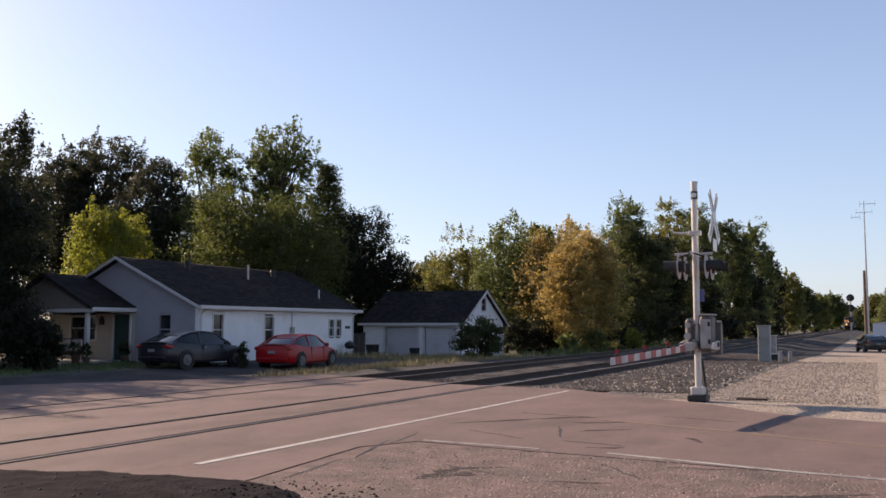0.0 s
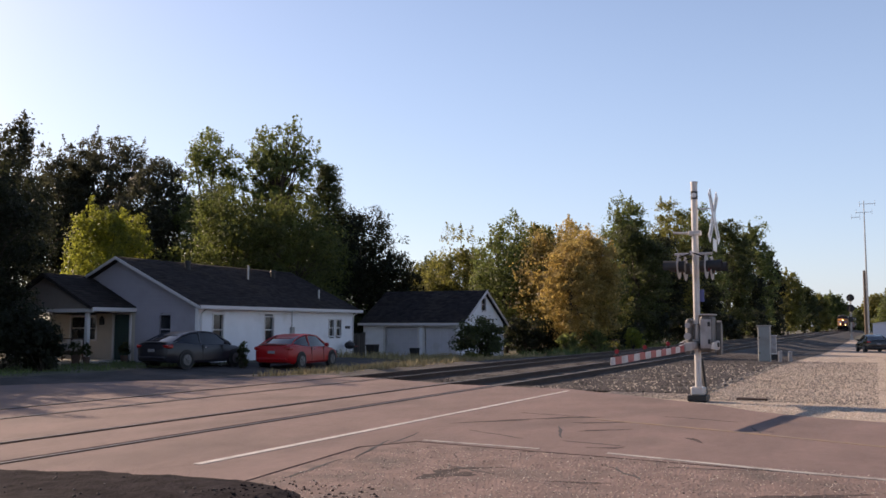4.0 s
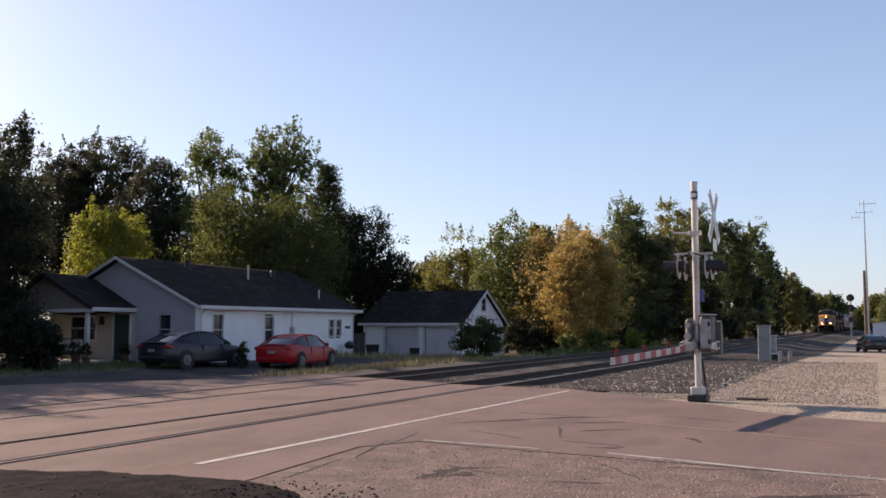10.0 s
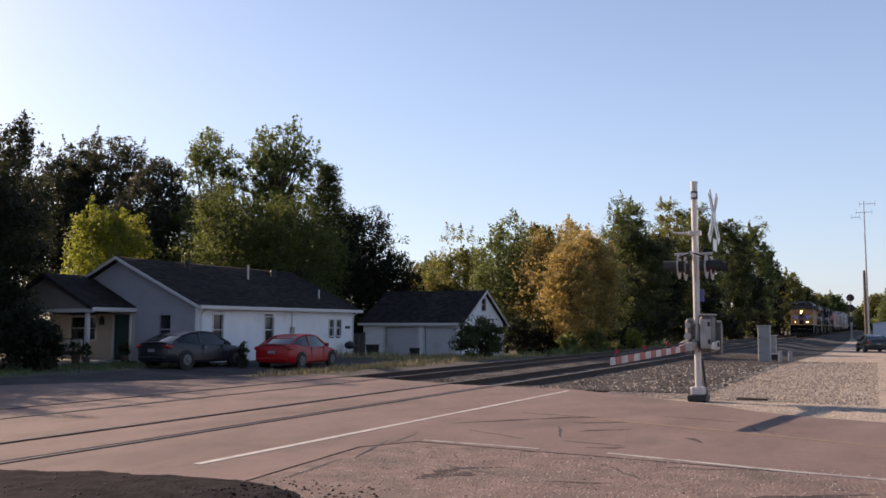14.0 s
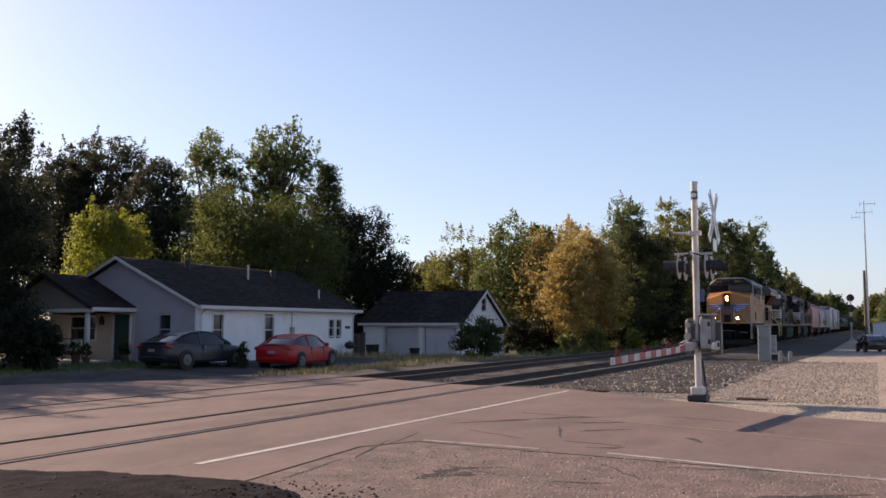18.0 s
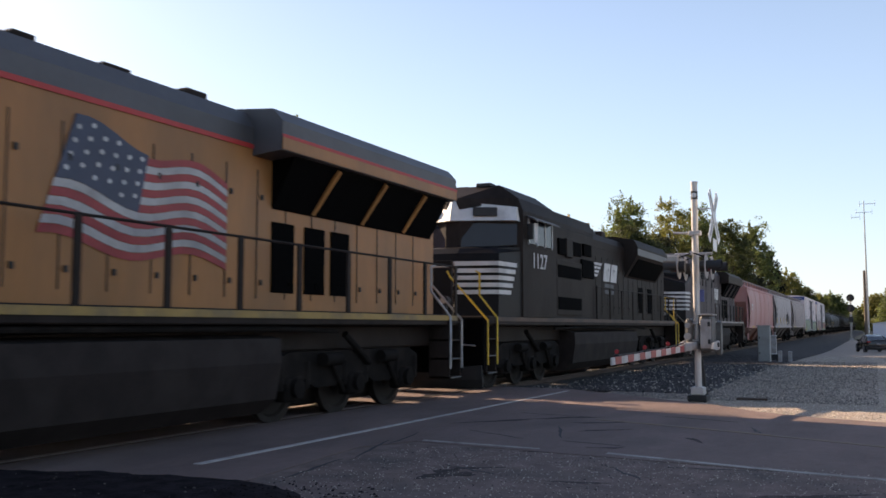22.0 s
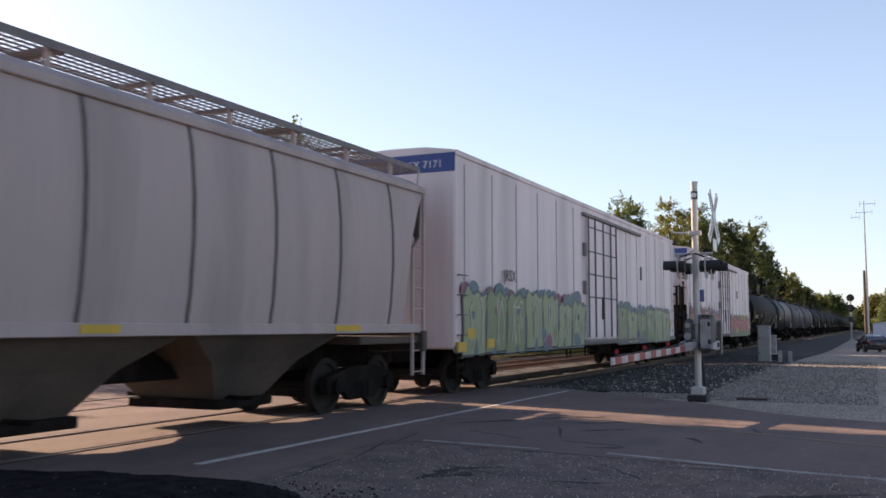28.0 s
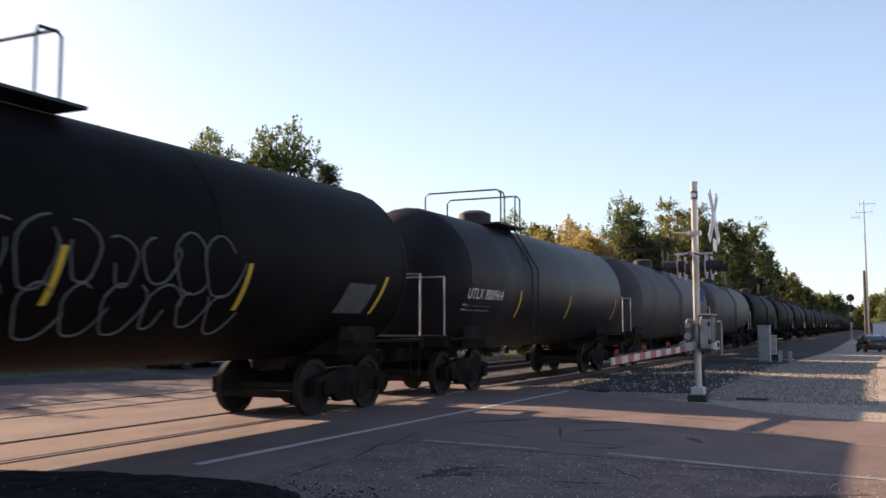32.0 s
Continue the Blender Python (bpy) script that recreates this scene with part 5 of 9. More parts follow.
part("arm_cable", Shape().pipe([(-4.7, 0.0, 1.175), (-4.0, 0.0, 1.165), (-3.3, 0.0, 1.178), (-2.6, 0.0, 1.165), (-1.9, 0.0, 1.178), (-1.0, 0.0, 1.2)], 0.012, 5), DARK, arm)
cover = thing("cable_cover", (19.9, 2.35, -0.03), "rusty plate lying by the mast foot", "plate")
part("plate", Shape().box(-0.12, 0.12, -0.3, 0.3, 0.0, 0.045, 0.01), RAIL_RUST, cover)

# ---- lineside equipment ----
zc = float(ground_z(44.2, 4.62))
CABINET_GREY = mat("cabinet_grey", (0.27, 0.28, 0.27), 0.6, vary=0.12, scale=4, dirt=(0.17, 0.16, 0.15), dscale=2)
cab = thing("signal_cabinet", (44.2, 4.62, zc - 0.03), "tall grey steel signal cabinet on the ballast", "cabinet")
part("case", Shape().box(-0.25, 0.25, -0.26, 0.26, 0.0, 1.66, 0.02), CABINET_GREY, cab)
part("door", Shape().box(-0.262, -0.25, -0.22, 0.22, 0.1, 1.5, 0.005), CABINET_GREY, cab)
part("cap", Shape().box(-0.29, 0.29, -0.3, 0.3, 1.66, 1.71, 0.015), CABINET_GREY, cab)
part("hinge", Shape().box(-0.275, -0.262, 0.17, 0.21, 0.4, 0.5).box(-0.275, -0.262, 0.17, 0.21, 1.1, 1.2), DARK, cab)
for x, y, h, w, label in ((51.0, 4.9, 1.25, 0.16, "short grey marker post by the track"), (43.5, 3.9, 0.55, 0.08, "short white survey stake by cabinet"), (45.0, 3.6, 0.5, 0.08, "short white survey stake by cabinet"), (47.5, 4.5, 0.35, 0.2, "low dark junction box")):
    z = float(ground_z(x, y)) - 0.04
    post = thing("marker_post", (x, y, z), label, "post", "posts by the track")
    part("post", Shape().box(-w, w, -w, w, 0, h, 0.015), PLATE_GREY if h > 0.45 else DARK, post)
    part("top", Shape().box(-w * 1.1, w * 1.1, -w * 1.1, w * 1.1, h, h + 0.03, 0.008), GREY_METAL, post)

sig = thing("railway_signal", (150, 3.3, float(ground_z(150, 3.3))), "black two-head railway signal on a tall mast", "signal")
part("mast", Shape().tube((0, 0, -0.1), (0, 0, 6.9), 0.09, n=10), GREY_METAL, sig, smooth=True)
for z in (4.75, 6.3):
    hd = part("signal_head", Shape().tube((-0.1, 0, z), (-0.14, 0, z), 0.55, n=24).box(-0.3, -0.1, -0.2, 0.2, z - 0.45, z + 0.45, 0.04), DARK, sig, "round black target")
    for dz in (-0.25, 0.05, 0.32):
        part("hood", Shape().tube((-0.3, 0, z + dz), (-0.6, 0, z + dz - 0.02), 0.12, n=10), DARK, hd)
part("relay_case", Shape().box(-0.3, 0.3, -0.3, 0.3, 2.7, 3.5, 0.04), DARK, sig, "dark case on the mast")
part("ladder", Shape().tube((0.3, -0.15, 0), (0.3, -0.15, 6.5), 0.02).tube((0.3, 0.15, 0), (0.3, 0.15, 6.5), 0.02), GREY_METAL, sig)
part("base", Shape().box(-0.3, 0.3, -0.3, 0.3, -0.4, 0.2, 0.02), GREY_METAL, sig)
ant = thing("antenna_mast", (130, 0.85, float(ground_z(130, 0.85))), "slender antenna mast with crossed aerials", "antenna mast")
part("pole", Shape().tube((0, 0, -0.1), (0, 0, 9), 0.16, 0.12, 8).tube((0, 0, 9), (0, 0, 18.3), 0.11, 0.05, 8), GREY_METAL, ant, smooth=True)
for z, w, off in ((17.9, 0.9, -0.4), (16.8, 0.95, 0.0), (16.2, 0.5, 1.0)):
    part("aerial", Shape().tube((0, off - w, z), (0, off + w, z), 0.03).tube((0, off - w, z - 0.35), (0, off - w, z + 0.4), 0.02).tube((0, off + w, z - 0.35), (0, off + w, z + 0.4), 0.02), GREY_METAL, ant)
pole = thing("utility_pole", (128, 1.1, float(ground_z(128, 1.1))), "weathered wooden pole beside the antenna", "pole")
part("shaft", Shape().tube((0, 0, -0.2), (0, 0, 9.1), 0.2, 0.15, 10), WOOD_POLE, pole, smooth=True)
part("cap", Shape().tube((0, 0, 9.1), (0, 0, 9.16), 0.15, 0.08, 10), WOOD_POLE, pole)
shed = thing("shed", (152, -3.6, float(ground_z(152, -3.6)) - 0.1), "pale blue metal shed beyond the lot", "shed")
part("wall", Shape().box(-3, 6, -4.5, 4, 0, 2.6, 0.03), mat("pale_metal", (0.5, 0.56, 0.66), 0.5, vary=0.08), shed)
part("roof", Shape().prism([(-4.8, 2.6), (4.3, 2.6), (-0.2, 3.1)], -3.2, 6.2, "x"), mat("pale_roof", (0.45, 0.5, 0.58), 0.5, vary=0.1), shed)
part("door", Shape().box(-3.04, -3.0, -1.2, 0.6, 0, 2.1, 0.01), GREY_METAL, shed)


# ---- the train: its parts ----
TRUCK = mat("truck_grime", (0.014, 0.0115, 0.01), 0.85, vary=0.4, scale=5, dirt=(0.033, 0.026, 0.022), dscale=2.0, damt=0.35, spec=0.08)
WHEEL = mat("wheel_steel", (0.03, 0.025, 0.022), 0.75, vary=0.3, spec=0.15)
TREAD = mat("wheel_tread", (0.5, 0.47, 0.45), 0.25, metal=1.0, vary=0.1)
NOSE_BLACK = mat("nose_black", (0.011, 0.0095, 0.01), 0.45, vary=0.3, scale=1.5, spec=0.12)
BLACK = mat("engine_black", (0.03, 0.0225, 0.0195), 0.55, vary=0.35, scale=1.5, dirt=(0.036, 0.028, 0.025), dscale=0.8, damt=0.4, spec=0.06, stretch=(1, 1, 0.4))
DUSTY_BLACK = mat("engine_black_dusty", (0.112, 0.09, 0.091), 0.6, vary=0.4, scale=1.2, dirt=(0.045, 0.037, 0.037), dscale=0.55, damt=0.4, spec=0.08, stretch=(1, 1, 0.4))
BROW = mat("brow_cream", (0.4, 0.36, 0.32), 0.6, vary=0.15)
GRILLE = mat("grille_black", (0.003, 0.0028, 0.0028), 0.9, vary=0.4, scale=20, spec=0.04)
YELLOW = mat("engine_yellow", (0.41, 0.165, 0.045), 0.5, vary=0.14, scale=1.0, dirt=(0.2, 0.095, 0.035), dscale=0.7, damt=0.55, stretch=(1, 1, 0.35))
ENGINE_GREY = mat("engine_grey", (0.09, 0.087, 0.092), 0.5, vary=0.15, scale=1.2, dirt=(0.06, 0.058, 0.058), dscale=0.8, damt=0.4)
TANK_GREY = mat("fuel_tank_grey", (0.028, 0.021, 0.019), 0.75, spec=0.15, vary=0.25, dirt=(0.042, 0.033, 0.029), dscale=1.5, damt=0.4)
STRIPE_RED = mat("stripe_red", (0.5, 0.035, 0.03), 0.5, vary=0.1)
STRIPE_WHITE = mat("stripe_white", (0.62, 0.6, 0.58), 0.5, vary=0.12, dirt=(0.35, 0.32, 0.3), dscale=2, damt=0.3)
SILL_WORN = mat("sill_worn", (0.34, 0.3, 0.26), 0.6, vary=0.2, dirt=(0.12, 0.1, 0.09), dscale=2, damt=0.4)
SILL_RUSTY = mat("sill_rusty", (0.13, 0.08, 0.055), 0.7, vary=0.3, dirt=(0.05, 0.04, 0.035), dscale=1.5, damt=0.5)
SILL_YELLOW = mat("sill_yellow", (0.36, 0.22, 0.06), 0.6, vary=0.2, dirt=(0.12, 0.09, 0.06), dscale=2, damt=0.5)
STRIPE_YELLOW = mat("stripe_yellow", (0.65, 0.4, 0.04), 0.5, vary=0.1)
FLAG_RED = mat("flag_red", (0.36, 0.045, 0.045), 0.55, vary=0.25, scale=2)
FLAG_WHITE = mat("flag_white", (0.47, 0.44, 0.42), 0.55, vary=0.2, scale=2, dirt=(0.2, 0.18, 0.17), dscale=1.2, damt=0.45)
FLAG_BLUE = mat("flag_blue", (0.04, 0.05, 0.085), 0.5, vary=0.2)
WING_BLUE = mat("emblem_blue", (0.05, 0.08, 0.3), 0.5, vary=0.1)
CAB_GLASS = mat("cab_glass", (0.01, 0.01, 0.02), 0.15, vary=0.2, spec=0.3)
# pale cab panes; on the dusty black engine this colour paints the sky's reflection
PANE_PALE = mat("pane_pale", (0.2, 0.205, 0.235), 0.6, vary=0.2)
NUMBER_FADED = mat("number_faded_red", (0.4, 0.075, 0.05), 0.6, vary=0.3, scale=4)
LETTER_FADED = mat("lettering_faded", (0.24, 0.11, 0.045), 0.6, vary=0.3)
HEADLIGHT = glow("headlight", (1.0, 0.42, 0.12), 40.0)
PLOW = mat("plow_worn", (0.022, 0.02, 0.019), 0.7, vary=0.4, scale=4, dirt=(0.02, 0.018, 0.017), dscale=1.2, damt=0.6, spec=0.3)
# red raised by a quarter to put stronger side light into the paint
HOPPER_RED = mat("hopper_red", (0.54, 0.225, 0.2), 0.6, vary=0.1, scale=1.0, dirt=(0.58, 0.33, 0.3), dscale=0.5, damt=0.6, stretch=(1, 1, 0.25))
HOPPER_WHITE = mat("hopper_white", (0.49, 0.415, 0.395), 0.6, vary=0.08, scale=0.8, dirt=(0.33, 0.285, 0.265), dscale=0.6, damt=0.6, stretch=(1.6, 1, 0.2))
HOPPER_TAN = mat("hopper_tan", (0.48, 0.378, 0.348), 0.6, vary=0.1, scale=0.8, dirt=(0.3, 0.245, 0.22), dscale=0.6, damt=0.5, stretch=(1.6, 1, 0.2))
BAY = mat("bay_rusty", (0.105, 0.078, 0.06), 0.8, vary=0.3, scale=1.2, dirt=(0.045, 0.038, 0.033), dscale=0.7, damt=0.55)
BAY_RED = mat("bay_red", (0.2, 0.075, 0.05), 0.8, vary=0.3, scale=1.2, dirt=(0.06, 0.05, 0.042), dscale=0.7, damt=0.5)
WALK = mat("walk_grating", (0.2, 0.175, 0.17), 0.7, vary=0.25, scale=1.5, bump=0.6, bscale=30, dirt=(0.17, 0.13, 0.11), dscale=0.8, damt=0.5)
SEAM = mat("seam_dirt", (0.13, 0.11, 0.1), 0.8, vary=0.3)
REEFER = mat("reefer_white", (0.85, 0.705, 0.695), 0.5, vary=0.06, scale=0.8, dirt=(0.5, 0.425, 0.41), dscale=0.5, damt=0.45, stretch=(1.8, 1, 0.15))
REEFER_FRAME = mat("reefer_frame", (0.21, 0.185, 0.18), 0.7, vary=0.2)
JOINT = mat("panel_joint", (0.36, 0.32, 0.31), 0.7, vary=0.15)
REEFER_BLUE = mat("reefer_blue", (0.035, 0.07, 0.24), 0.5, vary=0.1)
TANK_BLACK = mat("tank_black", (0.0062, 0.0052, 0.0055), 0.6, vary=0.35, scale=1.0, dirt=(0.013, 0.011, 0.0105), dscale=0.7, damt=0.4, spec=0.05)
TANK_DARK = mat("tank_dark_grey", (0.02, 0.018, 0.02), 0.45, spec=0.12, vary=0.25, scale=0.9, dirt=(0.05, 0.044, 0.046), dscale=0.6, damt=0.4)
TANK_PALE = mat("tank_pale_grey", (0.08, 0.074, 0.078), 0.55, spec=0.12, vary=0.2, scale=0.9, dirt=(0.045, 0.04, 0.04), dscale=0.6, damt=0.45)
MARK_DIM = mat("chalk_dim", (0.07, 0.07, 0.068), 0.8, vary=0.4, scale=6)
MARK_GREY = mat("chalk_grey", (0.13, 0.13, 0.13), 0.7, vary=0.25)
PAINTS = {k: mat("spray_" + k, c, 0.5, vary=0.15, scale=3) for k, c in {
    "green": (0.2, 0.25, 0.125), "lime": (0.29, 0.33, 0.19), "pale": (0.4, 0.42, 0.29), "ochre": (0.36, 0.2, 0.07), "brick": (0.22, 0.062, 0.052), "teal": (0.085, 0.16, 0.185), "pink": (0.27, 0.07, 0.12), "navy": (0.04, 0.05, 0.13), "orange": (0.55, 0.27, 0.05),
    "yellow": (0.55, 0.42, 0.08), "salmon": (0.38, 0.13, 0.105), "rose": (0.6, 0.36, 0.32), "violet": (0.19, 0.16, 0.31), "black": (0.035, 0.035, 0.04), "crimson": (0.08, 0.026, 0.03),
    "grass": (0.1, 0.17, 0.08), "red": (0.4, 0.07, 0.065), "white": (0.6, 0.58, 0.56)}.items()}
SIDES = (-1, 1)


def word(body, size, material, parent, x, y, z, name="lettering", label="", side=-1, width=None, upright=False, lean=0):
    """Readable lettering, standing on a car's side."""
    cu = bpy.data.curves.new(name, "FONT")
    cu.body, cu.size, cu.extrude, cu.offset = body, size, 0.002, 0.012 * size
    cu.align_x = "LEFT"
    cu.space_character = 1.08
    tmp = bpy.data.objects.new(name, cu)
    me = bpy.data.meshes.new_from_object(tmp)
    bpy.data.objects.remove(tmp)
    me.materials.clear()
    me.materials.append(material)
    ob = part(name, me, material, parent, label)
    ob.matrix_basis = pose(x, y, z, 90 + lean, 0, 0 if side < 0 else 180)
    if upright:
        ob.matrix_basis = pose(x, y, z, 90, 0, -90)
    return ob


def bars(parent, x, z, widths, y, material, h=0.08, gap=0.05, name="lettering_bar", label=""):
    """Unreadable lines of lettering, as plain bars."""
    for w in widths:
        part(name, Shape().box(x, x + w, y - 0.004, y, z, z + h), material, parent, label)
        x += w + gap


def freight_truck(parent, xc, far=False):
    tk = part("truck", TRUCK_MESH, TRUCK, parent, "grimy cast-steel truck")
    tk.location = (xc, 0, 0)
    for dx in (-0.89, 0.89):
        ax = part("axle", AXLE_MESH, WHEEL, tk)
        ax.location = (dx, 0, 0)
        for sg in SIDES:
            w = part("wheel", WHEEL_MESH, WHEEL, tk)
            w.location = (dx, sg * 0.79, 0.457)
    return tk


def wheel_shape(r):
    s = Shape()
    prof = [(0.07, 0.09), (0.09, r * 0.3), (0.045, r * 0.4), (0.045, r * 0.82), (0.072, r * 0.88), (0.072, r), (-0.045, r + 0.004), (-0.05, r + 0.028), (-0.072, r + 0.028), (-0.072, r * 0.86), (-0.02, r * 0.8), (-0.02, r * 0.3), (-0.07, r * 0.25), (-0.07, 0.09)]
    n = 28
    rings = [[(rr * math.cos(2 * math.pi * i / n), y, rr * math.sin(2 * math.pi * i / n)) for i in range(n)] for y, rr in prof]
    return s.loft(rings)


def sideframe(s, y, xs_, zj, top, thick):
    """A cast truck sideframe, with its arch, journal boxes and spring nest."""
    a, b = xs_[0], xs_[-1]
    s.prism([(a - 0.28, zj - 0.12), (a - 0.28, zj + 0.16), (a + 0.2, zj + 0.26), (-0.45, top), (0.45, top), (b - 0.2, zj + 0.26), (b + 0.28, zj + 0.16), (b + 0.28, zj - 0.12), (b - 0.22, zj - 0.08),
             (0.42, 0.2), (-0.42, 0.2), (a + 0.22, zj - 0.08)], y - thick / 2, y + thick / 2, "y")
    for x in xs_:
        s.disc((x, y, zj), (0, 1, 0), 0.13, thick + 0.14, 12)
    for dx in (-0.2, 0.0, 0.2):
        s.tube((dx, y - 0.02, 0.24), (dx, y - 0.02, 0.5), 0.075, n=8)


WHEEL_MESH = make_mesh("wheel", wheel_shape(0.457), WHEEL, True)
AXLE_MESH = make_mesh("axle", Shape().tube((0, -0.95, 0.457), (0, 0.95, 0.457), 0.08, n=10), WHEEL, True)
s = Shape()
for sg in SIDES:
    sideframe(s, sg * 1.0, (-0.89, 0.89), 0.457, 0.78, 0.13)
s.box(-0.2, 0.2, -1.05, 1.05, 0.45, 0.72, 0.03).box(-1.35, -1.25, -0.7, 0.7, 0.3, 0.42).box(1.25, 1.35, -0.7, 0.7, 0.3, 0.42)
TRUCK_MESH = make_mesh("truck", s, TRUCK, True)
BIG_WHEEL = make_mesh("wheel", wheel_shape(0.533), WHEEL, True)


def coupler(parent, x, sg):
    """sg: -1 at the front end, 1 at the rear end."""
    c = part("coupler", Shape().box(min(x, x - sg * 0.9), max(x, x - sg * 0.9), -0.1, 0.1, 0.74, 0.96, 0.03).box(min(x, x - sg * 0.28), max(x, x - sg * 0.28), -0.17, 0.17, 0.7, 1.0, 0.06), TRUCK, parent)
    part("air_hose", Shape().pipe([(x - sg * 0.5, 0.3, 0.75), (x - sg * 0.25, 0.33, 0.45), (x + sg * 0.0, 0.25, 0.32), (x + sg * 0.05, 0.2, 0.4)], 0.025), DARK, parent)
    return c


def loco_truck(parent, xc):
    s = Shape()
    for sg in SIDES:
        y = sg * 1.16
        s.prism([(-2.35, 0.5), (-2.35, 0.95), (-2.0, 1.08), (2.0, 1.08), (2.35, 0.95), (2.35, 0.5), (2.05, 0.62), (1.6, 0.66), (1.25, 0.5), (0.65, 0.5), (0.3, 0.66), (-0.3, 0.66), (-0.65, 0.5), (-1.25, 0.5), (-1.6, 0.66), (-2.05, 0.62)], y - 0.1, y + 0.1, "y")
        for x in (-1.85, 0, 1.85):
            s.box(x - 0.24, x + 0.24, y - 0.13, y + 0.13, 0.32, 0.72, 0.04)
            s.disc((x, y + sg * 0.16, 0.53), (0, 1, 0), 0.15, 0.1, 14)
            for d in (-0.36, 0.36):
                s.tube((x + d, y + sg * 0.05, 0.5), (x + d, y + sg * 0.05, 0.92), 0.085, n=8)
        for x in (-0.95, 0.95):
            s.tube((x - 0.25, y + sg * 0.2, 0.95), (x + 0.25, y + sg * 0.2, 0.95), 0.11, n=10)
            s.tube((x, y + sg * 0.14, 1.0), (x + 0.5, y + sg * 0.14, 0.4), 0.035, n=6)
        s.tube((-0.4, y + sg * 0.12, 1.35), (0.35, y + sg * 0.18, 0.85), 0.06, n=8)
    s.box(-2.2, 2.2, -0.68, 0.68, 0.16, 1.05, 0.05)
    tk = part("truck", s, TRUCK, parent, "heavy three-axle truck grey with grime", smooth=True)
    tk.location = (xc, 0, 0)
    for x in (-1.85, 0, 1.85):
        a = part("axle", AXLE_MESH, WHEEL, tk)
        a.location = (x, 0, 0.076)
        for sg in SIDES:
            w = part("wheel", BIG_WHEEL, WHEEL, tk)
            w.location = (x, sg * 0.79, 0.533)
    return tk


def steps(parent, x0, x1, colour, rail):
    """Boarding steps on both sides at one end."""
    for sg in SIDES:
        ya, yb = sorted((sg * 1.1, sg * 1.53))
        st = part("step_well", Shape().box(x0, x1, sg * 1.08 - 0.015, sg * 1.08 + 0.015, 0.42, 1.62), colour, parent)
        part("step_side", Shape().box(x0, x0 + 0.03, ya, yb, 0.42, 1.62), colour, st)
        part("step_side", Shape().box(x1 - 0.03, x1, ya, yb, 0.42, 1.62), colour, st)
        for z in (0.42, 0.8, 1.18, 1.55):
            part("step", Shape().box(x0, x1, ya - 0.02, yb + 0.02, z, z + 0.035), colour, st)
        for z in (0.42, 0.8):
            part("step_edge", Shape().box(x0 + 0.03, x1 - 0.03, sg * 1.55 - 0.008, sg * 1.55 + 0.008, z + 0.005, z + 0.03), MARK_GREY, st)
        up_ = 1 if x0 < 5 else -1
        outer, inner = (x0, x1) if x0 < 5 else (x1, x0)
        part("grab_rail", Shape().pipe([(outer, sg * 1.56, 0.62), (outer, sg * 1.56, 1.62), (outer, sg * 0.62, 2.62), (outer, sg * 0.55, 2.75)], 0.024), rail, parent, smooth=True)
        part("grab_rail", Shape().pipe([(inner, sg * 1.56, 0.62), (inner, sg * 1.56, 1.68), (inner, sg * 1.12, 2.2), (inner, sg * 1.12, 2.72), (inner - 0.2 * up_, sg * 1.12, 2.75)], 0.024), rail, parent, smooth=True)


def section(pts, xa, xb):
    """A symmetrical cross-section given by its right half (y, z) from the bottom up, drawn out along x."""
    ring = [(a, b) for a, b in pts] + [(-a, b) for a, b in pts[::-1]]
    return Shape().prism(ring, xa, xb, "x")


def handrail(parent, xa, xb, colour, n):
    for sg in SIDES:
        rail = part("handrail", Shape().tube((xa, sg * 1.5, 2.72), (xb, sg * 1.5, 2.72), 0.02, n=6), colour, parent)
        for i in range(n + 1):
            x = xa + (xb - xa) * i / n
            part("stanchion", Shape().box(x - 0.055, x + 0.055, sg * 1.5 - 0.02, sg * 1.5 + 0.02, 1.7, 2.74, 0.008), colour, rail)


def slab_on(pts, d):
    """A thin plate standing d proud of a facet that looks forward."""
    p = [Vector(q) for q in pts]
    n = (p[1] - p[0]).cross(p[2] - p[0]).normalized()
    if n.x > 0:
        n = -n
    k = len(p)
    return Shape().add([q + n * d for q in p] + [q - n * 0.02 for q in p], [tuple(range(k)), tuple(range(2 * k - 1, k - 1, -1))] + [(i, k + i, k + (i + 1) % k, (i + 1) % k) for i in range(k)])


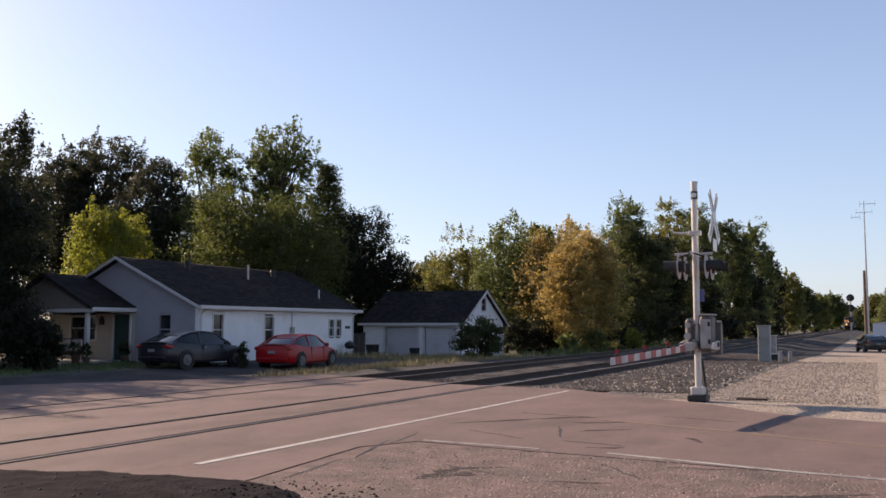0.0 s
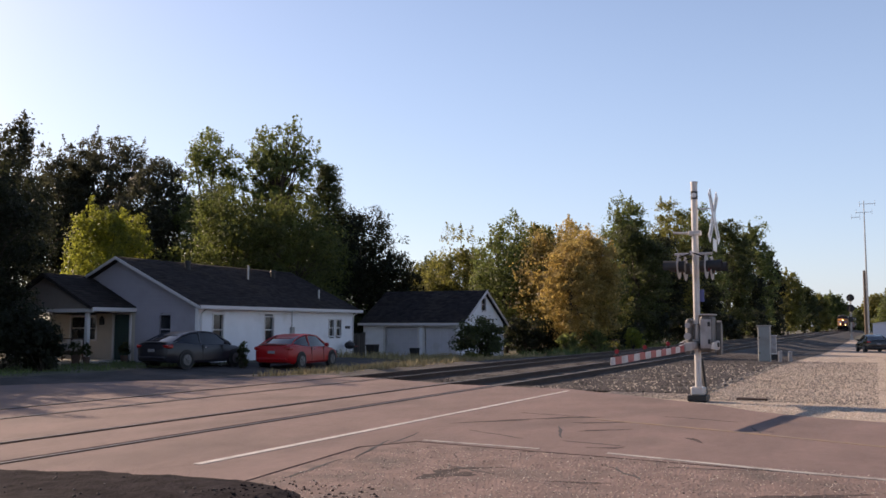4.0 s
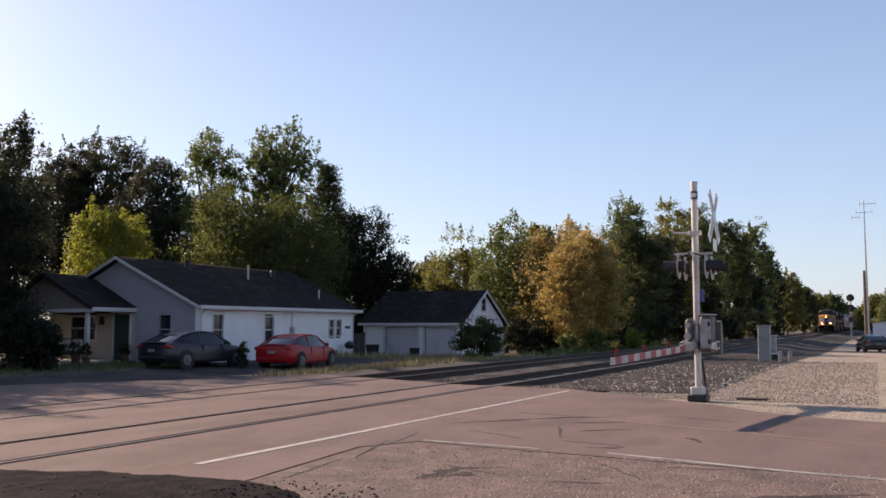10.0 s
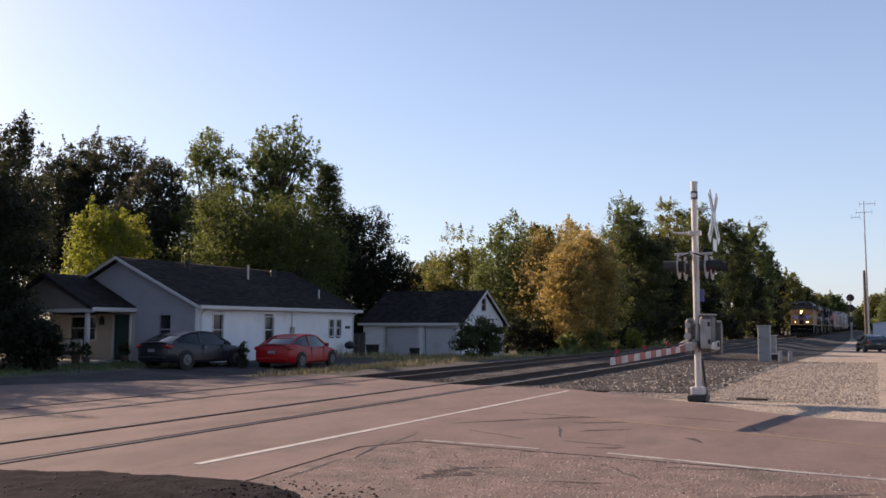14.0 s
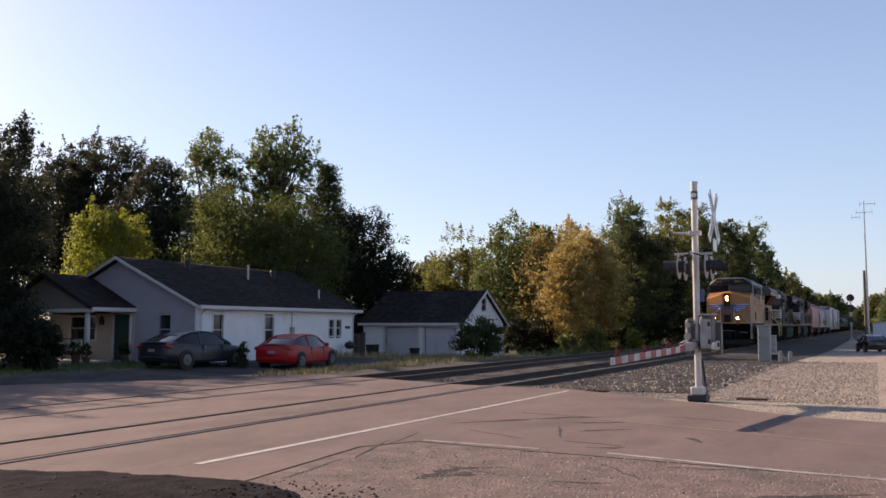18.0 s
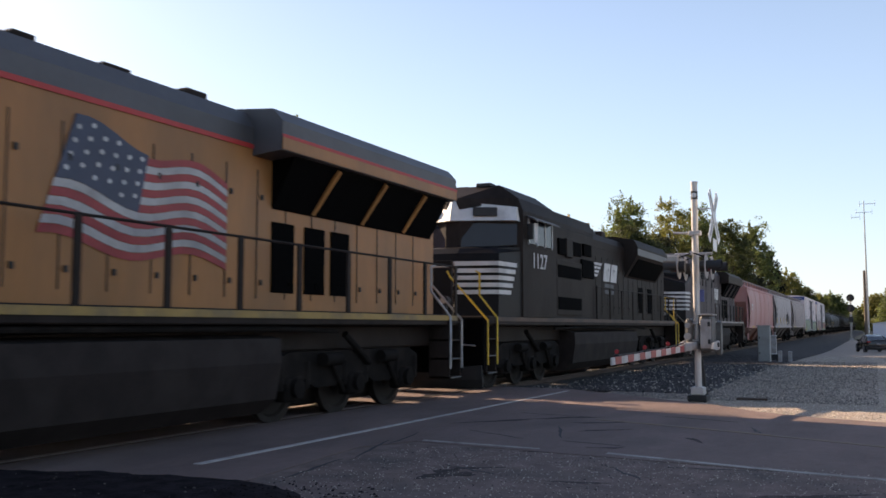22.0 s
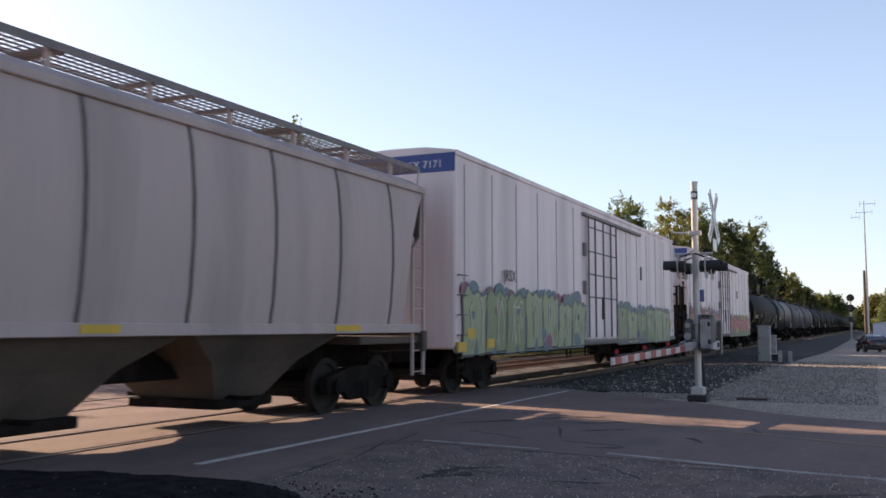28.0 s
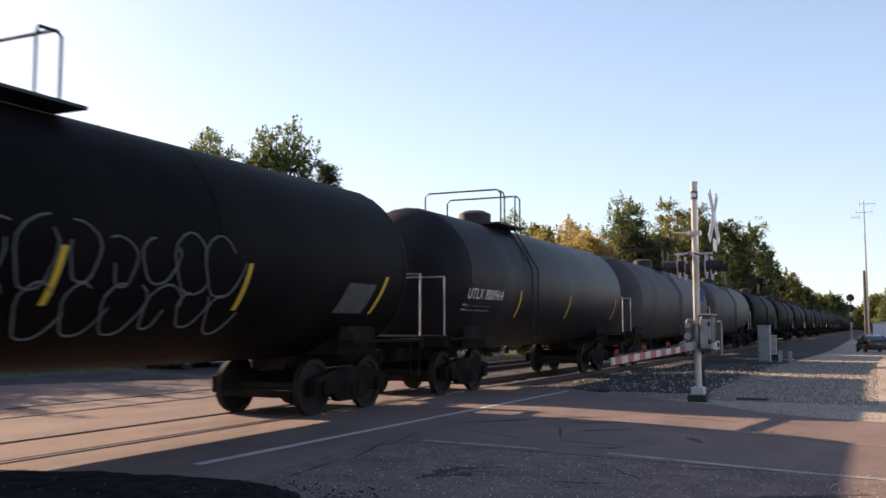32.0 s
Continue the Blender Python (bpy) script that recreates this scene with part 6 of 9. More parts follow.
def locomotive(name, L, make, body, roof, sill, rail, label):
    """A six-axle diesel locomotive; its front is at x = 0."""
    lo = thing("locomotive", (0, 0, 0), label, "locomotive", "locomotives")
    ge = make == "flat"
    part("frame", Shape().box(1.3, L - 1.2, -1.05, 1.05, 1.08, 1.5, 0.03).box(0.9, L - 0.75, -1.5, 1.5, 1.5, 1.72, 0.02), BLACK, lo, "black underframe and deck")
    for sg in SIDES:
        if ge and body is not YELLOW:
            for xa, xb in ((1.32, 2.6), (3.2, 3.5), (3.85, L - 0.85)):
                part("sill_stripe", Shape().box(xa, xb, sg * 1.537 - 0.006, sg * 1.537 + 0.006, 1.67, 1.77), sill, lo, "painted stripe along the deck edge")
        else:
            part("sill_stripe", Shape().box(8.7 if ge else 1.4, L - 0.85, sg * 1.515 - 0.006, sg * 1.515 + 0.006, 1.6, 1.7), sill, lo, "painted stripe along the deck edge")
    part("fuel_tank", section([(1.15, 0.2), (1.42, 0.42), (1.52, 0.95), (1.5, 1.3), (0.9, 1.38)], 7.45, 15.2), TANK_GREY, lo, "dusty dark fuel tank")
    for sg in SIDES:
        part("pipe", Shape().pipe([(5.9, sg * 1.4, 1.42), (8.5, sg * 1.42, 1.44), (15.6, sg * 1.42, 1.44), (17.0, sg * 1.35, 1.4)], 0.04), TRUCK, lo)
        part("air_reservoir", Shape().tube((8.0, sg * 1.0, 1.5), (11.5, sg * 1.0, 1.5), 0.13, n=10), TRUCK, lo, smooth=True)
    loco_truck(lo, 4.35)
    loco_truck(lo, L - 4.55)
    for x, sg in ((0.0, -1), (L, 1)):
        coupler(lo, x, sg)
        px = 0.62 if sg < 0 else L - 0.62
        part("pilot", Shape().box(px - 0.05, px + 0.05, -1.5, 1.5, 0.5, 1.68, 0.02), GRILLE, lo)
        part("end_step", Shape().box(px - 0.28, px + 0.28, -0.45, 0.45, 1.5, 1.56), BLACK, lo)
    part("plow", Shape().loft([[(0.62, -1.45, 0.1), (0.1, 0, 0.1), (0.62, 1.45, 0.1), (0.75, 1.45, 0.14), (0.75, -1.45, 0.14)],
                               [(0.52, -1.5, 0.3), (-0.06, 0, 0.3), (0.52, 1.5, 0.3), (0.72, 1.45, 0.3), (0.72, -1.45, 0.3)],
                               [(0.46, -1.5, 0.62), (-0.1, 0, 0.46), (0.46, 1.5, 0.62), (0.7, 1.45, 0.62), (0.7, -1.45, 0.62)]]), PLOW, lo, "worn steel snow plow")
    for k, yy in enumerate((-0.95, -0.75, -0.55, 0.55, 0.75, 0.95)):
        part("hose", Shape().pipe([(0.5, yy, 1.15), (0.36, yy, 0.95), (0.4, yy * 0.96, 0.68), (0.5, yy * 0.95, 0.62)], 0.024, 6), DARK, lo, smooth=True)
    part("uncoupling_lever", Shape().pipe([(0.5, -1.35, 1.05), (0.42, -0.7, 1.1), (0.35, -0.15, 1.2), (0.35, 0.15, 1.2), (0.42, 0.7, 1.1), (0.5, 1.35, 1.05)], 0.02, 6), GREY_METAL, lo)
    part("anti_climber", Shape().box(0.28, 0.6, -1.1, 1.1, 1.42, 1.62, 0.03), GRILLE, lo)
    steps(lo, 0.72, 1.28, BLACK, rail)
    steps(lo, L - 1.28, L - 0.72, BLACK, rail)
    # nose
    fx = 0.75 if ge else 1.45
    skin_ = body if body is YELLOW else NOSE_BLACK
    if ge:
        # a blunt wedge: two wide facets meet at a narrow flat, the top climbs from the corners to the windshield
        def level(zc, zk, zb, d):
            return [(fx + d, -0.34, zc), (1.27 + d, -1.49 + 0.4 * d, zk), (2.7, -1.52 + 0.4 * d, zb), (2.7, 1.52 - 0.4 * d, zb), (1.27 + d, 1.49 - 0.4 * d, zk), (fx + d, 0.34, zc)]
        rings = [level(1.72, 1.72, 1.72, 0.0), level(3.74, 3.42, 3.84, 0.0), level(3.8, 3.49, 3.91, 0.06)]
        shell = Shape().loft(rings, cap=False)
        c_, k_, b_, b2, k2, c2 = rings[-1]
        m_ = (2.15, 0.0, 4.02)
        shell.add([c_, k_, b_, b2, k2, c2, m_], [(6, 2, 1, 0), (6, 0, 5), (6, 5, 4, 3), (6, 3, 2)]).add(rings[0], [(0, 1, 2, 3, 4, 5)])
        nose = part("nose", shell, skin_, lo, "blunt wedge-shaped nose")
        if body is not YELLOW:
            for sg in SIDES:
                ring = [(1.29, 1.494, 1.73), (2.66, 1.524, 1.73), (2.66, 1.524, 3.82), (1.29, 1.494, 3.41)]
                part("nose_side", Shape().add([(x, sg * (y - 0.01), z) for x, y, z in ring] + [(x, sg * y, z) for x, y, z in ring],
                                              [(0, 1, 2, 3), (7, 6, 5, 4), (0, 4, 5, 1), (1, 5, 6, 2), (2, 6, 7, 3), (3, 7, 4, 0)]), body, nose, "dusty side of the nose")
    else:
        top = 3.36

        def plan(z, dx, w, xb):
            return [(fx + dx, -0.42, z), (fx + 0.32 + dx, -w, z), (xb, -1.5, z), (xb, 1.5, z), (fx + 0.32 + dx, w, z), (fx + dx, 0.42, z)]
        nose = part("nose", Shape().loft([plan(1.72, 0, 1.4, 3.2), plan(2.9, 0.04, 1.4, 3.2), plan(top - 0.14, 0.1, 1.38, 3.2), plan(top, 0.3, 1.25, 3.2), plan(top + 0.1, 1.0, 1.2, 3.2)]), skin_, lo, "blunt front nose")
    # on the yellow engine, black door and lamp column paint in the recess shade
    part("nose_door", Shape().box(fx - 0.03, fx + 0.02, -0.24 if ge else -0.33, 0.24 if ge else 0.33, 1.76, 3.05, 0.01), BLACK if body is YELLOW else NOSE_BLACK, nose, "dark nose door")
    part("door_frame", Shape().box(fx - 0.045, fx, -0.37, -0.33, 1.74, 3.05), DARK, nose)
    part("door_frame", Shape().box(fx - 0.045, fx, 0.33, 0.37, 1.74, 3.05), DARK, nose)
    for sg in SIDES:
        part("ditch_light", Shape().disc((0.02, sg * 0.77, 2.05), (1, 0, 0), 0.075, 0.008, 16), HEADLIGHT if ge and body is YELLOW else GREY_METAL, lo, "round low lamp", smooth=True)
        part("lamp_housing", Shape().tube((0.022, sg * 0.77, 2.05), (0.24, sg * 0.77, 2.05), 0.12, 0.1, 16).box(0.1, 0.2, sg * 0.77 - 0.04, sg * 0.77 + 0.04, 1.6, 1.97).box(0.1, 0.4, sg * 0.77 - 0.06, sg * 0.77 + 0.06, 1.54, 1.6), DARK, lo)
        if sg > 0:
            part("front_rail", Shape().pipe([(0.62, 0.95, 1.7), (0.62, 0.95, 2.75), (0.62, 1.35, 2.75), (0.62, 1.35, 1.7)], 0.022), rail, lo, smooth=True)
    if ge:
        lamp = part("headlight_case", Shape().box(fx - 0.02, fx + 0.3, -0.2, 0.2, 3.06, 3.81, 0.02), BLACK if body is YELLOW else NOSE_BLACK, lo, "dark headlight column")
        for z in (3.36, 3.55):
            part("headlight", Shape().disc((fx - 0.022, 0, z), (1, 0, 0), 0.065, 0.008, 16), HEADLIGHT if body is YELLOW else GREY_METAL, lamp, "twin nose headlight")
    # cab
    c0 = 2.62 if ge else 2.0
    c1 = 5.05 if ge else 5.75
    shoulder, crown = (4.52, 5.0) if ge else (4.36, 5.04)
    if ge:
        cab = part("cab", Shape().box(c0 + 0.02, c1, -1.53, 1.53, 1.5, 3.74, 0.02), body, lo, "wide cab")
        v, faces = [], []
        for sg in SIDES:
            k = len(v)
            v += [(2.1, 0, 3.6), (c0, sg * 1.5, 3.6), (c0, sg * 1.49, 4.47), (2.1, 0, 4.47), (2.78, sg * 1.38, 4.74), (2.52, sg * 0.9, 4.93), (2.34, 0, 4.92)]
            for x in (3.12, c1):
                v += [(x, sg * 1.532, 3.6), (x, sg * 1.532, 4.5), (x, sg * 1.4, 4.79), (x, sg * 0.9, crown), (x, 0, crown + 0.02)]
            f = [(0, 1, 2, 3), (3, 2, 5, 6), (2, 4, 5), (1, 7, 8, 2), (2, 8, 9, 4), (4, 9, 10, 5), (5, 10, 11, 6), (7, 12, 13, 8), (8, 13, 14, 9), (9, 14, 15, 10), (10, 15, 16, 11)]
            faces += [tuple(k + i for i in (q if sg > 0 else q[::-1])) for q in f]
        back = [12, 13, 14, 15, 33, 32, 31, 30, 29]
        part("cab_roof", Shape().add(v, faces + [tuple(back)]), roof, cab, "darker upper cab and roof")
    else:
        front = [(0.18, 1.72), (0.18, 3.3), (0.18, 4.05), (0.16, 4.5), (0.12, 4.64)]
        mid = [(1.53, 1.72), (1.53, 3.46), (1.53, shoulder), (1.4, 4.68), (0.9, crown)]
        xs_ = (c0 + 0.25, c0 + 1.1, c1)
        rings = [[(x, a, b) for a, b in sec] + [(x, -a, b) for a, b in sec[::-1]] for x, sec in zip(xs_, (front, mid, mid))]
        cab = part("cab", Shape().loft(rings), body, lo, "wide cab")
        upper = [[(x - (0.012 if i == 0 else 0), a + 0.01, b + 0.01) for a, b in sec[1:]] + [(x - (0.012 if i == 0 else 0), -a - 0.01, b + 0.01) for a, b in sec[1:][::-1]] for i, (x, sec) in enumerate(zip(xs_, (front, mid, mid)))]
        part("cab_roof", Shape().loft(upper), roof, cab, "darker upper cab and roof")
    for sg in SIDES:
        if ge:
            def facet(u, z):
                return (2.1 + 0.52 * u, sg * 1.49 * u, z)
            part("windshield_surround", slab_on([facet(0, 3.98), facet(1, 3.86), facet(1, 4.46), facet(0, 4.46)], 0.012), BLACK if body is YELLOW else NOSE_BLACK, cab, "black surround of the windshield")
            part("windshield", slab_on([facet(0.05, 4.06), facet(0.94, 3.97), facet(0.92, 4.4), facet(0.05, 4.41)], 0.026), CAB_GLASS, cab, "tinted windshield")
            part("centre_post", slab_on([facet(0, 4.0), facet(0.035, 4.0), facet(0.035, 4.46), facet(0, 4.46)], 0.034), ENGINE_GREY if body is YELLOW else BROW, cab)
            part("brow_plate", slab_on([(2.1, 0, 4.48), (c0, sg * 1.47, 4.48), (2.52, sg * 0.9, 4.91), (2.34, 0, 4.9)], 0.014), BLACK if body is YELLOW else BROW, cab, "brow over the windshield")
            part("number_board", Shape().box(2.24, 2.55, min(sg * 0.3, sg * 0.95), max(sg * 0.3, sg * 0.95), 4.58, 4.82, 0.02), DARK if body is YELLOW else BROW, cab, "number board on the brow")
            part("wiper", Shape().tube(facet(0.3, 4.05), facet(0.5, 4.3), 0.012, n=5), DARK, cab)
        else:
            part("windshield", Shape().add([(c0 + 0.25, sg * 0.22, 3.42), (c0 + 0.96, sg * 1.42, 3.5), (c0 + 0.98, sg * 1.42, 4.02), (c0 + 0.27, sg * 0.22, 4.04), (c0 + 0.4, sg * 0.22, 3.42), (c0 + 1.12, sg * 1.38, 3.5), (c0 + 1.12, sg * 1.38, 4.0), (c0 + 0.42, sg * 0.22, 4.02)],
                                            [(0, 1, 2, 3), (7, 6, 5, 4), (0, 4, 5, 1), (1, 5, 6, 2), (2, 6, 7, 3), (3, 7, 4, 0)]), CAB_GLASS, cab, "tinted windshield")
            part("brow", Shape().add([(c0 + 0.06, sg * 0.0, 4.08), (c0 + 0.84, sg * 1.46, 4.1), (c0 + 0.98, sg * 1.42, 4.44), (c0 + 0.2, sg * 0.0, 4.6), (c0 + 0.5, sg * 0.0, 4.06), (c0 + 1.3, sg * 1.48, 4.08), (c0 + 1.3, sg * 1.42, 4.5), (c0 + 0.7, sg * 0.0, 4.7)],
                                      [(0, 1, 2, 3), (7, 6, 5, 4), (0, 4, 5, 1), (1, 5, 6, 2), (2, 6, 7, 3), (3, 7, 4, 0)]), STRIPE_WHITE, cab, "pale brow above the windshield")
            nb = part("number_board", Shape().box(-0.3, 0.3, -0.05, 0.05, 4.2, 4.42, 0.01), DARK, cab, "dark number board")
            nb.matrix_basis = pose(c0 + 0.5, sg * 0.76, 0, 0, 0, 62 * sg)
        w0, w1 = (3.42, 4.87) if ge else (c0 + 1.45, c0 + 3.3)
        wz = 0.22 if ge else 0.06
        y = sg * 1.535
        if ge:
            part("window_surround", Shape().box(w0 - 0.16, w1 + 0.06, y - 0.014, y + 0.014, 3.66, 4.44, 0.006), DARK, cab)
        win = part("side_window", Shape().box(w0, w1, y - 0.022, y + 0.022, 3.52 + wz, 4.12 + wz), CAB_GLASS, cab, "dark sliding cab window")
        for i, x in enumerate((w0, w0 + (w1 - w0) * 0.36, w0 + (w1 - w0) * 0.68, w1)):
            part("window_post", Shape().box(x - 0.03, x + 0.03, y - 0.04, y + 0.04, 3.48 + wz, 4.16 + wz, 0.006), ENGINE_GREY if body is YELLOW else GREY_METAL, win)
        part("open_sash", Shape().box(w0 + 0.42, w0 + (1.3 if ge else 0.68), y - 0.032, y + 0.032, 3.56 + wz, 4.08 + wz, 0.006), PANE_PALE if ge else STRIPE_WHITE, win, "pale sash pane")
        part("awning", Shape().add([(w0 - 0.1, sg * 1.5, 4.24 + wz), (w1 + 0.1, sg * 1.5, 4.24 + wz), (w1 + 0.1, sg * 1.76, 4.12 + wz), (w0 - 0.1, sg * 1.76, 4.12 + wz), (w0 - 0.1, sg * 1.5, 4.21 + wz), (w1 + 0.1, sg * 1.5, 4.21 + wz), (w1 + 0.1, sg * 1.76, 4.09 + wz), (w0 - 0.1, sg * 1.76, 4.09 + wz)],
                                   [(0, 1, 2, 3), (7, 6, 5, 4), (0, 4, 5, 1), (1, 5, 6, 2), (2, 6, 7, 3), (3, 7, 4, 0)]), roof if body is YELLOW else ENGINE_GREY, cab)
        part("mirror", Shape().box(w0 - 0.12, w0 - 0.08, min(sg * 1.56, sg * 1.72), max(sg * 1.56, sg * 1.72), 3.6 + wz, 4.0 + wz, 0.008), DARK, cab)
        if ge:
            part("vent_panel", Shape().box(3.7, 4.24, y - 0.012, y + 0.012, 1.96, 2.54, 0.006), GRILLE, cab, "dark louvred panel")
    # electrical cabinet behind the cab
    e1 = 9.75
    part("cabinet_hood", section([(1.5, 1.5), (1.5, 3.6), (1.5, 4.5), (1.4, 4.7), (0.9, 4.8)], c1, e1) if ge else section([(1.45, 1.72), (1.45, 3.4), (1.43, 4.4), (1.32, 4.69), (0.9, 4.83)], c1, e1), body, lo, "full-width equipment hood")
    part("cabinet_roof", section([(1.512, 3.82), (1.512, 4.505), (1.41, 4.715), (0.9, 4.815)], c1 + 0.02, e1 - 0.02) if ge else section([(1.442, 4.28), (1.33, 4.705), (0.9, 4.845)], c1 + 0.02, e1 - 0.02), roof, lo)
    for sg in SIDES:
        y = sg * (1.51 if ge else 1.46)
        if ge:
            for xa, xb in ((5.15, 5.77), (5.98, 6.4), (6.96, 7.67), (8.83, 9.6)):
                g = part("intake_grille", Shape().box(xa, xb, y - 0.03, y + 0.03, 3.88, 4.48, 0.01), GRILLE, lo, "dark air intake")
                for i in range(4):
                    part("slat", Shape().box(xa + 0.04, xb - 0.04, y - 0.045 + 0.015 * (sg + 1), y + 0.015 + 0.015 * (sg + 1), 3.96 + i * 0.13, 3.975 + i * 0.13), DARK, g)
                part("drain_flap", Shape().box(xa - 0.08, xa + 0.06, y - 0.035, y + 0.035, 3.53, 4.46, 0.01), DARK, lo)
            part("grab_line", Shape().box(2.95, 8.6, y - 0.008, y + 0.008, 2.76, 2.775), DARK, lo)
            part("lower_line", Shape().box(5.1, 8.6, y - 0.008, y + 0.008, 2.1, 2.115), DARK, lo)
            for xa, za in ((5.08, 1.6), (6.9, 2.2), (8.62, 1.6)):
                part("panel_seam", Shape().box(xa, xa + 0.02, y - 0.006, y + 0.006, za, 3.78), DARK, lo)
        else:
            for xa, xb, za, zb in ((6.0, 8.2, 2.85, 3.2), (6.0, 8.2, 1.95, 2.3), (8.3, 9.6, 2.95, 3.5), (6.1, 6.7, 3.5, 3.95), (7.4, 8.2, 3.55, 3.95), (8.5, 9.3, 3.62, 3.98)):
                part("intake_grille", Shape().box(xa, xb, y - 0.05, y + 0.05, za, zb, 0.008), GRILLE, lo, "dark air intake")
            part("raised_panel", Shape().box(5.9, 8.35, y - 0.03, y + 0.012, 1.8, 3.35, 0.01).box(6.75, 7.35, y - 0.06, y + 0.04, 3.45, 4.0, 0.02), body, lo)
    # long hood
    hw = 1.0
    hz = 0.0 if ge else 0.1
    h1 = L - 0.95
    part("long_hood", section([(hw, 1.72), (hw, 4.46 - hz), (0.86, 4.7 - hz), (0.5, 4.78 - hz)], e1, h1), body, lo, "narrow engine hood")
    part("hood_roof", section([(hw + 0.012, 4.22 - hz), (hw + 0.012, 4.47 - hz), (0.87, 4.715 - hz), (0.5, 4.795 - hz)], e1 + 0.02, h1 - 0.4), roof, lo)
    for sg in SIDES:
        y = sg * (hw + 0.006)
        x = e1 + 0.3
        while x < h1 - 0.3:
            part("door_seam", Shape().box(x - 0.008, x + 0.008, y - 0.006, y + 0.006, 1.9, 3.85), DARK, lo)
            for zl in (2.1, 3.4):
                part("latch", Shape().box(x + 0.08, x + 0.13, y - 0.02, y + 0.02, zl, zl + 0.08), DARK, lo)
            x += 0.74
        if ge:
            for xa in (15.6, 16.5, 17.3):
                part("filter_grille", Shape().box(xa, xa + 0.6, y - 0.02, y + 0.02, 2.0, 3.1, 0.01), GRILLE, lo, "dark filter opening")
        else:
            for xa in (17.6, 19.2):
                part("filter_grille", Shape().box(xa, xa + 0.7, y - 0.02, y + 0.02, 2.0, 3.0, 0.01), GRILLE, lo, "dark filter opening")
    r0, r1 = (15.1, 21.35) if ge else (15.4, 20.75)
    if ge:
        part("radiator", section([(1.0, 4.05), (1.52, 4.1), (1.54, 4.54), (1.36, 4.74), (0.6, 4.8)], r0, r1), roof if body is YELLOW else BLACK, lo, "overhanging radiator roof")
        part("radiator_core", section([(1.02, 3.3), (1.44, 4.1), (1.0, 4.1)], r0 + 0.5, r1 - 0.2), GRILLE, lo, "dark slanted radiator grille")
        if body is YELLOW:
            for sg in SIDES:
                part("fascia", Shape().box(r0, r1, sg * 1.548 - 0.004, sg * 1.548 + 0.004, 4.11, 4.29), YELLOW, lo)
                part("roof_line", Shape().box(r0, r1, sg * 1.553 - 0.004, sg * 1.553 + 0.004, 4.29, 4.34), STRIPE_RED, lo)
        for sg in SIDES:
            for x in (r0 + 1.6, r0 + 3.2, r0 + 4.8):
                part("brace", Shape().tube((x, sg * 1.03, 3.32), (x + 0.15, sg * 1.47, 4.04), 0.05, n=5), body, lo)
    else:
        part("radiator", section([(1.0, 3.3), (1.42, 3.95), (1.5, 4.1), (1.52, 4.42), (1.38, 4.7), (0.6, 4.84)], r0, r1), BLACK, lo, "flared radiator housing")
        for sg in SIDES:
            part("radiator_grille", Shape().add([(r0 + 0.4, sg * 1.06, 3.36), (r1 - 0.3, sg * 1.06, 3.36), (r1 - 0.3, sg * 1.47, 3.99), (r0 + 0.4, sg * 1.47, 3.99), (r0 + 0.4, sg * 1.0, 3.4), (r1 - 0.3, sg * 1.0, 3.4), (r1 - 0.3, sg * 1.4, 4.0), (r0 + 0.4, sg * 1.4, 4.0)],
                                                [(0, 1, 2, 3), (7, 6, 5, 4), (0, 4, 5, 1), (1, 5, 6, 2), (2, 6, 7, 3), (3, 7, 4, 0)]), GRILLE, lo, "dark radiator grille")
            part("roof_edge", Shape().box(r0, r1, sg * 1.52 - 0.005, sg * 1.52 + 0.005, 4.12, 4.36), ENGINE_GREY, lo)
    if body is YELLOW:
        for sg in SIDES:
            part("roof_line", Shape().box(e1, r0, sg * (hw + 0.016) - 0.004, sg * (hw + 0.016) + 0.004, 4.15, 4.22), STRIPE_RED, lo, "thin red line under the roof")
            part("roof_line", Shape().box(c1, e1, sg * 1.515 - 0.004, sg * 1.515 + 0.004, 3.72, 3.78), STRIPE_RED, lo)
            part("roof_line", Shape().box(c0 + 0.1, c1, sg * 1.536 - 0.006, sg * 1.536 + 0.006, 3.58, 3.62), STRIPE_RED, lo)
    for x, w, h in ((11.2, 0.35, 0.12), (12.6, 0.5, 0.1), (14.2, 0.45, 0.14)):
        part("roof_hatch", Shape().box(x, x + w, -0.5, 0.5, 4.72, 4.76 + h + 0.05, 0.02), BLACK, lo)
    part("exhaust", Shape().box(13.2, 13.9, -0.35, 0.35, 4.74, 4.92, 0.03), DARK, lo)
    horn = part("horn", Shape().tube((e1 + 0.4, -0.2, 4.74), (e1 + 0.4, -0.2, 4.95), 0.03), DARK, lo, "air horn cluster")
    for k in range(3):
        part("trumpet", Shape().tube((e1 + 0.2, -0.35 + k * 0.15, 4.97), (e1 + 0.65, -0.35 + k * 0.15, 4.97), 0.03, 0.08, 8), DARK, horn)
    for x, y in ((c0 + 1.0, -0.5), (c0 + 1.4, 0.3), (c0 + 1.9, -0.2)):
        part("roof_antenna", Shape().box(x, x + 0.35, y - 0.2, y + 0.2, crown - 0.02, crown + 0.08, 0.02), DARK, lo)
    handrail(lo, 9.9, L - 0.9, BLACK, 8)
    for sg in SIDES:
        part("rear_rail", Shape().pipe([(L - 0.62, sg * 0.4, 1.7), (L - 0.62, sg * 0.4, 2.75), (L - 0.62, sg * 1.35, 2.75), (L - 0.62, sg * 1.35, 1.7)], 0.022), rail, lo)
    part("rear_light", Shape().box(h1, h1 + 0.04, -0.12, 0.12, 3.6, 3.95, 0.01), GREY_METAL, lo)
    return lo


CONSIST = []
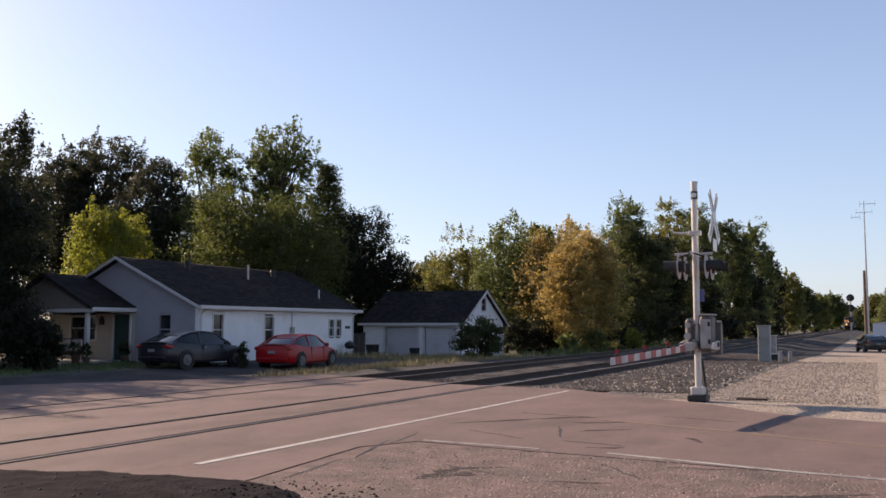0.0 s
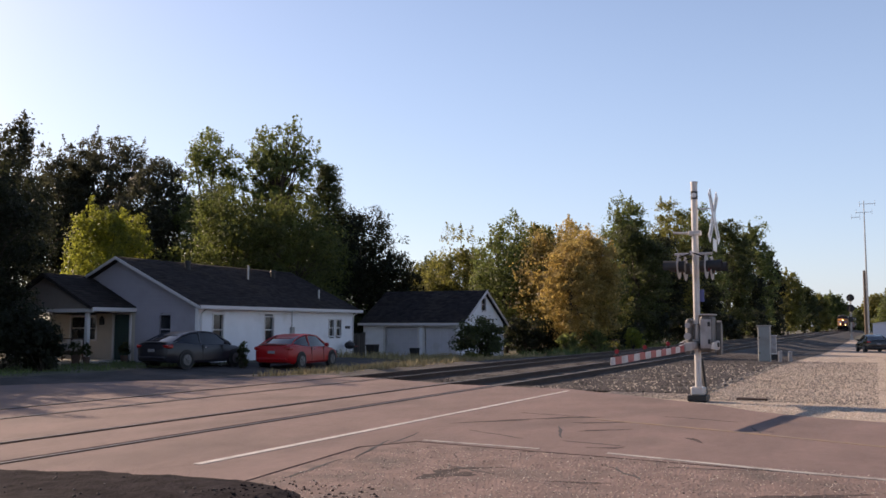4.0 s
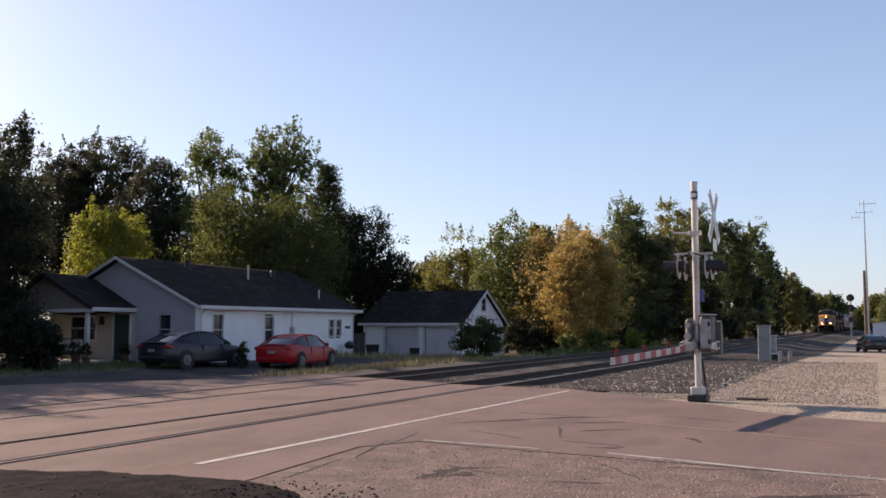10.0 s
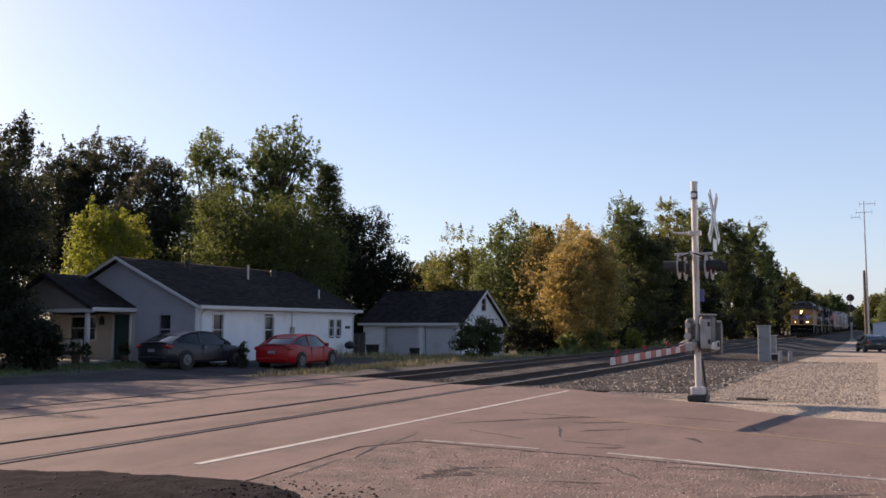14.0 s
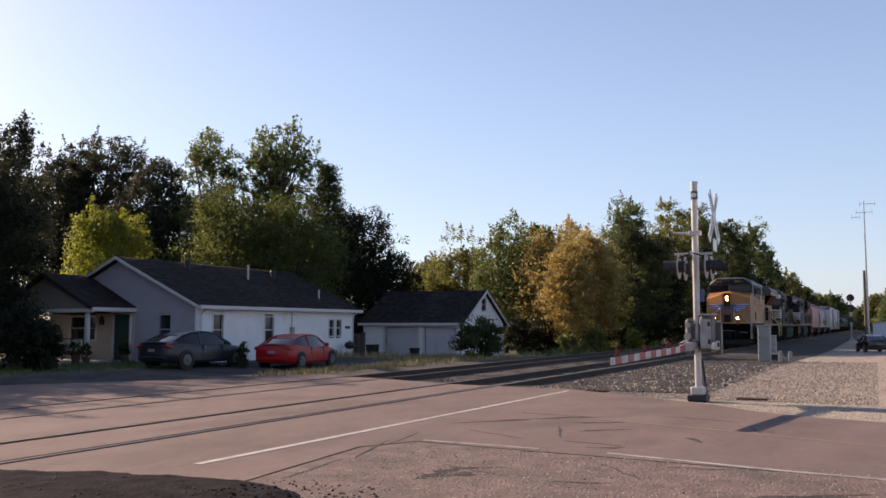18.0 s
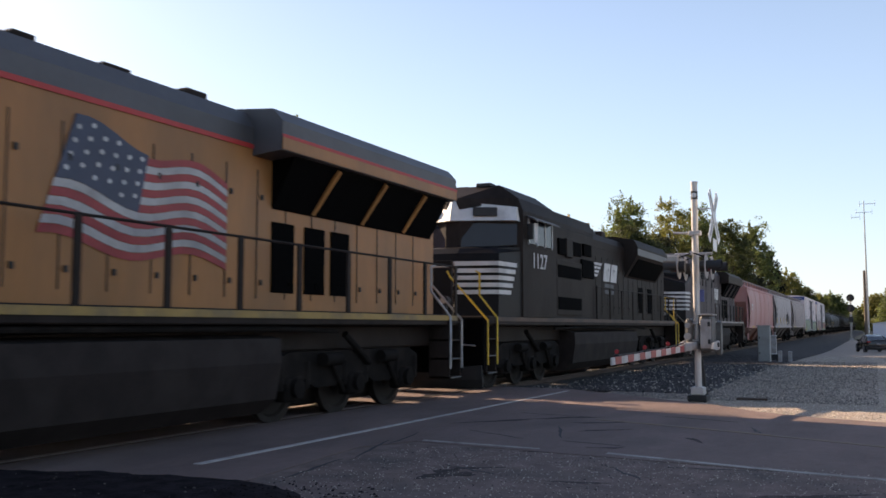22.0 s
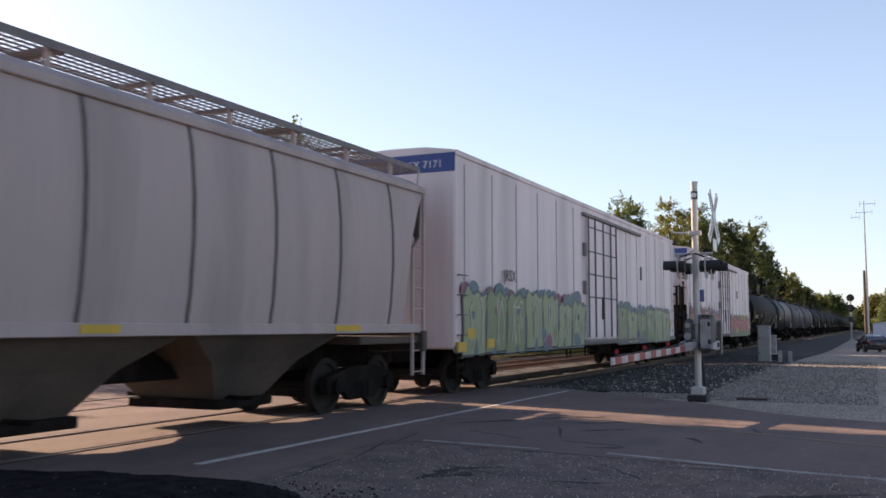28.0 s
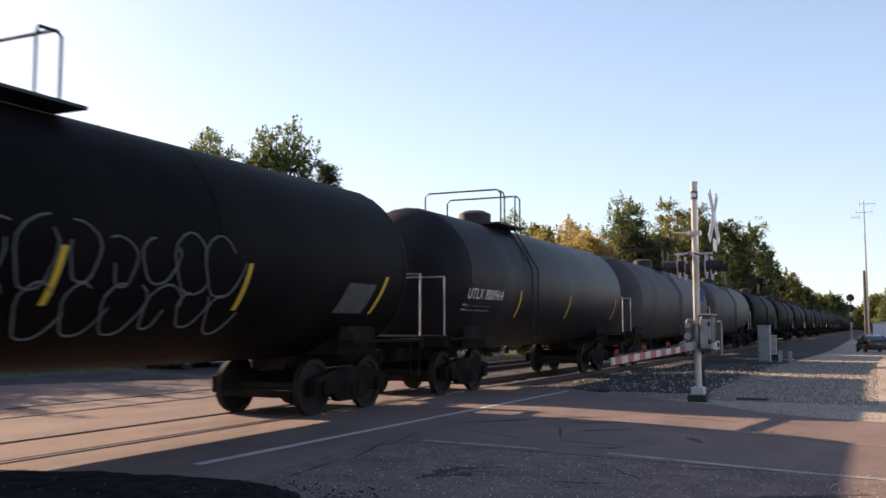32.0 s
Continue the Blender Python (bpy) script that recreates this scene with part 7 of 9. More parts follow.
RAIL_GREY = mat("rail_grey", (0.21, 0.175, 0.14), 0.6, vary=0.2)
# the leading yellow engine
up = locomotive("up", 22.3, "flat", YELLOW, ENGINE_GREY, SILL_YELLOW, GREY_METAL, "yellow and grey six-axle diesel locomotive with lit headlights")
for sg in SIDES:
    word("2533", 0.58, NUMBER_FADED, up, 3.05 if sg < 0 else 4.65, sg * 1.545, 3.03, "cab_number", "red cab number", sg)
    yb = sg * 1.534
    part("emblem", Shape().box(5.2, 5.55, yb - 0.005, yb + 0.005, 2.95, 3.35), STRIPE_WHITE, up, "small shield emblem")
    part("emblem_top", Shape().box(5.2, 5.55, yb - 0.008, yb + 0.008, 3.22, 3.38), WING_BLUE, up)
    for k in range(4):
        part("emblem_bar", Shape().box(5.22 + k * 0.085, 5.26 + k * 0.085, yb - 0.008, yb + 0.008, 2.88, 3.2), STRIPE_RED, up)
    for x, w in ((6.05, 1.05), (7.25, 0.95)):
        part("lettering_bar", Shape().box(x, x + w, yb - 0.006, yb + 0.006, 2.98, 3.12), LETTER_FADED, up, "faded dark line of lettering")
    for x in (3.1, 4.4, 5.5, 6.5):
        part("reflector", Shape().box(x, x + 0.22, yb - 0.008, yb + 0.008, 1.74, 1.8), STRIPE_WHITE, up)
    part("lower_band", Shape().box(2.68, 9.7, yb - 0.006, yb + 0.006, 1.5, 1.72), TANK_GREY, up, "grey lower band")
    # waving flag painted on the hood
    yf = sg * 1.012

    def wave(u, v, thick=0.0):
        x = 11.2 + 3.3 * u + 0.5 * v * (1 - u)
        return (x, yf + sg * 0.006, 2.45 + (1.42 - 0.17 * u) * v - 0.12 * u + 0.1 * math.sin(u * 9.0 + 0.9) + thick)
    for k in range(13):
        s = Shape()
        pts = [(wave(i / 14, k / 13), wave(i / 14, (k + 1) / 13 - 0.005)) for i in range(15)]
        for i in range(14):
            a, b, c, d = pts[i][0], pts[i + 1][0], pts[i + 1][1], pts[i][1]
            s.add([a, b, c, d] + [(p[0], p[1] - sg * 0.005, p[2]) for p in (a, b, c, d)], [(0, 1, 2, 3), (7, 6, 5, 4), (0, 4, 5, 1), (2, 6, 7, 3)])
        part("flag_stripe", s, FLAG_RED if k % 2 == 0 else FLAG_WHITE, up, "stripe of a painted waving flag")
    s = Shape()
    ring = [wave(i / 14, 0.46) for i in range(7)] + [wave(i / 14, 1.02) for i in range(6, -1, -1)]
    pts = [(p[0], p[1] + sg * 0.004, p[2]) for p in ring] + [(p[0], p[1] - sg * 0.003, p[2]) for p in ring]
    s.add(pts, [(i, i + 1, 12 - i, 13 - i) for i in range(6)] + [(27 - i, 26 - i, 15 + i, 14 + i) for i in range(6)]
          + [(i, 14 + i, 14 + (i + 1) % 14, (i + 1) % 14) for i in range(14)])
    part("flag_canton", s, FLAG_BLUE, up, "dark blue corner of the flag")
    for i in range(6):
        for j in range(4):
            p = wave((i + 0.5) / 14, 0.55 + j * 0.12 + 0.05 * (i % 2))
            part("star", Shape().disc((p[0], p[1] + sg * 0.005, p[2]), (0, 1, 0), 0.035, 0.006, 5), STRIPE_WHITE, up)
    # winged emblem on the nose, as plain shapes
    for k in range(4):
        y0, y1, z = 0.36, 1.36 - 0.2 * k, 3.02 - 0.14 * k
        xa, xb, xc = 0.75 + 0.45 * (y0 - 0.34), 0.75 + 0.45 * (y1 - 0.34), 0.75 + 0.45 * (y1 - 0.28)
        part("emblem_bar", slab_on([(xa, sg * y0, z - 0.13), (xb, sg * y1, z - 0.13), (xc, sg * (y1 + 0.06), z), (xa, sg * y0, z)], 0.012), WING_BLUE, up, "blue wing bar")
        part("emblem_line", slab_on([(xa + 0.1, sg * (y0 + 0.22), z - 0.022), (xc, sg * (y1 + 0.06), z - 0.022), (xc, sg * (y1 + 0.06), z + 0.012), (xa + 0.1, sg * (y0 + 0.22), z + 0.012)], 0.016), STRIPE_WHITE, up, "white line between wing bars")
    b = word("2533", 0.17, STRIPE_YELLOW, up, 2.23, 0.87 if sg > 0 else -0.37, 4.63, "number_board_digits", "pale digits", -1, upright=True)
part("nose_shield", Shape().box(0.695, 0.72, -0.24, 0.24, 2.3, 2.9, 0.01), MARK_GREY, up)
part("shield_top", Shape().box(0.69, 0.695, -0.24, 0.24, 2.7, 2.9), FLAG_BLUE, up)
for k in range(4):
    part("shield_stripe", Shape().box(0.69, 0.695, -0.21 + k * 0.12, -0.15 + k * 0.12, 2.3, 2.7), FLAG_RED, up)
for sg in SIDES:
    # grab rails and posts before the nose
    part("nose_rail", Shape().pipe([(0.62, sg * 0.46, 1.74), (0.62, sg * 0.46, 2.72), (0.64, sg * 0.5, 2.8), (0.82, sg * 0.5, 2.8)], 0.026), GREY_METAL, up, smooth=True)
    part("pilot_step", Shape().box(0.3, 0.6, min(sg * 0.95, sg * 1.5), max(sg * 0.95, sg * 1.5), 0.75, 0.79), TRUCK, up)
    part("pilot_box", Shape().box(0.35, 0.58, min(sg * 0.5, sg * 0.85), max(sg * 0.5, sg * 0.85), 0.85, 1.2, 0.03), TRUCK, up)
part("coupler_pocket", Shape().box(0.2, 0.58, -0.35, 0.35, 0.62, 1.12, 0.05), TRUCK, up)
part("nose_sill", Shape().box(0.62, 1.3, -1.45, 1.45, 1.6, 1.74, 0.01), STRIPE_YELLOW, up)
CONSIST.append((up, 31.0))


def black_engine(L, make, num, q0, label, numx):
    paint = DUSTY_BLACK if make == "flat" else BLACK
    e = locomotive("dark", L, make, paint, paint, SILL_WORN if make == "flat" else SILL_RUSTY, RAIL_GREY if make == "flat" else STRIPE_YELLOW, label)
    ge = make == "flat"
    fx = 0.75 if ge else 1.45
    for sg in SIDES:
        word(num, 0.46 if ge else 0.55, STRIPE_WHITE, e, numx if sg < 0 else numx + 1.3, sg * 1.545, 2.98 if not ge else 3.1, "cab_number", "white cab number", sg, width=1.3 if ge else None)
        for k in range(5):
            z = 3.08 - 0.187 * k if ge else 3.02 - 0.17 * k
            x1 = 2.34 - 0.075 * k if ge else 2.75 - 0.1 * k
            s = Shape()
            pts = [(fx - 0.012, sg * 0.34), (1.258, sg * 1.502), (x1, sg * (1.507 + 0.021 * (x1 - 1.27)))] if ge else [(fx - 0.012, sg * 0.4), (fx + 0.32 - 0.012, sg * 1.412), (x1, sg * 1.50)]
            for (xa, ya), (xb, yb2) in zip(pts, pts[1:]):
                s.add([(xa, ya, z - 0.1), (xb, yb2, z - 0.1), (xb, yb2, z), (xa, ya, z), (xa + 0.05, ya - sg * 0.05, z - 0.1), (xb + 0.0, yb2 - sg * 0.05, z - 0.1), (xb, yb2 - sg * 0.05, z), (xa + 0.05, ya - sg * 0.05, z)],
                      [(0, 1, 2, 3), (7, 6, 5, 4), (0, 4, 5, 1), (1, 5, 6, 2), (2, 6, 7, 3), (3, 7, 4, 0)])
            part("nose_stripe", s, STRIPE_WHITE, e, "white stripe wrapping the nose")
        y = sg * 1.012
        for k in range(4):
            z = 3.62 - 0.13 * k
            xs0 = 10.3 - 0.02 * k
            part("emblem_bar", Shape().prism([(xs0, z - 0.085), (xs0 + 1.9 - 0.16 * k, z - 0.085), (xs0 + 2.0 - 0.16 * k, z), (xs0 + 0.04, z)], min(y, y + sg * 0.006), max(y, y + sg * 0.006), "y"), STRIPE_WHITE, e, "white slanted bar of an emblem")
        for pts in ([(12.4, 3.03), (13.2, 3.03), (13.42, 3.66), (12.62, 3.66)], [(13.34, 3.03), (14.14, 3.03), (14.36, 3.66), (13.56, 3.66)]):
            part("emblem_shape", Shape().prism(pts, min(y, y + sg * 0.006), max(y, y + sg * 0.006), "y"), STRIPE_WHITE, e, "white block of an emblem")
        for z, ws in ((2.82, (0.62, 0.5)), (2.6, (0.55, 0.6))):
            bars(e, 12.6, z, ws, y - 0.004 if sg < 0 else y + 0.008, MARK_GREY, 0.13, 0.06)
    CONSIST.append((e, q0))
    return e


black_engine(23.4, "teardrop", "1127", 53.3, "black six-axle diesel locomotive with a flared radiator and white nose stripes", 3.75)
black_engine(22.3, "flat", "7566", 76.9, "black six-axle diesel locomotive with white nose stripes and white number", 3.45)


# ---- freight cars ----
def hopper(L, paint, bay, ribs, label):
    """A covered hopper with bulging sides, sloped bays and a grating walk along the roof; body from x = 0 to L."""
    h = thing("covered_hopper", (0, 0, 0), label, "hopper car", "covered hopper cars")
    prof = [(1.44, 1.5), (1.5, 1.9), (1.54, 2.6), (1.53, 3.2), (1.47, 3.8), (1.4, 4.12)]
    cap = [(1.43, 4.12), (1.43, 4.2), (1.1, 4.38), (0.5, 4.46)]

    def sides_at(x, cut):
        return [(x + cut(z), y, z) for y, z in prof]
    # side sheets with their curved end cut-outs
    for sg in SIDES:
        s = Shape()
        n = 12
        rows = []
        for y, z in prof:
            u = max(0.0, min(1.0, (3.95 - z) / 2.3))
            cut = 0.95 * math.sqrt(max(0.0, 1 - (1 - u) ** 2)) if z < 3.95 else 0.0
            cut = cut if z > 1.55 else 0.95
            rows.append([(cut + (L - 2 * cut) * i / n, sg * y, z) for i in range(n + 1)])
        fine = []
        for k in range(len(rows) - 1):
            fine.append(rows[k])
        fine.append(rows[-1])
        s.loft(fine, close=False, cap=False)
        s.loft([[(x, y - sg * 0.03, z) for x, y, z in r] for r in fine], close=False, cap=False)
        part("side_sheet", s, paint, h, smooth=True)
        part("side_sill", Shape().box(0.3, L - 0.3, sg * 1.46 - 0.05, sg * 1.46 + 0.05, 1.36, 1.52, 0.012), paint, h)
        part("top_chord", Shape().box(0, L, sg * 1.41 - 0.05, sg * 1.41 + 0.05, 4.08, 4.2, 0.015), paint, h)
        for x in np.linspace(1.5, L - 1.5, ribs):
            s = Shape()
            pr = [(y * sg + sg * 0.012, z) for y, z in prof]
            for (ya, za), (yb, zb) in zip(pr, pr[1:]):
                s.add([(x - 0.03, ya, za), (x + 0.03, ya, za), (x + 0.03, yb, zb), (x - 0.03, yb, zb), (x - 0.03, ya - sg * 0.03, za), (x + 0.03, ya - sg * 0.03, za), (x + 0.03, yb - sg * 0.03, zb), (x - 0.03, yb - sg * 0.03, zb)],
                      [(0, 1, 2, 3), (0, 4, 5, 1), (2, 6, 7, 3), (1, 5, 6, 2), (0, 3, 7, 4)])
            part("weld_seam", s, SEAM if paint is HOPPER_TAN else paint, h)
        part("sill_patch", Shape().box(2.2, 3.4, sg * 1.513 - 0.004, sg * 1.513 + 0.004, 1.4, 1.5), STRIPE_YELLOW, h, "yellow reflective strip")
        part("sill_patch", Shape().box(L * 0.5, L * 0.5 + 0.6, sg * 1.513 - 0.004, sg * 1.513 + 0.004, 1.4, 1.5), STRIPE_YELLOW, h, "yellow reflective strip")
        part("sill_patch", Shape().box(L - 3.4, L - 2.6, sg * 1.513 - 0.004, sg * 1.513 + 0.004, 1.4, 1.5), STRIPE_YELLOW, h, "yellow reflective strip")
    part("roof", section(cap, 0.0, L), paint, h)
    for x0, x1, sgx in ((0.0, 2.6, 1), (L, L - 2.6, -1)):
        part("slope_sheet", Shape().add([(x0 + sgx * 0.05, -1.38, 4.15), (x0 + sgx * 0.05, 1.38, 4.15), (x0 + sgx * 0.25, 1.45, 3.2), (x0 + sgx * 0.25, -1.45, 3.2), (x1, 1.42, 1.35), (x1, -1.42, 1.35),
                                         (x0 + sgx * 0.12, -1.38, 4.15), (x0 + sgx * 0.12, 1.38, 4.15), (x0 + sgx * 0.32, 1.45, 3.2), (x0 + sgx * 0.32, -1.45, 3.2), (x1 + sgx * 0.08, 1.42, 1.35), (x1 + sgx * 0.08, -1.42, 1.35)],
                                        [(0, 1, 2, 3), (3, 2, 4, 5), (9, 8, 7, 6), (11, 10, 8, 9), (0, 6, 7, 1), (5, 4, 10, 11), (1, 7, 8, 2), (2, 8, 10, 4), (3, 9, 6, 0), (5, 11, 9, 3)]), bay if paint is not HOPPER_RED else paint, h, "sloping end sheet")
        part("end_platform", Shape().box(min(x0 - sgx * 0.1, x0 + sgx * 2.4), max(x0 - sgx * 0.1, x0 + sgx * 2.4), -1.4, 1.4, 1.16, 1.3, 0.02).box(min(x0, x0 + sgx * 0.2), max(x0, x0 + sgx * 0.2), -1.5, 1.5, 1.0, 1.4, 0.02), bay, h)
        for sg in SIDES:
            ys_ = sg * 1.42
            lad = part("ladder", Shape().box(x0 + sgx * 0.04 - 0.03, x0 + sgx * 0.04 + 0.03, ys_ - 0.025, ys_ + 0.025, 0.55, 4.1).box(x0 + sgx * 0.5 - 0.025, x0 + sgx * 0.5 + 0.025, ys_ - 0.025, ys_ + 0.025, 0.55, 3.2), paint, h)
            for k in range(7):
                part("rung", Shape().tube((x0 + sgx * 0.04, ys_, 0.62 + k * 0.4), (x0 + sgx * 0.5, ys_, 0.62 + k * 0.4), 0.014, n=5), paint, lad)
            part("corner_post", Shape().tube((x0 + sgx * 0.3, sg * 0.7, 1.3), (x0 + sgx * 0.3, sg * 0.7, 3.1), 0.05, n=6), bay, h)
    nb = 3
    a0, a1 = 2.9, L - 2.9
    for k in range(nb):
        xa, xb = a0 + (a1 - a0) * k / nb, a0 + (a1 - a0) * (k + 1) / nb
        xm = (xa + xb) / 2
        bayo = part("hopper_bay", Shape().loft([[(xa, -1.42, 1.42), (xb, -1.42, 1.42), (xb, 1.42, 1.42), (xa, 1.42, 1.42)], [(xm - 1.05, -1.05, 0.95), (xm + 1.05, -1.05, 0.95), (xm + 1.05, 1.05, 0.95), (xm - 1.05, 1.05, 0.95)], [(xm - 0.58, -0.72, 0.42), (xm + 0.58, -0.72, 0.42), (xm + 0.58, 0.72, 0.42), (xm - 0.58, 0.72, 0.42)]]), bay, h, "sloped rusty hopper bay")
        part("outlet_gate", Shape().box(xm - 0.66, xm + 0.66, -0.85, 0.85, 0.28, 0.42, 0.02), TRUCK, bayo)
        part("gate_shaft", Shape().tube((xm - 0.3, -1.2, 0.44), (xm - 0.3, 1.2, 0.44), 0.035, n=6), TRUCK, bayo)
    part("centre_sill", Shape().box(-0.4, L + 0.4, -0.3, 0.3, 0.72, 1.16, 0.02), TRUCK, h)
    # grating walk along the roof hatches
    for sg in SIDES:
        y0, y1, zw = sg * 0.38, sg * 1.16, 4.64
        walk_ = Shape()
        for k in range(7):
            yk = y0 + (y1 - y0) * k / 6
            walk_.box(-0.3, L + 0.3, yk - 0.006, yk + 0.006, zw, zw + (0.04 if k in (0, 6) else 0.022))
        for xk in np.arange(-0.28, L + 0.3, 0.14):
            walk_.box(xk - 0.006, xk + 0.006, min(y0, y1) + 0.007, max(y0, y1) - 0.007, zw + 0.004, zw + 0.018)
        part("running_board", walk_, WALK, h, "open steel grating walk")
        part("board_edge", Shape().box(-0.3, L + 0.3, y1 - 0.012, y1 + 0.012, zw - 0.05, zw + 0.05), REEFER_FRAME, h)
        for x in np.arange(0.4, L, 1.62):
            part("board_post", Shape().box(x - 0.03, x + 0.03, y1 - sg * 0.1 - 0.03, y1 - sg * 0.1 + 0.03, 4.22, zw - 0.02), paint, h)
            part("cross_brace", Shape().box(x - 0.02, x + 0.02, min(y0, y1), max(y0, y1), zw - 0.06, zw), REEFER_FRAME, h)
        for x in (-0.28, L + 0.28):
            part("end_strut", Shape().tube((x, y1, zw), (x * 0.6 if x < 0 else L + 0.6 * (x - L), y1, 4.18), 0.022, n=6), GREY_METAL, h)
    for x in np.linspace(-0.28, L + 0.28, 9):
        part("cross_walk", Shape().box(x - 0.06, x + 0.06, -1.1, 1.1, 4.6, 4.62), REEFER_FRAME, h)
    part("roof_hatch", Shape().box(0.8, L - 0.8, -0.32, 0.32, 4.45, 4.57, 0.03), paint, h)
    coupler(h, -0.68, -1)
    coupler(h, L + 0.68, 1)
    freight_truck(h, 1.75)
    freight_truck(h, L - 1.75)
    return h


red = hopper(17.5, HOPPER_RED, BAY_RED, 6, "faded red covered hopper car with bulging sides")
for sg in SIDES:
    bars(red, 1.6, 2.9, (0.35, 0.3), sg * 1.56, STRIPE_WHITE, 0.16)
    bars(red, 1.6, 2.65, (0.6,), sg * 1.56, STRIPE_WHITE, 0.16)
CONSIST.append((red, 101.2))
white_h = hopper(17.25, HOPPER_WHITE, BAY, 7, "off-white covered hopper car with black lettering and sprayed scrawl")
for sg in (-1,):
    word("SOXX", 0.32, DARK, white_h, 0.72, -1.556, 2.9, "lettering", "black lettering")
    word("517515", 0.3, DARK, white_h, 0.7, -1.575, 2.42, "lettering", "black lettering")
    for z, ws in ((2.2, (0.4, 0.35, 0.5)), (2.02, (0.3, 0.55))):
        bars(white_h, 0.95, z, [w * 0.7 for w in ws], -1.56, SEAM, 0.06)
    r_ = random.Random(12)
    for k in range(12):
        x, z, a = 10.2 + k * 0.26, 2.1 + 0.35 * r_.random(), r_.uniform(0.16, 0.42)
        st, turn, slim = r_.uniform(0, 6), r_.uniform(3.0, 6.5) * r_.choice((-1, 1)), r_.uniform(0.4, 1.0)
        pts = []
        for i in range(16):
            t = st + turn * i / 15
            pts.append((x + a * slim * math.cos(t) + 0.2 * i / 15, -1.553, z + a * 1.15 * math.sin(t) + 0.1 * math.sin(2.3 * t)))
        part("scrawl", Shape().pipe(pts, 0.013, 5), SEAM, white_h, "dark sprayed scrawl")
    part("stencil", Shape().box(14.0, 14.35, -1.52, -1.5, 1.7, 2.0), DARK, white_h, "small black stencil square")
    for x in (0.98, 4.1, 7.3, 10.0, 13.4):
        part("reflector", Shape().box(x, x + 0.09, -1.575, -1.55, 1.75, 2.25), STRIPE_YELLOW, white_h, "upright yellow strip")
CONSIST.append((white_h, 120.0))
tan_h = hopper(17.35, HOPPER_TAN, BAY, 9, "weathered tan-grey covered hopper car with dark rib streaks")
word("CEFX", 0.36, SEAM, tan_h, 1.75, -1.56, 2.75, "lettering", "dark lettering")
word("12691", 0.36, SEAM, tan_h, 1.75, -1.575, 2.32, "lettering", "dark lettering")
bars(tan_h, 1.75, 2.1, (0.4, 0.45), -1.56, SEAM, 0.06)
bars(tan_h, 1.75, 1.95, (0.35, 0.4), -1.545, SEAM, 0.06)
CONSIST.append((tan_h, 138.75))


def ribbon(pts, w):
    """The outline of a stroke of even width along a bent line."""
    left, right = [], []
    for i, (x, z) in enumerate(pts):
        p, q = pts[max(0, i - 1)], pts[min(len(pts) - 1, i + 1)]
        d = math.hypot(q[0] - p[0], q[1] - p[1]) or 1
        nx, nz = -(q[1] - p[1]) / d * w / 2, (q[0] - p[0]) / d * w / 2
        left.append((x + nx, z + nz))
        right.append((x - nx, z - nz))
    return left, right


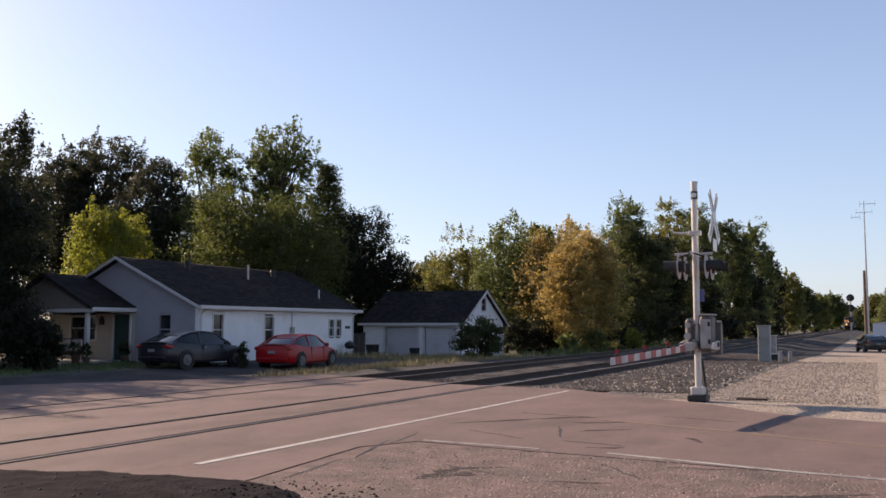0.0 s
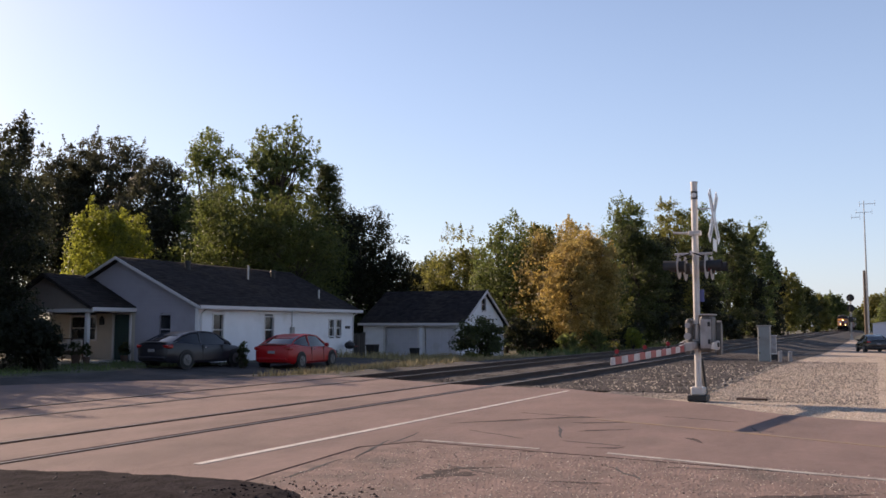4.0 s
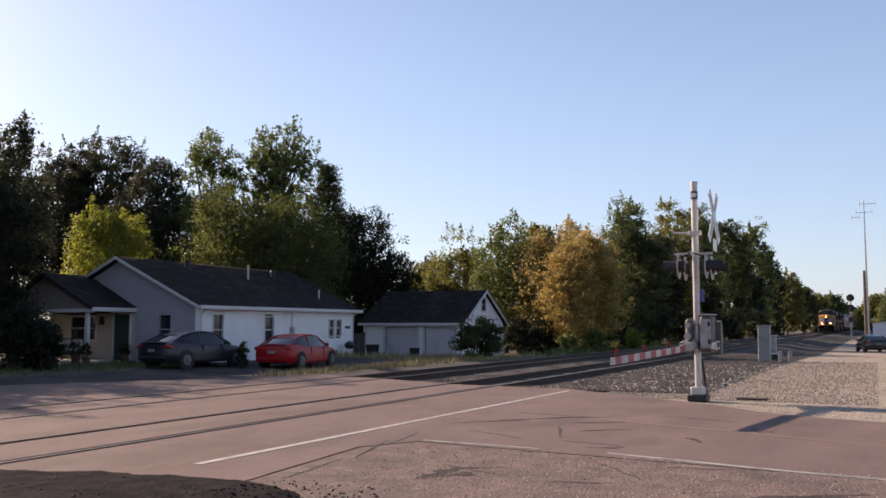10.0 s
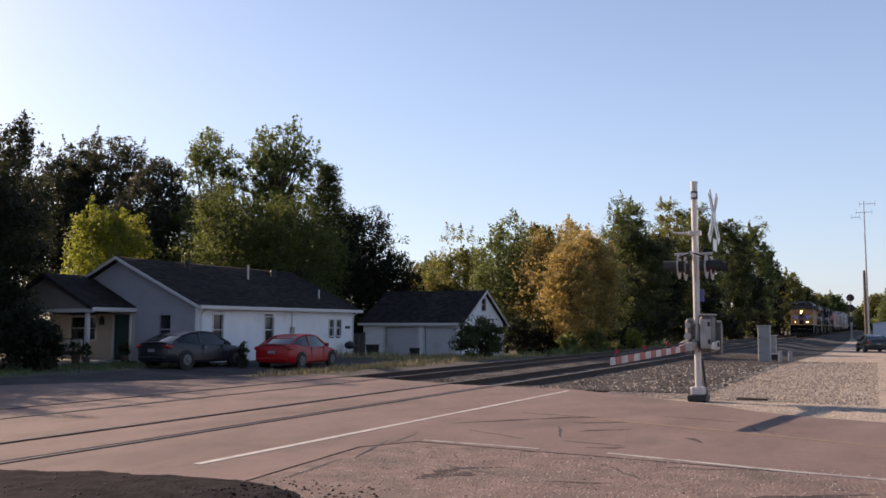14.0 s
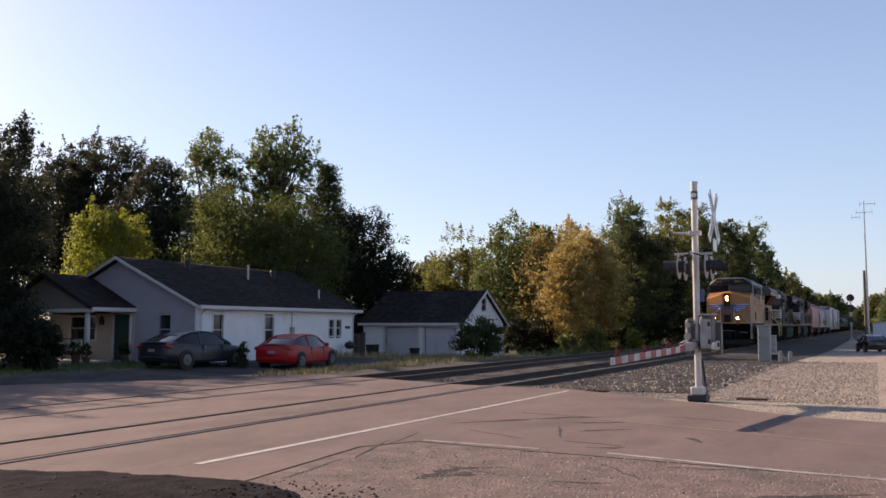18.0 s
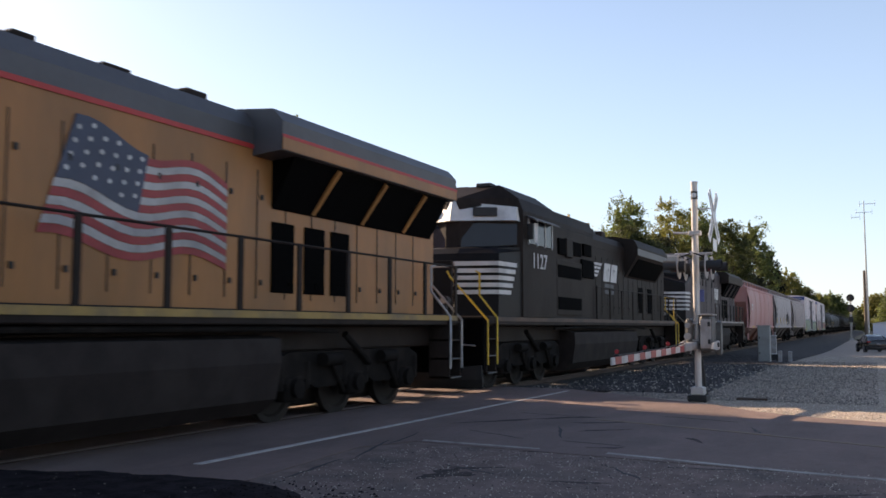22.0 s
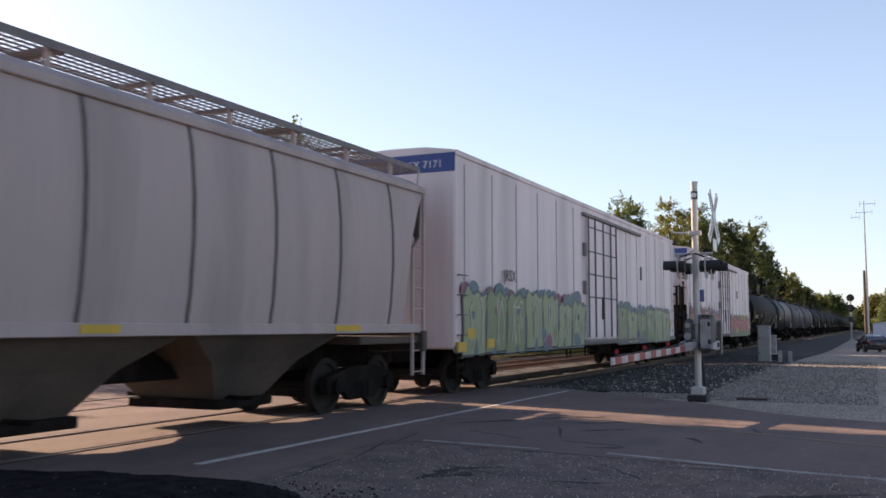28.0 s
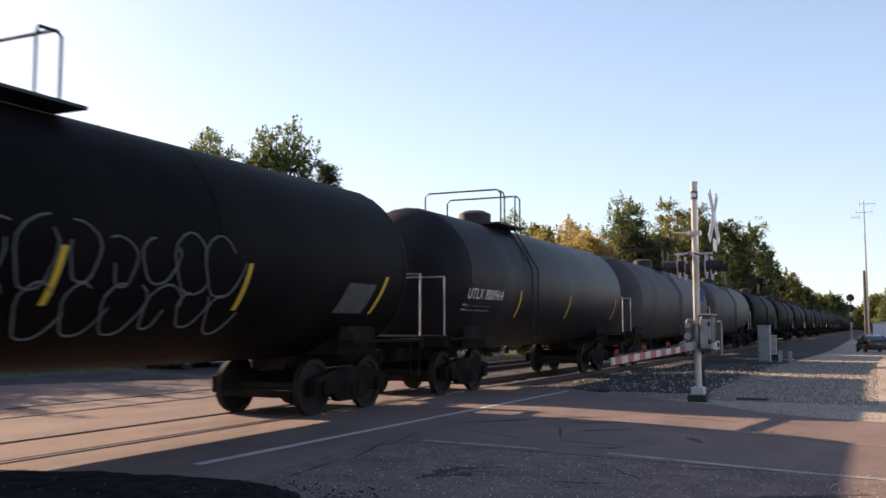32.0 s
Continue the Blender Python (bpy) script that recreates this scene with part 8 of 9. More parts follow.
def sprayed(parent, x0, x1, z0, z1, y, fill, edge, back, seed, letters, spiky=False):
    """Bold sprayed blocks that spell nothing: a cloud above, packed letter-like shapes with dark outlines, counters and pale streaks."""
    r = random.Random(seed)
    lift = [0.003]

    def flat(pts, material, name):
        lift[0] += 0.0001
        return part(name, Shape().prism(pts, y - lift[0], y - lift[0] + 0.0006, "y"), PAINTS[material], parent)

    def stroke(pts, w, material, name):
        lift[0] += 0.0001
        s = Shape()
        l, rt = ribbon(pts, w)
        n = len(l)
        s.add([(a, y - lift[0], b) for a, b in l] + [(a, y - lift[0], b) for a, b in rt], [(i, i + 1, n + i + 1, n + i) for i in range(n - 1)])
        return part(name, s, PAINTS[material], parent)

    def bent(pts, k=4):
        out = []
        for (ua, va), (ub, vb) in zip(pts, pts[1:]):
            out += [(ua + (ub - ua) * i / k, va + (vb - va) * i / k) for i in range(k)]
        return out + [pts[-1]]
    # cloud behind the tops
    n = int((x1 - x0) / 0.45)
    for k in range(n):
        cx = x0 + (x1 - x0) * (k + 0.5 * r.random() + 0.25) / n
        cz, cr = z1 - r.uniform(0.38, 0.6), r.uniform(0.2, 0.36)
        flat([(cx + cr * (1 + 0.12 * math.sin(3 * q)) * math.cos(q), cz + 0.85 * cr * math.sin(q)) for q in [i * 0.4488 for i in range(14)]], r.choice(back), "sprayed_cloud")
    for k in range(2 * letters if spiky else 0):
        m, top = x0 + (x1 - x0) * r.random(), z1 + r.uniform(-0.15, 0.3)
        flat([(m - 0.22, z1 - 0.7), (m + 0.22, z1 - 0.7), (m + 0.08, z1 - 0.3), (m + 0.02, top), (m - 0.1, z1 - 0.35)], r.choice([edge, fill[0]]), "sprayed_spike")
    flat([(x0 + 0.1, z0), (x1 - 0.1, z0), (x1 - 0.2, z1 - 0.5), (x0 + 0.2, z1 - 0.5)], back[-1], "sprayed_ground")
    w = (x1 - x0) / letters
    for k in range(letters):
        a = x0 + w * k
        zt, zb = z1 - r.uniform(0.2, 0.5), z0 + r.uniform(0.0, 0.1)
        lean = r.uniform(-0.1, 0.14) * w
        hh = zt - zb

        def P(u, v):
            return (a + w * u + lean * (v - 0.5), zb + hh * v)
        peak = r.uniform(0.12, 0.3) if spiky else r.uniform(0.02, 0.1)
        split, mid = r.uniform(0.35, 0.62), r.uniform(0.12, 0.3)
        body = [(0.02, 0.0), (split - 0.1, 0.0), (split, mid), (split + 0.1, 0.0), (0.98, 0.02), (0.94, 0.5), (1.02, 0.92), (0.8, 0.86), (0.62, 0.93 + peak * r.random()), (0.4, 0.88), (0.16, 0.94 + peak), (0.0, 0.8), (0.07, 0.45)]
        cx, cz = 0.5, 0.5
        flat([P(cx + (u - cx) * 1.1, cz + (v - cz) * 1.07) for u, v in body], edge, "sprayed_outline")
        flat([P(u, v) for u, v in body], r.choice(fill), "sprayed_letter")
        # shading inside the letter
        for _ in range(3):
            u, v, d = r.uniform(0.12, 0.75), r.uniform(0.05, 0.6), r.uniform(0.1, 0.2)
            flat([P(u, v), P(u + d, v + 0.05), P(u + d * 0.9, v + r.uniform(0.15, 0.35)), P(u + 0.02, v + 0.25)], r.choice(fill), "sprayed_shade")
        # counter and gap
        u, v = r.uniform(0.3, 0.5), r.uniform(0.5, 0.66)
        flat([P(u, v), P(u + 0.16, v + 0.02), P(u + 0.18, v + 0.12), P(u + 0.03, v + 0.14)], r.choice([edge] + back), "sprayed_counter")
        if r.random() < 0.5:
            flat([P(0.98, 0.1), P(1.06, 0.3), P(1.08, 0.8), P(1.0, 0.7)], r.choice(back), "sprayed_gap")
        if spiky:
            kinds = [[(0.15, 0.05), (0.12, 0.5), (0.2, 0.9)], [(0.1, 0.85), (0.5, 0.9), (0.85, 0.75), (0.75, 0.55), (0.35, 0.45)], [(0.35, 0.5), (0.75, 0.4), (0.85, 0.15), (0.5, 0.06)],
                     [(0.8, 0.05), (0.75, 0.5), (0.85, 0.95)], [(0.15, 0.9), (0.45, 0.45), (0.75, 0.08)]]
            for line in r.sample(kinds, 3):
                pts = [P(p + 0.04 * math.sin(6 * q + k), q) for p, q in bent(line)]
                stroke(pts, 0.25, edge, "sprayed_line")
                stroke(pts, 0.14, r.choice(["rose", "rose", "salmon"]), "sprayed_streak")
        # thin lines: dark inner contours, pale streaks beside them
        for _ in range(1 if spiky else 3):
            u = r.uniform(0.14, 0.8)
            line = bent([(u, r.uniform(0.05, 0.2)), (u + r.uniform(-0.1, 0.12), 0.45), (u + r.uniform(-0.15, 0.15), r.uniform(0.6, 0.86)), (u + r.uniform(-0.1, 0.25), r.uniform(0.7, 0.9))])
            stroke([P(p, q) for p, q in line], 0.03, edge, "sprayed_line")
            stroke([P(p + 0.04, q) for p, q in line], 0.055, "pale" if fill[0] == "lime" else "rose", "sprayed_streak")
    if fill[0] == "red":
        # a ragged green base over the letters' feet
        n = int((x1 - x0) / 0.3)
        flat([(x0, z0), (x1, z0)] + [(x1 - (x1 - x0) * k / n, z0 + r.uniform(0.2, 0.5)) for k in range(n + 1)], "grass", "sprayed_base")
    # overspray low down
    for _ in range(int((x1 - x0) / 2.2)):
        cx, cz, cr = r.uniform(x0, x1), z0 + r.uniform(0.1, 0.5), r.uniform(0.08, 0.2)
        flat([(cx + cr * 1.4 * math.cos(q), cz + cr * math.sin(q)) for q in [i * 0.5236 for i in range(12)]], r.choice(back + ["ochre"]), "sprayed_patch")


def reefer(label, unit, graffiti):
    """A long insulated refrigerator car; body from x = 0 to 22.95."""
    L = 22.95
    h = thing("refrigerator_car", (0, 0, 0), label, "refrigerator car", "refrigerator cars")
    part("body", Shape().box(0, L, -1.5, 1.5, 1.0, 5.18, 0.04), REEFER, h, "white insulated body")
    part("roof", section([(1.5, 5.17), (1.48, 5.22), (0.8, 5.32), (0.0, 5.34)], 0.02, L - 0.02), REEFER, h)
    for sg in SIDES:
        y = sg * 1.5
        part("top_rail", Shape().box(0, L, y - 0.03, y + 0.03, 5.1, 5.22, 0.01), REEFER, h)
        part("side_sill", Shape().box(0, L, y - 0.035, y + 0.035, 0.92, 1.08, 0.01), REEFER_FRAME, h)
        x = 0.48
        while x < L - 0.3:
            if not 9.0 < x < 13.3:
                part("panel_joint", Shape().box(x - 0.02, x + 0.02, y - 0.012, y + 0.012, 1.1, 4.96, 0.004), JOINT, h)
            x += 1.573
        door = part("plug_door", Shape().box(9.6, 13.0, y - 0.06, y + 0.06, 1.12, 4.8, 0.015), REEFER, h, "white plug door with locking bars")
        part("door_track", Shape().box(9.2, 16.6, y - 0.11, y + 0.11, 4.82, 4.92, 0.012), REEFER_FRAME, h)
        part("door_track", Shape().box(9.2, 16.6, y - 0.09, y + 0.09, 0.98, 1.06, 0.012), REEFER_FRAME, h)
        for xx in (9.65, 10.4, 11.35, 12.25, 12.95):
            part("lock_bar", Shape().tube((xx, y + sg * 0.085, 1.15), (xx, y + sg * 0.085, 4.78), 0.028, n=6), REEFER_FRAME, door)
        for zz in (2.35, 3.05, 3.75, 4.5):
            part("door_rib", Shape().box(9.62, 12.98, y - 0.075, y + 0.075, zz, zz + 0.05, 0.008), REEFER_FRAME, door)
        part("handle", Shape().box(11.15, 11.31, y - 0.12, y + 0.12, 1.7, 2.4, 0.02), DARK, door)
        for zz in (2.45, 3.6):
            part("door_hinge", Shape().box(9.27, 9.49, y - 0.09, y + 0.09, zz, zz + 0.4, 0.02), REEFER_FRAME, h)
        part("placard", Shape().box(16.75, 16.85, y - 0.04, y + 0.04, 3.2, 3.7, 0.01), DARK, h, "small dark bracket")
        for xe, s2 in ((0.0, 1), (L, -1)):
            for k in range(4):
                part("grab_iron", Shape().pipe([(xe + s2 * 0.1, y, 1.3 + k * 0.42), (xe + s2 * 0.1, y + sg * 0.07, 1.3 + k * 0.42), (xe + s2 * 0.5, y + sg * 0.07, 1.3 + k * 0.42), (xe + s2 * 0.5, y, 1.3 + k * 0.42)], 0.014, 5), REEFER_FRAME, h)
            part("stirrup", Shape().pipe([(xe + s2 * 0.1, y, 0.95), (xe + s2 * 0.1, y, 0.5), (xe + s2 * 0.5, y, 0.5), (xe + s2 * 0.5, y, 0.95)], 0.02), TRUCK, h)
        for xx in (7.6, 9.4, 13.0, 15.2):
            part("step_loop", Shape().pipe([(xx, y, 0.95), (xx, y, 0.62), (xx + 0.35, y, 0.62), (xx + 0.35, y, 0.95)], 0.022), TRUCK, h)
        for xa, za in ((0.03, 0.95), (0.5, 1.23), (1.62, 1.0)):
            part("safety_strip", Shape().box(xa, xa + 0.42, y - 0.06, y + 0.06, za, za + 0.2), STRIPE_YELLOW, h, "yellow reflective strip")
        part("safety_strip", Shape().box(L - 1.3, L - 0.7, y - 0.02, y + 0.02, 1.5, 1.7), STRIPE_YELLOW, h)
    part("end_band", Shape().box(-0.012, 0.0, -1.5, 1.5, 4.76, 5.16), REEFER_BLUE, h, "blue band across the end")
    if not unit:
        word("JRSX 7171", 0.22, STRIPE_WHITE, h, -0.018, -0.2, 4.86, "end_lettering", "white lettering on the end", upright=True)
    word("JRSX", 0.37, SEAM, h, 2.06 if unit else 2.65, -1.506 if unit else -1.56, 2.45 if unit else 2.56, "lettering", "dark lettering", width=1.06)
    part("centre_sill", Shape().box(-1.0 if unit else -0.3, L + 0.4, -0.3, 0.3, 0.72, 1.0, 0.02), TRUCK, h)
    part("floor_beam", Shape().box(4.6, L - 4.6, -1.2, 1.2, 0.82, 0.99), TRUCK, h)
    part("brake_rod", Shape().pipe([(4.5, -1.0, 0.7), (L - 4.5, -1.0, 0.66)], 0.02), TRUCK, h)
    part("air_tank", Shape().tube((13.5, -0.6, 0.68), (15.2, -0.6, 0.68), 0.16, n=10), TRUCK, h, smooth=True)
    if unit:
        # end platform with the cooling unit, its railings and fuel tank
        part("end_deck", Shape().box(-2.3, 0, -1.45, 1.45, 0.98, 1.12, 0.02), TRUCK, h)
        def ring(z, d, wf, wb):
            return [(-d * 0.55, -wf - 0.12, z), (-d, -wf + 0.06, z), (-d, wf - 0.06, z), (-d * 0.55, wf + 0.12, z), (0, wb, z), (0, -wb, z)]
        u = part("cooling_unit", Shape().loft([ring(3.05, 0.5, 0.72, 0.92), ring(3.1, 0.52, 0.74, 0.95), ring(4.85, 0.52, 0.74, 0.95), ring(5.1, 0.4, 0.7, 0.92), ring(5.22, 0.2, 0.6, 0.85)]), STRIPE_WHITE, h, "white cooling unit with a black grille")
        part("grille", Shape().prism([(-0.56, 4.12), (-0.55, 4.86), (-0.44, 5.14), (-0.2, 5.26), (0.0, 5.28), (0.0, 5.2), (-0.2, 5.2), (-0.5, 4.85), (-0.5, 4.12)], -0.62, 0.74, "y"), GRILLE, u, "black slatted grille")
        part("grille_wing", Shape().add([(-0.54, -0.62, 4.12), (-0.54, -0.62, 4.86), (-0.42, -0.62, 5.14), (-0.32, -0.84, 5.12), (-0.36, -0.83, 4.9), (-0.5, -0.64, 4.12)], [(0, 1, 4, 5), (1, 2, 3, 4)]), GRILLE, u)
        for k in range(9):
            z = 4.2 + k * 0.08
            part("slat", Shape().tube((-0.565, -0.6, z), (-0.565, 0.74, z), 0.014, n=5).tube((-0.565, 0.74, z), (-0.35, 0.84, z), 0.014, n=5), DARK, u)
        part("lower_panel", Shape().box(-0.535, -0.5, -0.6, 0.66, 3.14, 4.04, 0.012), STRIPE_WHITE, u)
        part("unit_mark", Shape().box(-0.545, -0.535, -0.25, 0.2, 3.62, 3.72).box(-0.545, -0.535, -0.2, 0.15, 3.78, 3.86), MARK_GREY, u, "grey bars of a maker's mark")
        part("unit_window", Shape().box(-0.55, -0.53, -0.12, 0.12, 3.28, 3.48), DARK, u, "small dark window")
        part("side_box", Shape().box(-0.46, -0.1, -1.0, -0.86, 3.08, 3.5, 0.02), STRIPE_WHITE, u)
        part("side_box_window", Shape().box(-0.42, -0.2, -1.01, -1.0, 3.2, 3.38), DARK, u)
        part("unit_frame", Shape().box(-0.6, 0.0, -0.95, 0.95, 2.93, 3.04, 0.02), TRUCK, u)
        for z, w2 in ((4.3, 0.05), (4.15, 0.05), (4.0, 0.05), (3.85, 0.05), (3.7, 0.05), (3.5, 0.05)):
            part("end_mark", Shape().box(-0.006, 0.0, -1.28 - w2, -1.28 + w2, z, z + 0.09), SEAM, h)
        part("end_slot", Shape().box(-0.02, 0.0, -1.15, -1.07, 2.3, 3.45, 0.004), DARK, h, "dark upright slot in the end")
        part("end_ladder", Shape().box(-0.08, -0.03, -1.32, -1.27, 1.1, 3.6), TRUCK, h)
        part("fuel_tank", Shape().box(-1.9, -0.35, -1.15, 1.15, 1.15, 2.05, 0.1), TRUCK, h, "dark fuel tank on the end platform")
        part("end_shield", Shape().box(-0.06, 0.0, -1.42, 1.42, 1.1, 2.5, 0.01), TRUCK, h, "dark plate across the lower end")
        for ya in (-1.3, -0.95, -0.2, 0.5):
            part("pipe", Shape().pipe([(-0.1, ya, 1.14), (-0.1, ya, 2.2), (-0.3, ya + 0.1, 2.4), (-0.3, ya + 0.1, 2.95)], 0.03), DARK, h, smooth=True)
        part("battery_box", Shape().box(-1.0, -0.4, -1.35, -1.17, 1.3, 1.8, 0.03), DARK, h)
        for y in (-1.4, -0.6, 0.6, 1.4):
            part("rail_post", Shape().box(-2.28, -2.2, y - 0.05, y + 0.05, 0.6, 3.3, 0.01), TRUCK, h)
        for y in (-1.42, 1.42):
            part("rail_post", Shape().box(-1.2, -1.12, y - 0.05, y + 0.05, 0.98, 3.3, 0.01), TRUCK, h)
            part("side_rail", Shape().tube((-2.24, y, 3.28), (0, y, 3.28), 0.022), TRUCK, h)
            part("side_rail", Shape().tube((-2.24, y, 2.1), (0, y, 2.1), 0.022), TRUCK, h)
        part("end_rail", Shape().tube((-2.24, -1.4, 3.28), (-2.24, 1.4, 3.28), 0.022), TRUCK, h)
        part("end_rail", Shape().tube((-2.24, -1.4, 2.2), (-2.24, 1.4, 2.2), 0.022), TRUCK, h)
        for y in (-1.375, 1.375):
            part("walk_beam", Shape().box(-2.3, 0.0, y - 0.075, y + 0.075, 1.95, 2.03), TRUCK, h)
        coupler(h, -2.5, -1)
        freight_truck(h, 1.6)
    else:
        coupler(h, -0.5, -1)
        freight_truck(h, 2.2)
    coupler(h, L + 0.5, 1)
    freight_truck(h, L - 3.0)
    for x0, x1, fill, edge, back, seed, n, zt in graffiti:
        sprayed(h, x0, x1, 0.86, zt, -1.54, fill, edge, back, seed, n, edge == "crimson")
    return h


r1 = reefer("white refrigerator car with green sprayed lettering along its side", False,
            [(0.3, 9.3, ["lime", "green", "lime"], "black", ["teal", "pink", "teal", "teal"], 4, 7, 2.62), (13.1, 21.8, ["lime", "green"], "black", ["teal", "teal", "navy", "teal"], 8, 6, 2.5)])
CONSIST.append((r1, 157.4))
r2 = reefer("white refrigerator car with a cooling unit and red sprayed lettering", True,
            [(0.2, 9.3, ["brick", "salmon", "brick"], "crimson", ["violet", "brick", "violet", "brick"], 15, 7, 2.6), (13.1, 22.2, ["red", "salmon", "red"], "black", ["yellow", "red", "grass", "grass"], 23, 6, 2.45)])
CONSIST.append((r2, 183.8))


def tank_car(L, paint, label, r=1.6, mark="", mark_at=1.5, strips=(), dome=0.5, scrawl=False, detail=True):
    """A tank car; its shell runs from x = 0 to L."""
    zc = 2.53
    h = thing("tank_car", (0, 0, 0), label, "tank car", "tank cars")
    n = 32
    rings = []
    prof = [(0.0, 0.02), (0.02, 0.3), (0.09, 0.6), (0.22, 0.84), (0.42, 0.97), (0.6, 1.0)]
    for d, k in prof:
        rings.append([(d, r * k * math.cos(2 * math.pi * i / n), zc + r * k * math.sin(2 * math.pi * i / n)) for i in range(n)])
    for d, k in prof[::-1]:
        rings.append([(L - d, r * k * math.cos(2 * math.pi * i / n), zc + r * k * math.sin(2 * math.pi * i / n)) for i in range(n)])
    part("shell", Shape().loft(rings), paint, h, smooth=True)
    for x in (0.6, L * 0.33, L * 0.66, L - 0.6):
        part("weld_band", Shape().tube((x - 0.02, 0, zc), (x + 0.02, 0, zc), r + 0.006, n=n, cap=False), paint, h, smooth=True)
    for x0, sx in ((0.0, 1), (L, -1)):
        part("stub_sill", Shape().box(min(x0 - sx * 0.55, x0 + sx * 2.6), max(x0 - sx * 0.55, x0 + sx * 2.6), -0.35, 0.35, 0.74, 1.3, 0.03), TRUCK, h)
        part("saddle", Shape().prism([(x0 + sx * 0.9, 1.0), (x0 + sx * 2.3, 1.0), (x0 + sx * 2.1, 1.65), (x0 + sx * 1.1, 1.65)], -1.2, 1.2, "y"), TRUCK, h)
        part("end_sill", Shape().box(min(x0 - sx * 0.5, x0 - sx * 0.3), max(x0 - sx * 0.5, x0 - sx * 0.3), -1.45, 1.45, 1.05, 1.3, 0.02), TRUCK, h)
        part("end_rail", Shape().pipe([(x0 - sx * 0.42, -1.4, 1.3), (x0 - sx * 0.42, -1.4, 2.5)], 0.018, 5).pipe([(x0 - sx * 0.42, 1.4, 1.3), (x0 - sx * 0.42, 1.4, 2.5)], 0.018, 5).pipe([(x0 - sx * 0.42, -1.4, 2.5), (x0 - sx * 0.42, 1.4, 2.5)], 0.018, 5), GREY_METAL, h)
        for sg in SIDES:
            part("side_walk", Shape().box(min(x0 - sx * 0.4, x0 + sx * 2.3), max(x0 - sx * 0.4, x0 + sx * 2.3), sg * 1.4 - 0.1, sg * 1.4 + 0.1, 1.2, 1.25), TRUCK, h)
            part("stirrup", Shape().pipe([(x0 - sx * 0.3, sg * 1.45, 1.2), (x0 - sx * 0.3, sg * 1.45, 0.55), (x0 + sx * 0.1, sg * 1.45, 0.55), (x0 + sx * 0.1, sg * 1.45, 1.2)], 0.018, 5), TRUCK, h)
        coupler(h, x0 - sx * 0.95, -sx)
        freight_truck(h, x0 + sx * 1.55)
    xd = L * dome
    part("dome", Shape().tube((xd, 0, zc + r - 0.08), (xd, 0, zc + r + 0.28), 0.42, n=18).tube((xd, 0, zc + r + 0.28), (xd, 0, zc + r + 0.36), 0.42, 0.25, n=18), DARK, h, "round valve housing", smooth=True)
    part("platform", Shape().box(xd - 0.95, xd + 0.95, -1.08, -0.45, zc + r - 0.1, zc + r - 0.06).box(xd - 0.95, xd + 0.95, 0.45, 1.08, zc + r - 0.1, zc + r - 0.06).box(xd - 0.95, xd - 0.5, -0.45, 0.45, zc + r - 0.1, zc + r - 0.06).box(xd + 0.5, xd + 0.95, -0.45, 0.45, zc + r - 0.1, zc + r - 0.06), DARK, h, "plate walk round the dome")
    for xr in (xd - 0.8, xd + 0.55):
        zr = zc + r - 0.08
        part("platform_rail", Shape().pipe([(xr, -1.05, zr), (xr, -1.05, zr + 0.76), (xr, -0.95, zr + 0.85), (xr, 0.95, zr + 0.85), (xr, 1.05, zr + 0.76), (xr, 1.05, zr)], 0.022), DARK, h, "bent pipe rail", smooth=True)
        part("rail_return", Shape().pipe([(xr, -1.0, zr + 0.82), (xr + (0.2 if xr < xd else -0.3), -1.03, zr + 0.8), (xr + (0.25 if xr < xd else -0.35), -1.05, zr + 0.7), (xr + (0.25 if xr < xd else -0.35), -1.05, zr)], 0.02), DARK, h, smooth=True)
    for sg in (1,) if scrawl else SIDES:
        y = sg * 0.98
        zt = zc + r - 0.1
        lad = part("ladder", Shape().pipe([(xd - 0.22, y, zt), (xd - 0.22, sg * (r + 0.06), zc + 0.4), (xd - 0.22, sg * (r + 0.06), 1.1)], 0.018).pipe([(xd + 0.22, y, zt), (xd + 0.22, sg * (r + 0.06), zc + 0.4), (xd + 0.22, sg * (r + 0.06), 1.1)], 0.018), paint, h)
        if detail:
            for k in range(6):
                part("rung", Shape().tube((xd - 0.22, sg * (r + 0.06), 1.2 + k * 0.33), (xd + 0.22, sg * (r + 0.06), 1.2 + k * 0.33), 0.013, n=5), paint, lad)
    part("bottom_valve", Shape().tube((xd, 0, 0.75), (xd, 0, zc - r + 0.05), 0.2, n=10), TRUCK, h)

    def strap(x, lean, material, z0=1.75, z1=2.75, w=0.09, name="reflector", lift=0.012):
        rings = []
        for i in range(7):
            z = z0 + (z1 - z0) * i / 6
            y = -math.sqrt(max(0.01, (r + lift) ** 2 - (z - zc) ** 2))
            xx = x + lean * i / 6
            rings.append([(xx, y, z), (xx + w, y, z), (xx + w, y + 0.008, z), (xx, y + 0.008, z)])
        s = Shape().loft(rings)
        return part(name, s, material, h)
    def skin(z):
        return -math.sqrt((r + 0.01) ** 2 - (z - zc) ** 2)
    for x, lean in strips:
        strap(x, lean, STRIPE_YELLOW, 1.7, 2.35, 0.085)
    if scrawl:
        strap(0.62, 0.24, STRIPE_YELLOW, 1.5, 2.62, 0.1)
    if mark:
        word(mark, 0.33, STRIPE_WHITE, h, mark_at, skin(2.08), 2.08, "lettering", "white reporting mark", lean=15)
        for z, ws in ((1.92, (0.5, 0.4, 0.6)), (1.82, (0.6, 0.5, 0.3))):
            bars(h, mark_at - 0.1, z, ws, skin(z) + 0.012, MARK_GREY, 0.045)
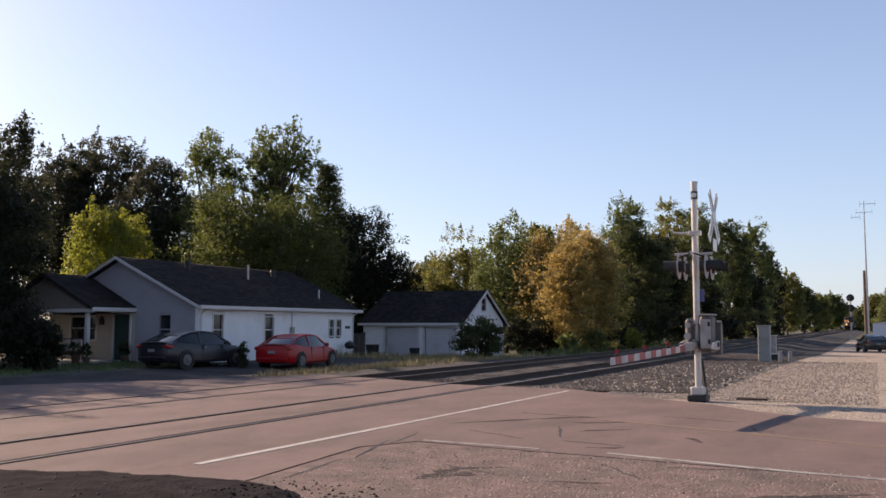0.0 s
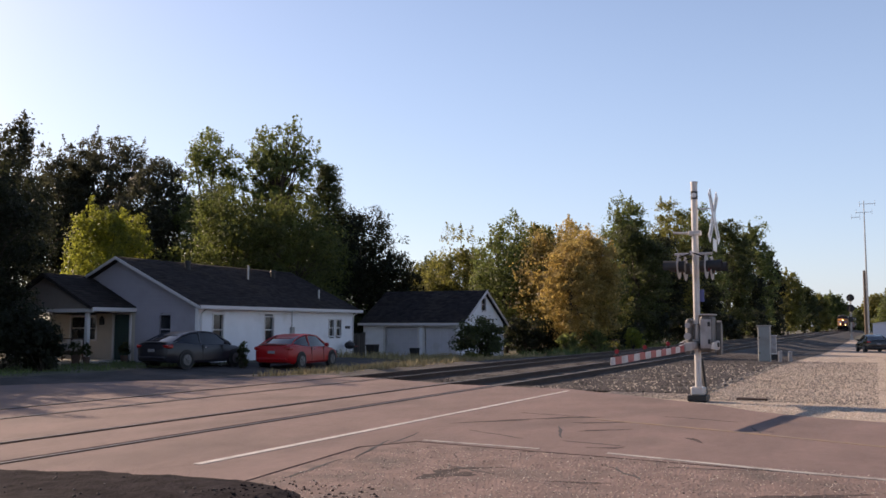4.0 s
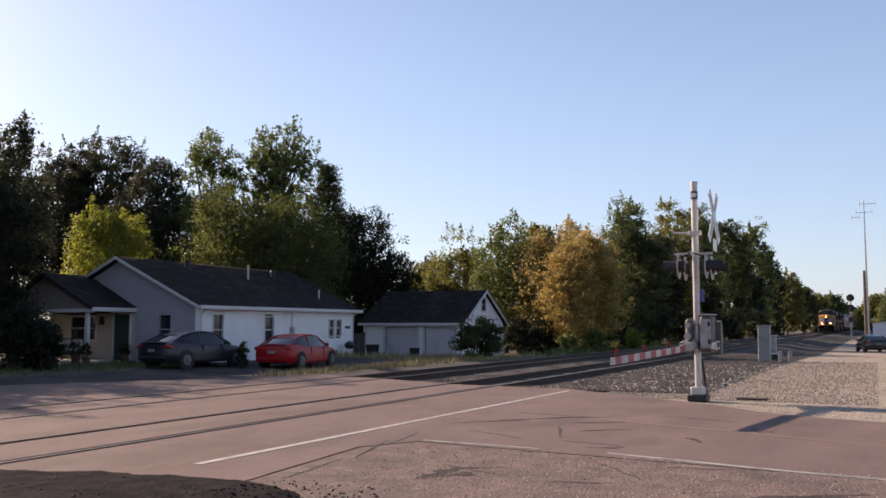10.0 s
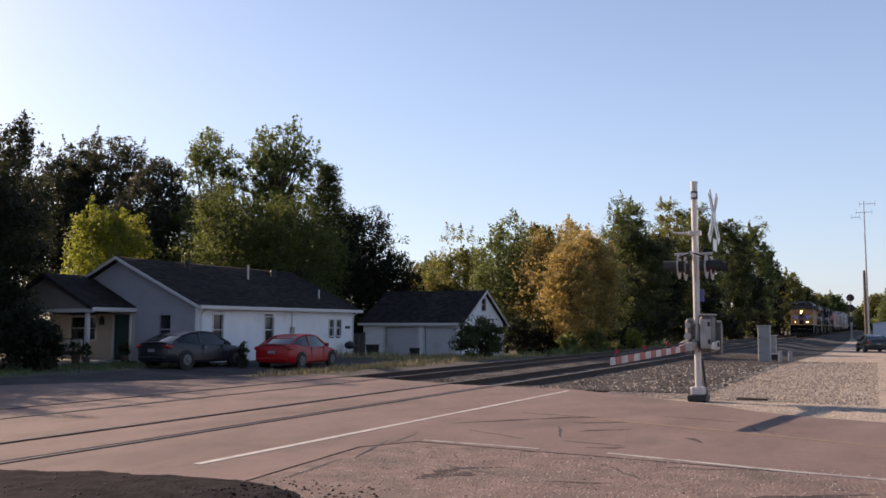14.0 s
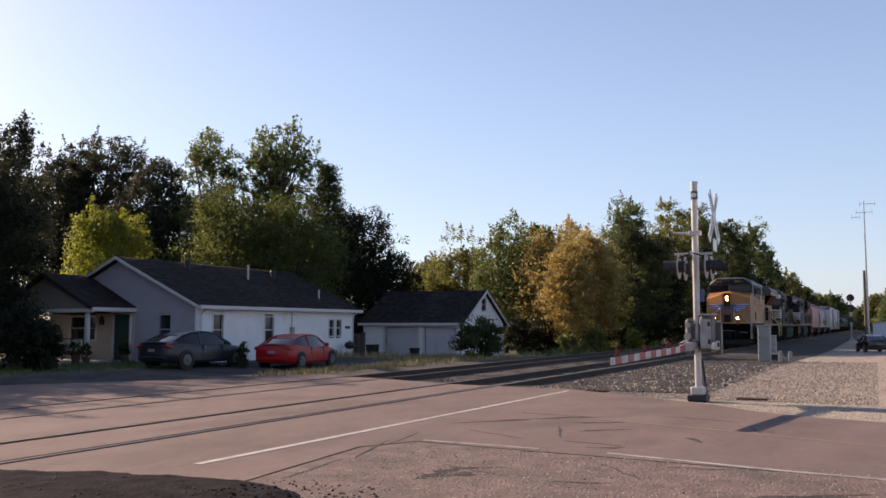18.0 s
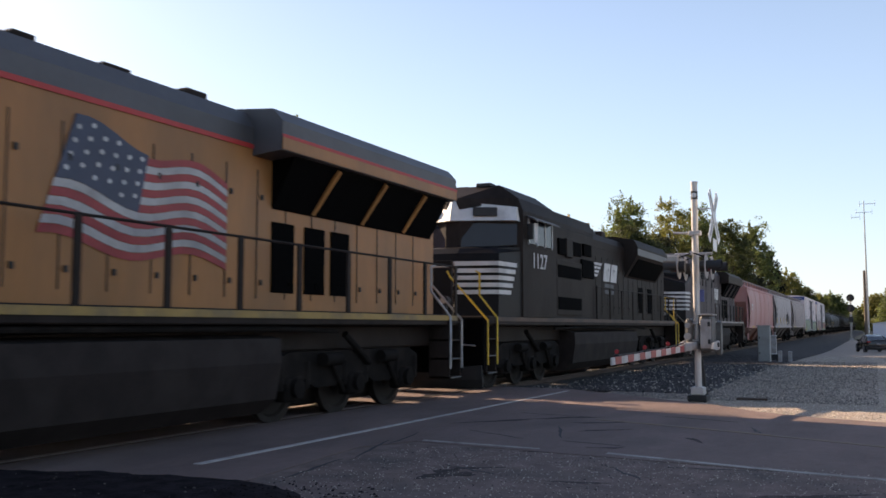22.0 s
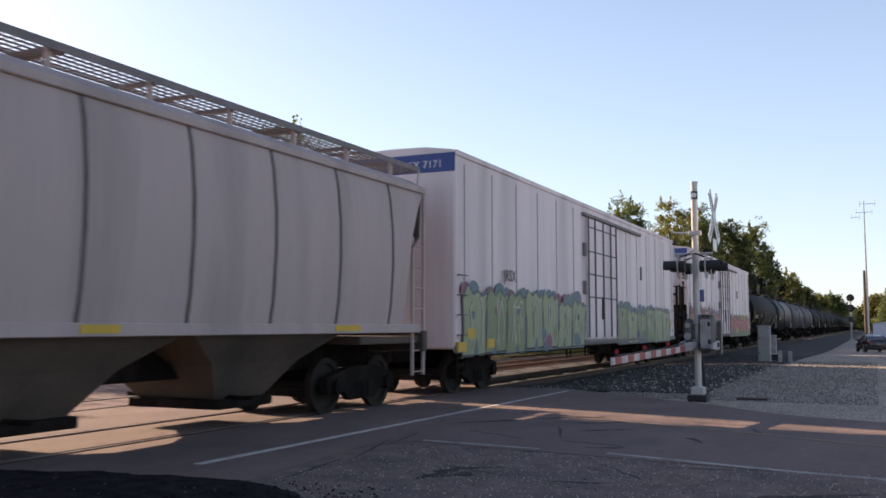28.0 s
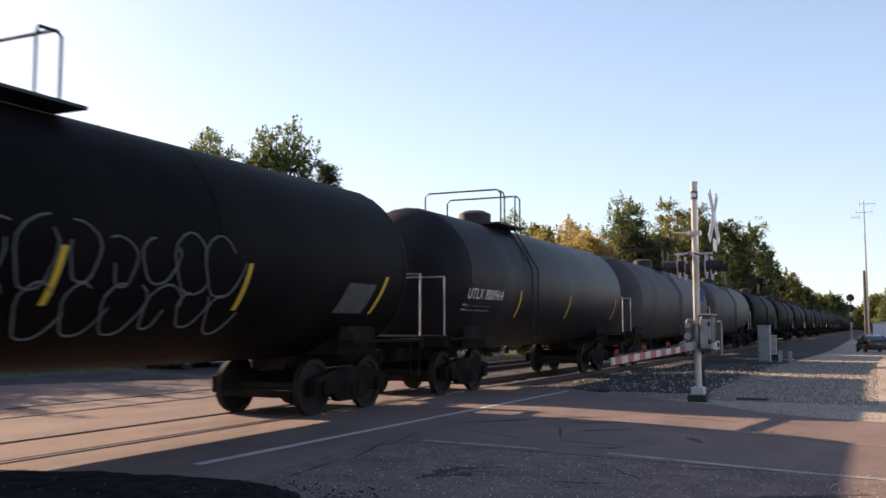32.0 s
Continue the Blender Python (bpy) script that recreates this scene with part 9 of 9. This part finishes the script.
    if scrawl:
        rr = random.Random(3)
        for row, (z0, amp) in enumerate(((2.2, 0.32), (1.62, 0.24))):
            for k in range(7):
                x, z, a = 7.7 + k * 0.6 + 0.2 * row, z0 + 0.1 * rr.random(), amp * rr.uniform(0.8, 1.25)
                st, turn = rr.uniform(-0.6, 2.2), rr.uniform(4.2, 6.4) * rr.choice((-1, 1))
                pts = []
                for i in range(15):
                    q = st + turn * i / 14
                    px, pz = x + a * (0.9 + 0.12 * math.sin(3 * q)) * math.cos(q) + 0.25 * i / 14, z + a * 1.05 * math.sin(q)
                    pts.append((px, -math.sqrt(max(0.01, (r + 0.004) ** 2 - (pz - zc) ** 2)), pz))
                part("scrawl", Shape().pipe(pts, 0.014, 5), MARK_GREY, h, "pale sprayed scrawl")
        strap(5.2, 0.0, MARK_GREY, 2.2, 2.42, 0.62, "paint_patch", 0.006)
        strap(14.45, 0.25, MARK_DIM, 1.7, 2.2, 0.9, "paint_patch", 0.006)
        strap(7.45, 0.1, STRIPE_YELLOW, 1.55, 1.8, 0.3, "paint_patch", 0.008)
    return h


t1 = tank_car(17.2, TANK_BLACK, "gloss black tank car with yellow strips and pale scrawl", mark="GATX 51651", mark_at=1.32, strips=((4.6, 0.2), (8.62, 0.1), (11.85, 0.12), (15.6, 0.3)), scrawl=True, dome=0.497)
CONSIST.append((t1, 208.35))
t2 = tank_car(13.9, TANK_DARK, "dark grey tank car with white lettering", mark="UTLX 800964", mark_at=0.42, strips=((3.6, 0.0), (7.6, 0.0), (12.6, 0.0)), dome=0.32)
CONSIST.append((t2, 227.5))
t3 = tank_car(15.6, TANK_PALE, "pale grey weathered tank car")
CONSIST.append((t3, 243.4))
q = 243.4 + 15.6 + 2.0
blk = None
for k in range(22):
    pale = k == 0
    if pale:
        o = copy_thing(t3, pose(0, 0, 0))
    elif blk is None:
        o = blk = tank_car(16.6, TANK_BLACK, "plain black tank car in a long string", detail=False)
    else:
        o = copy_thing(blk, pose(0, 0, 0))
    CONSIST.append((o, q))
    q += (15.6 if pale else 16.6) + 1.95


# ---- movement ----
def motions():
    """The whole train runs along the near track, from far off past the eye; the wheels of its leading cars roll."""
    for ob, q in CONSIST[:11]:
        # the wheels roll while the car is near the crossing
        near = max(17.0, 20 + (q - 45) / 17.5)
        past = min(32.0, near + 5.2)
        for truck in ob.children:
            if not truck.name.startswith("truck"):
                continue
            for w in truck.children:
                if not w.name.startswith("wheel"):
                    continue
                x, y, z = w.location
                step = 0.038
                n = int((past - near) / step)
                rows = [(0.0, pose(x, y, z))]
                for k in range(n + 1):
                    rows.append((near + step * k, pose(x, y, z, 0, -math.degrees(17.5 * step * k / z), 0)))
                if rows[-1][0] < 31.9:
                    rows.append((32.0, rows[-1][1]))
                walk(w, rows)
    for ob, q in CONSIST:
        rows = [(t, pose(q + 17.85 * (19 - t) + 17.5, NEAR, 0)) for t in (0, 4, 8, 12, 16)]
        rows += [(t, pose(q + 17.5 * (20 - t), NEAR, 0)) for t in (19, 20, 24, 28, 32)]
        walk(ob, rows)


motions()
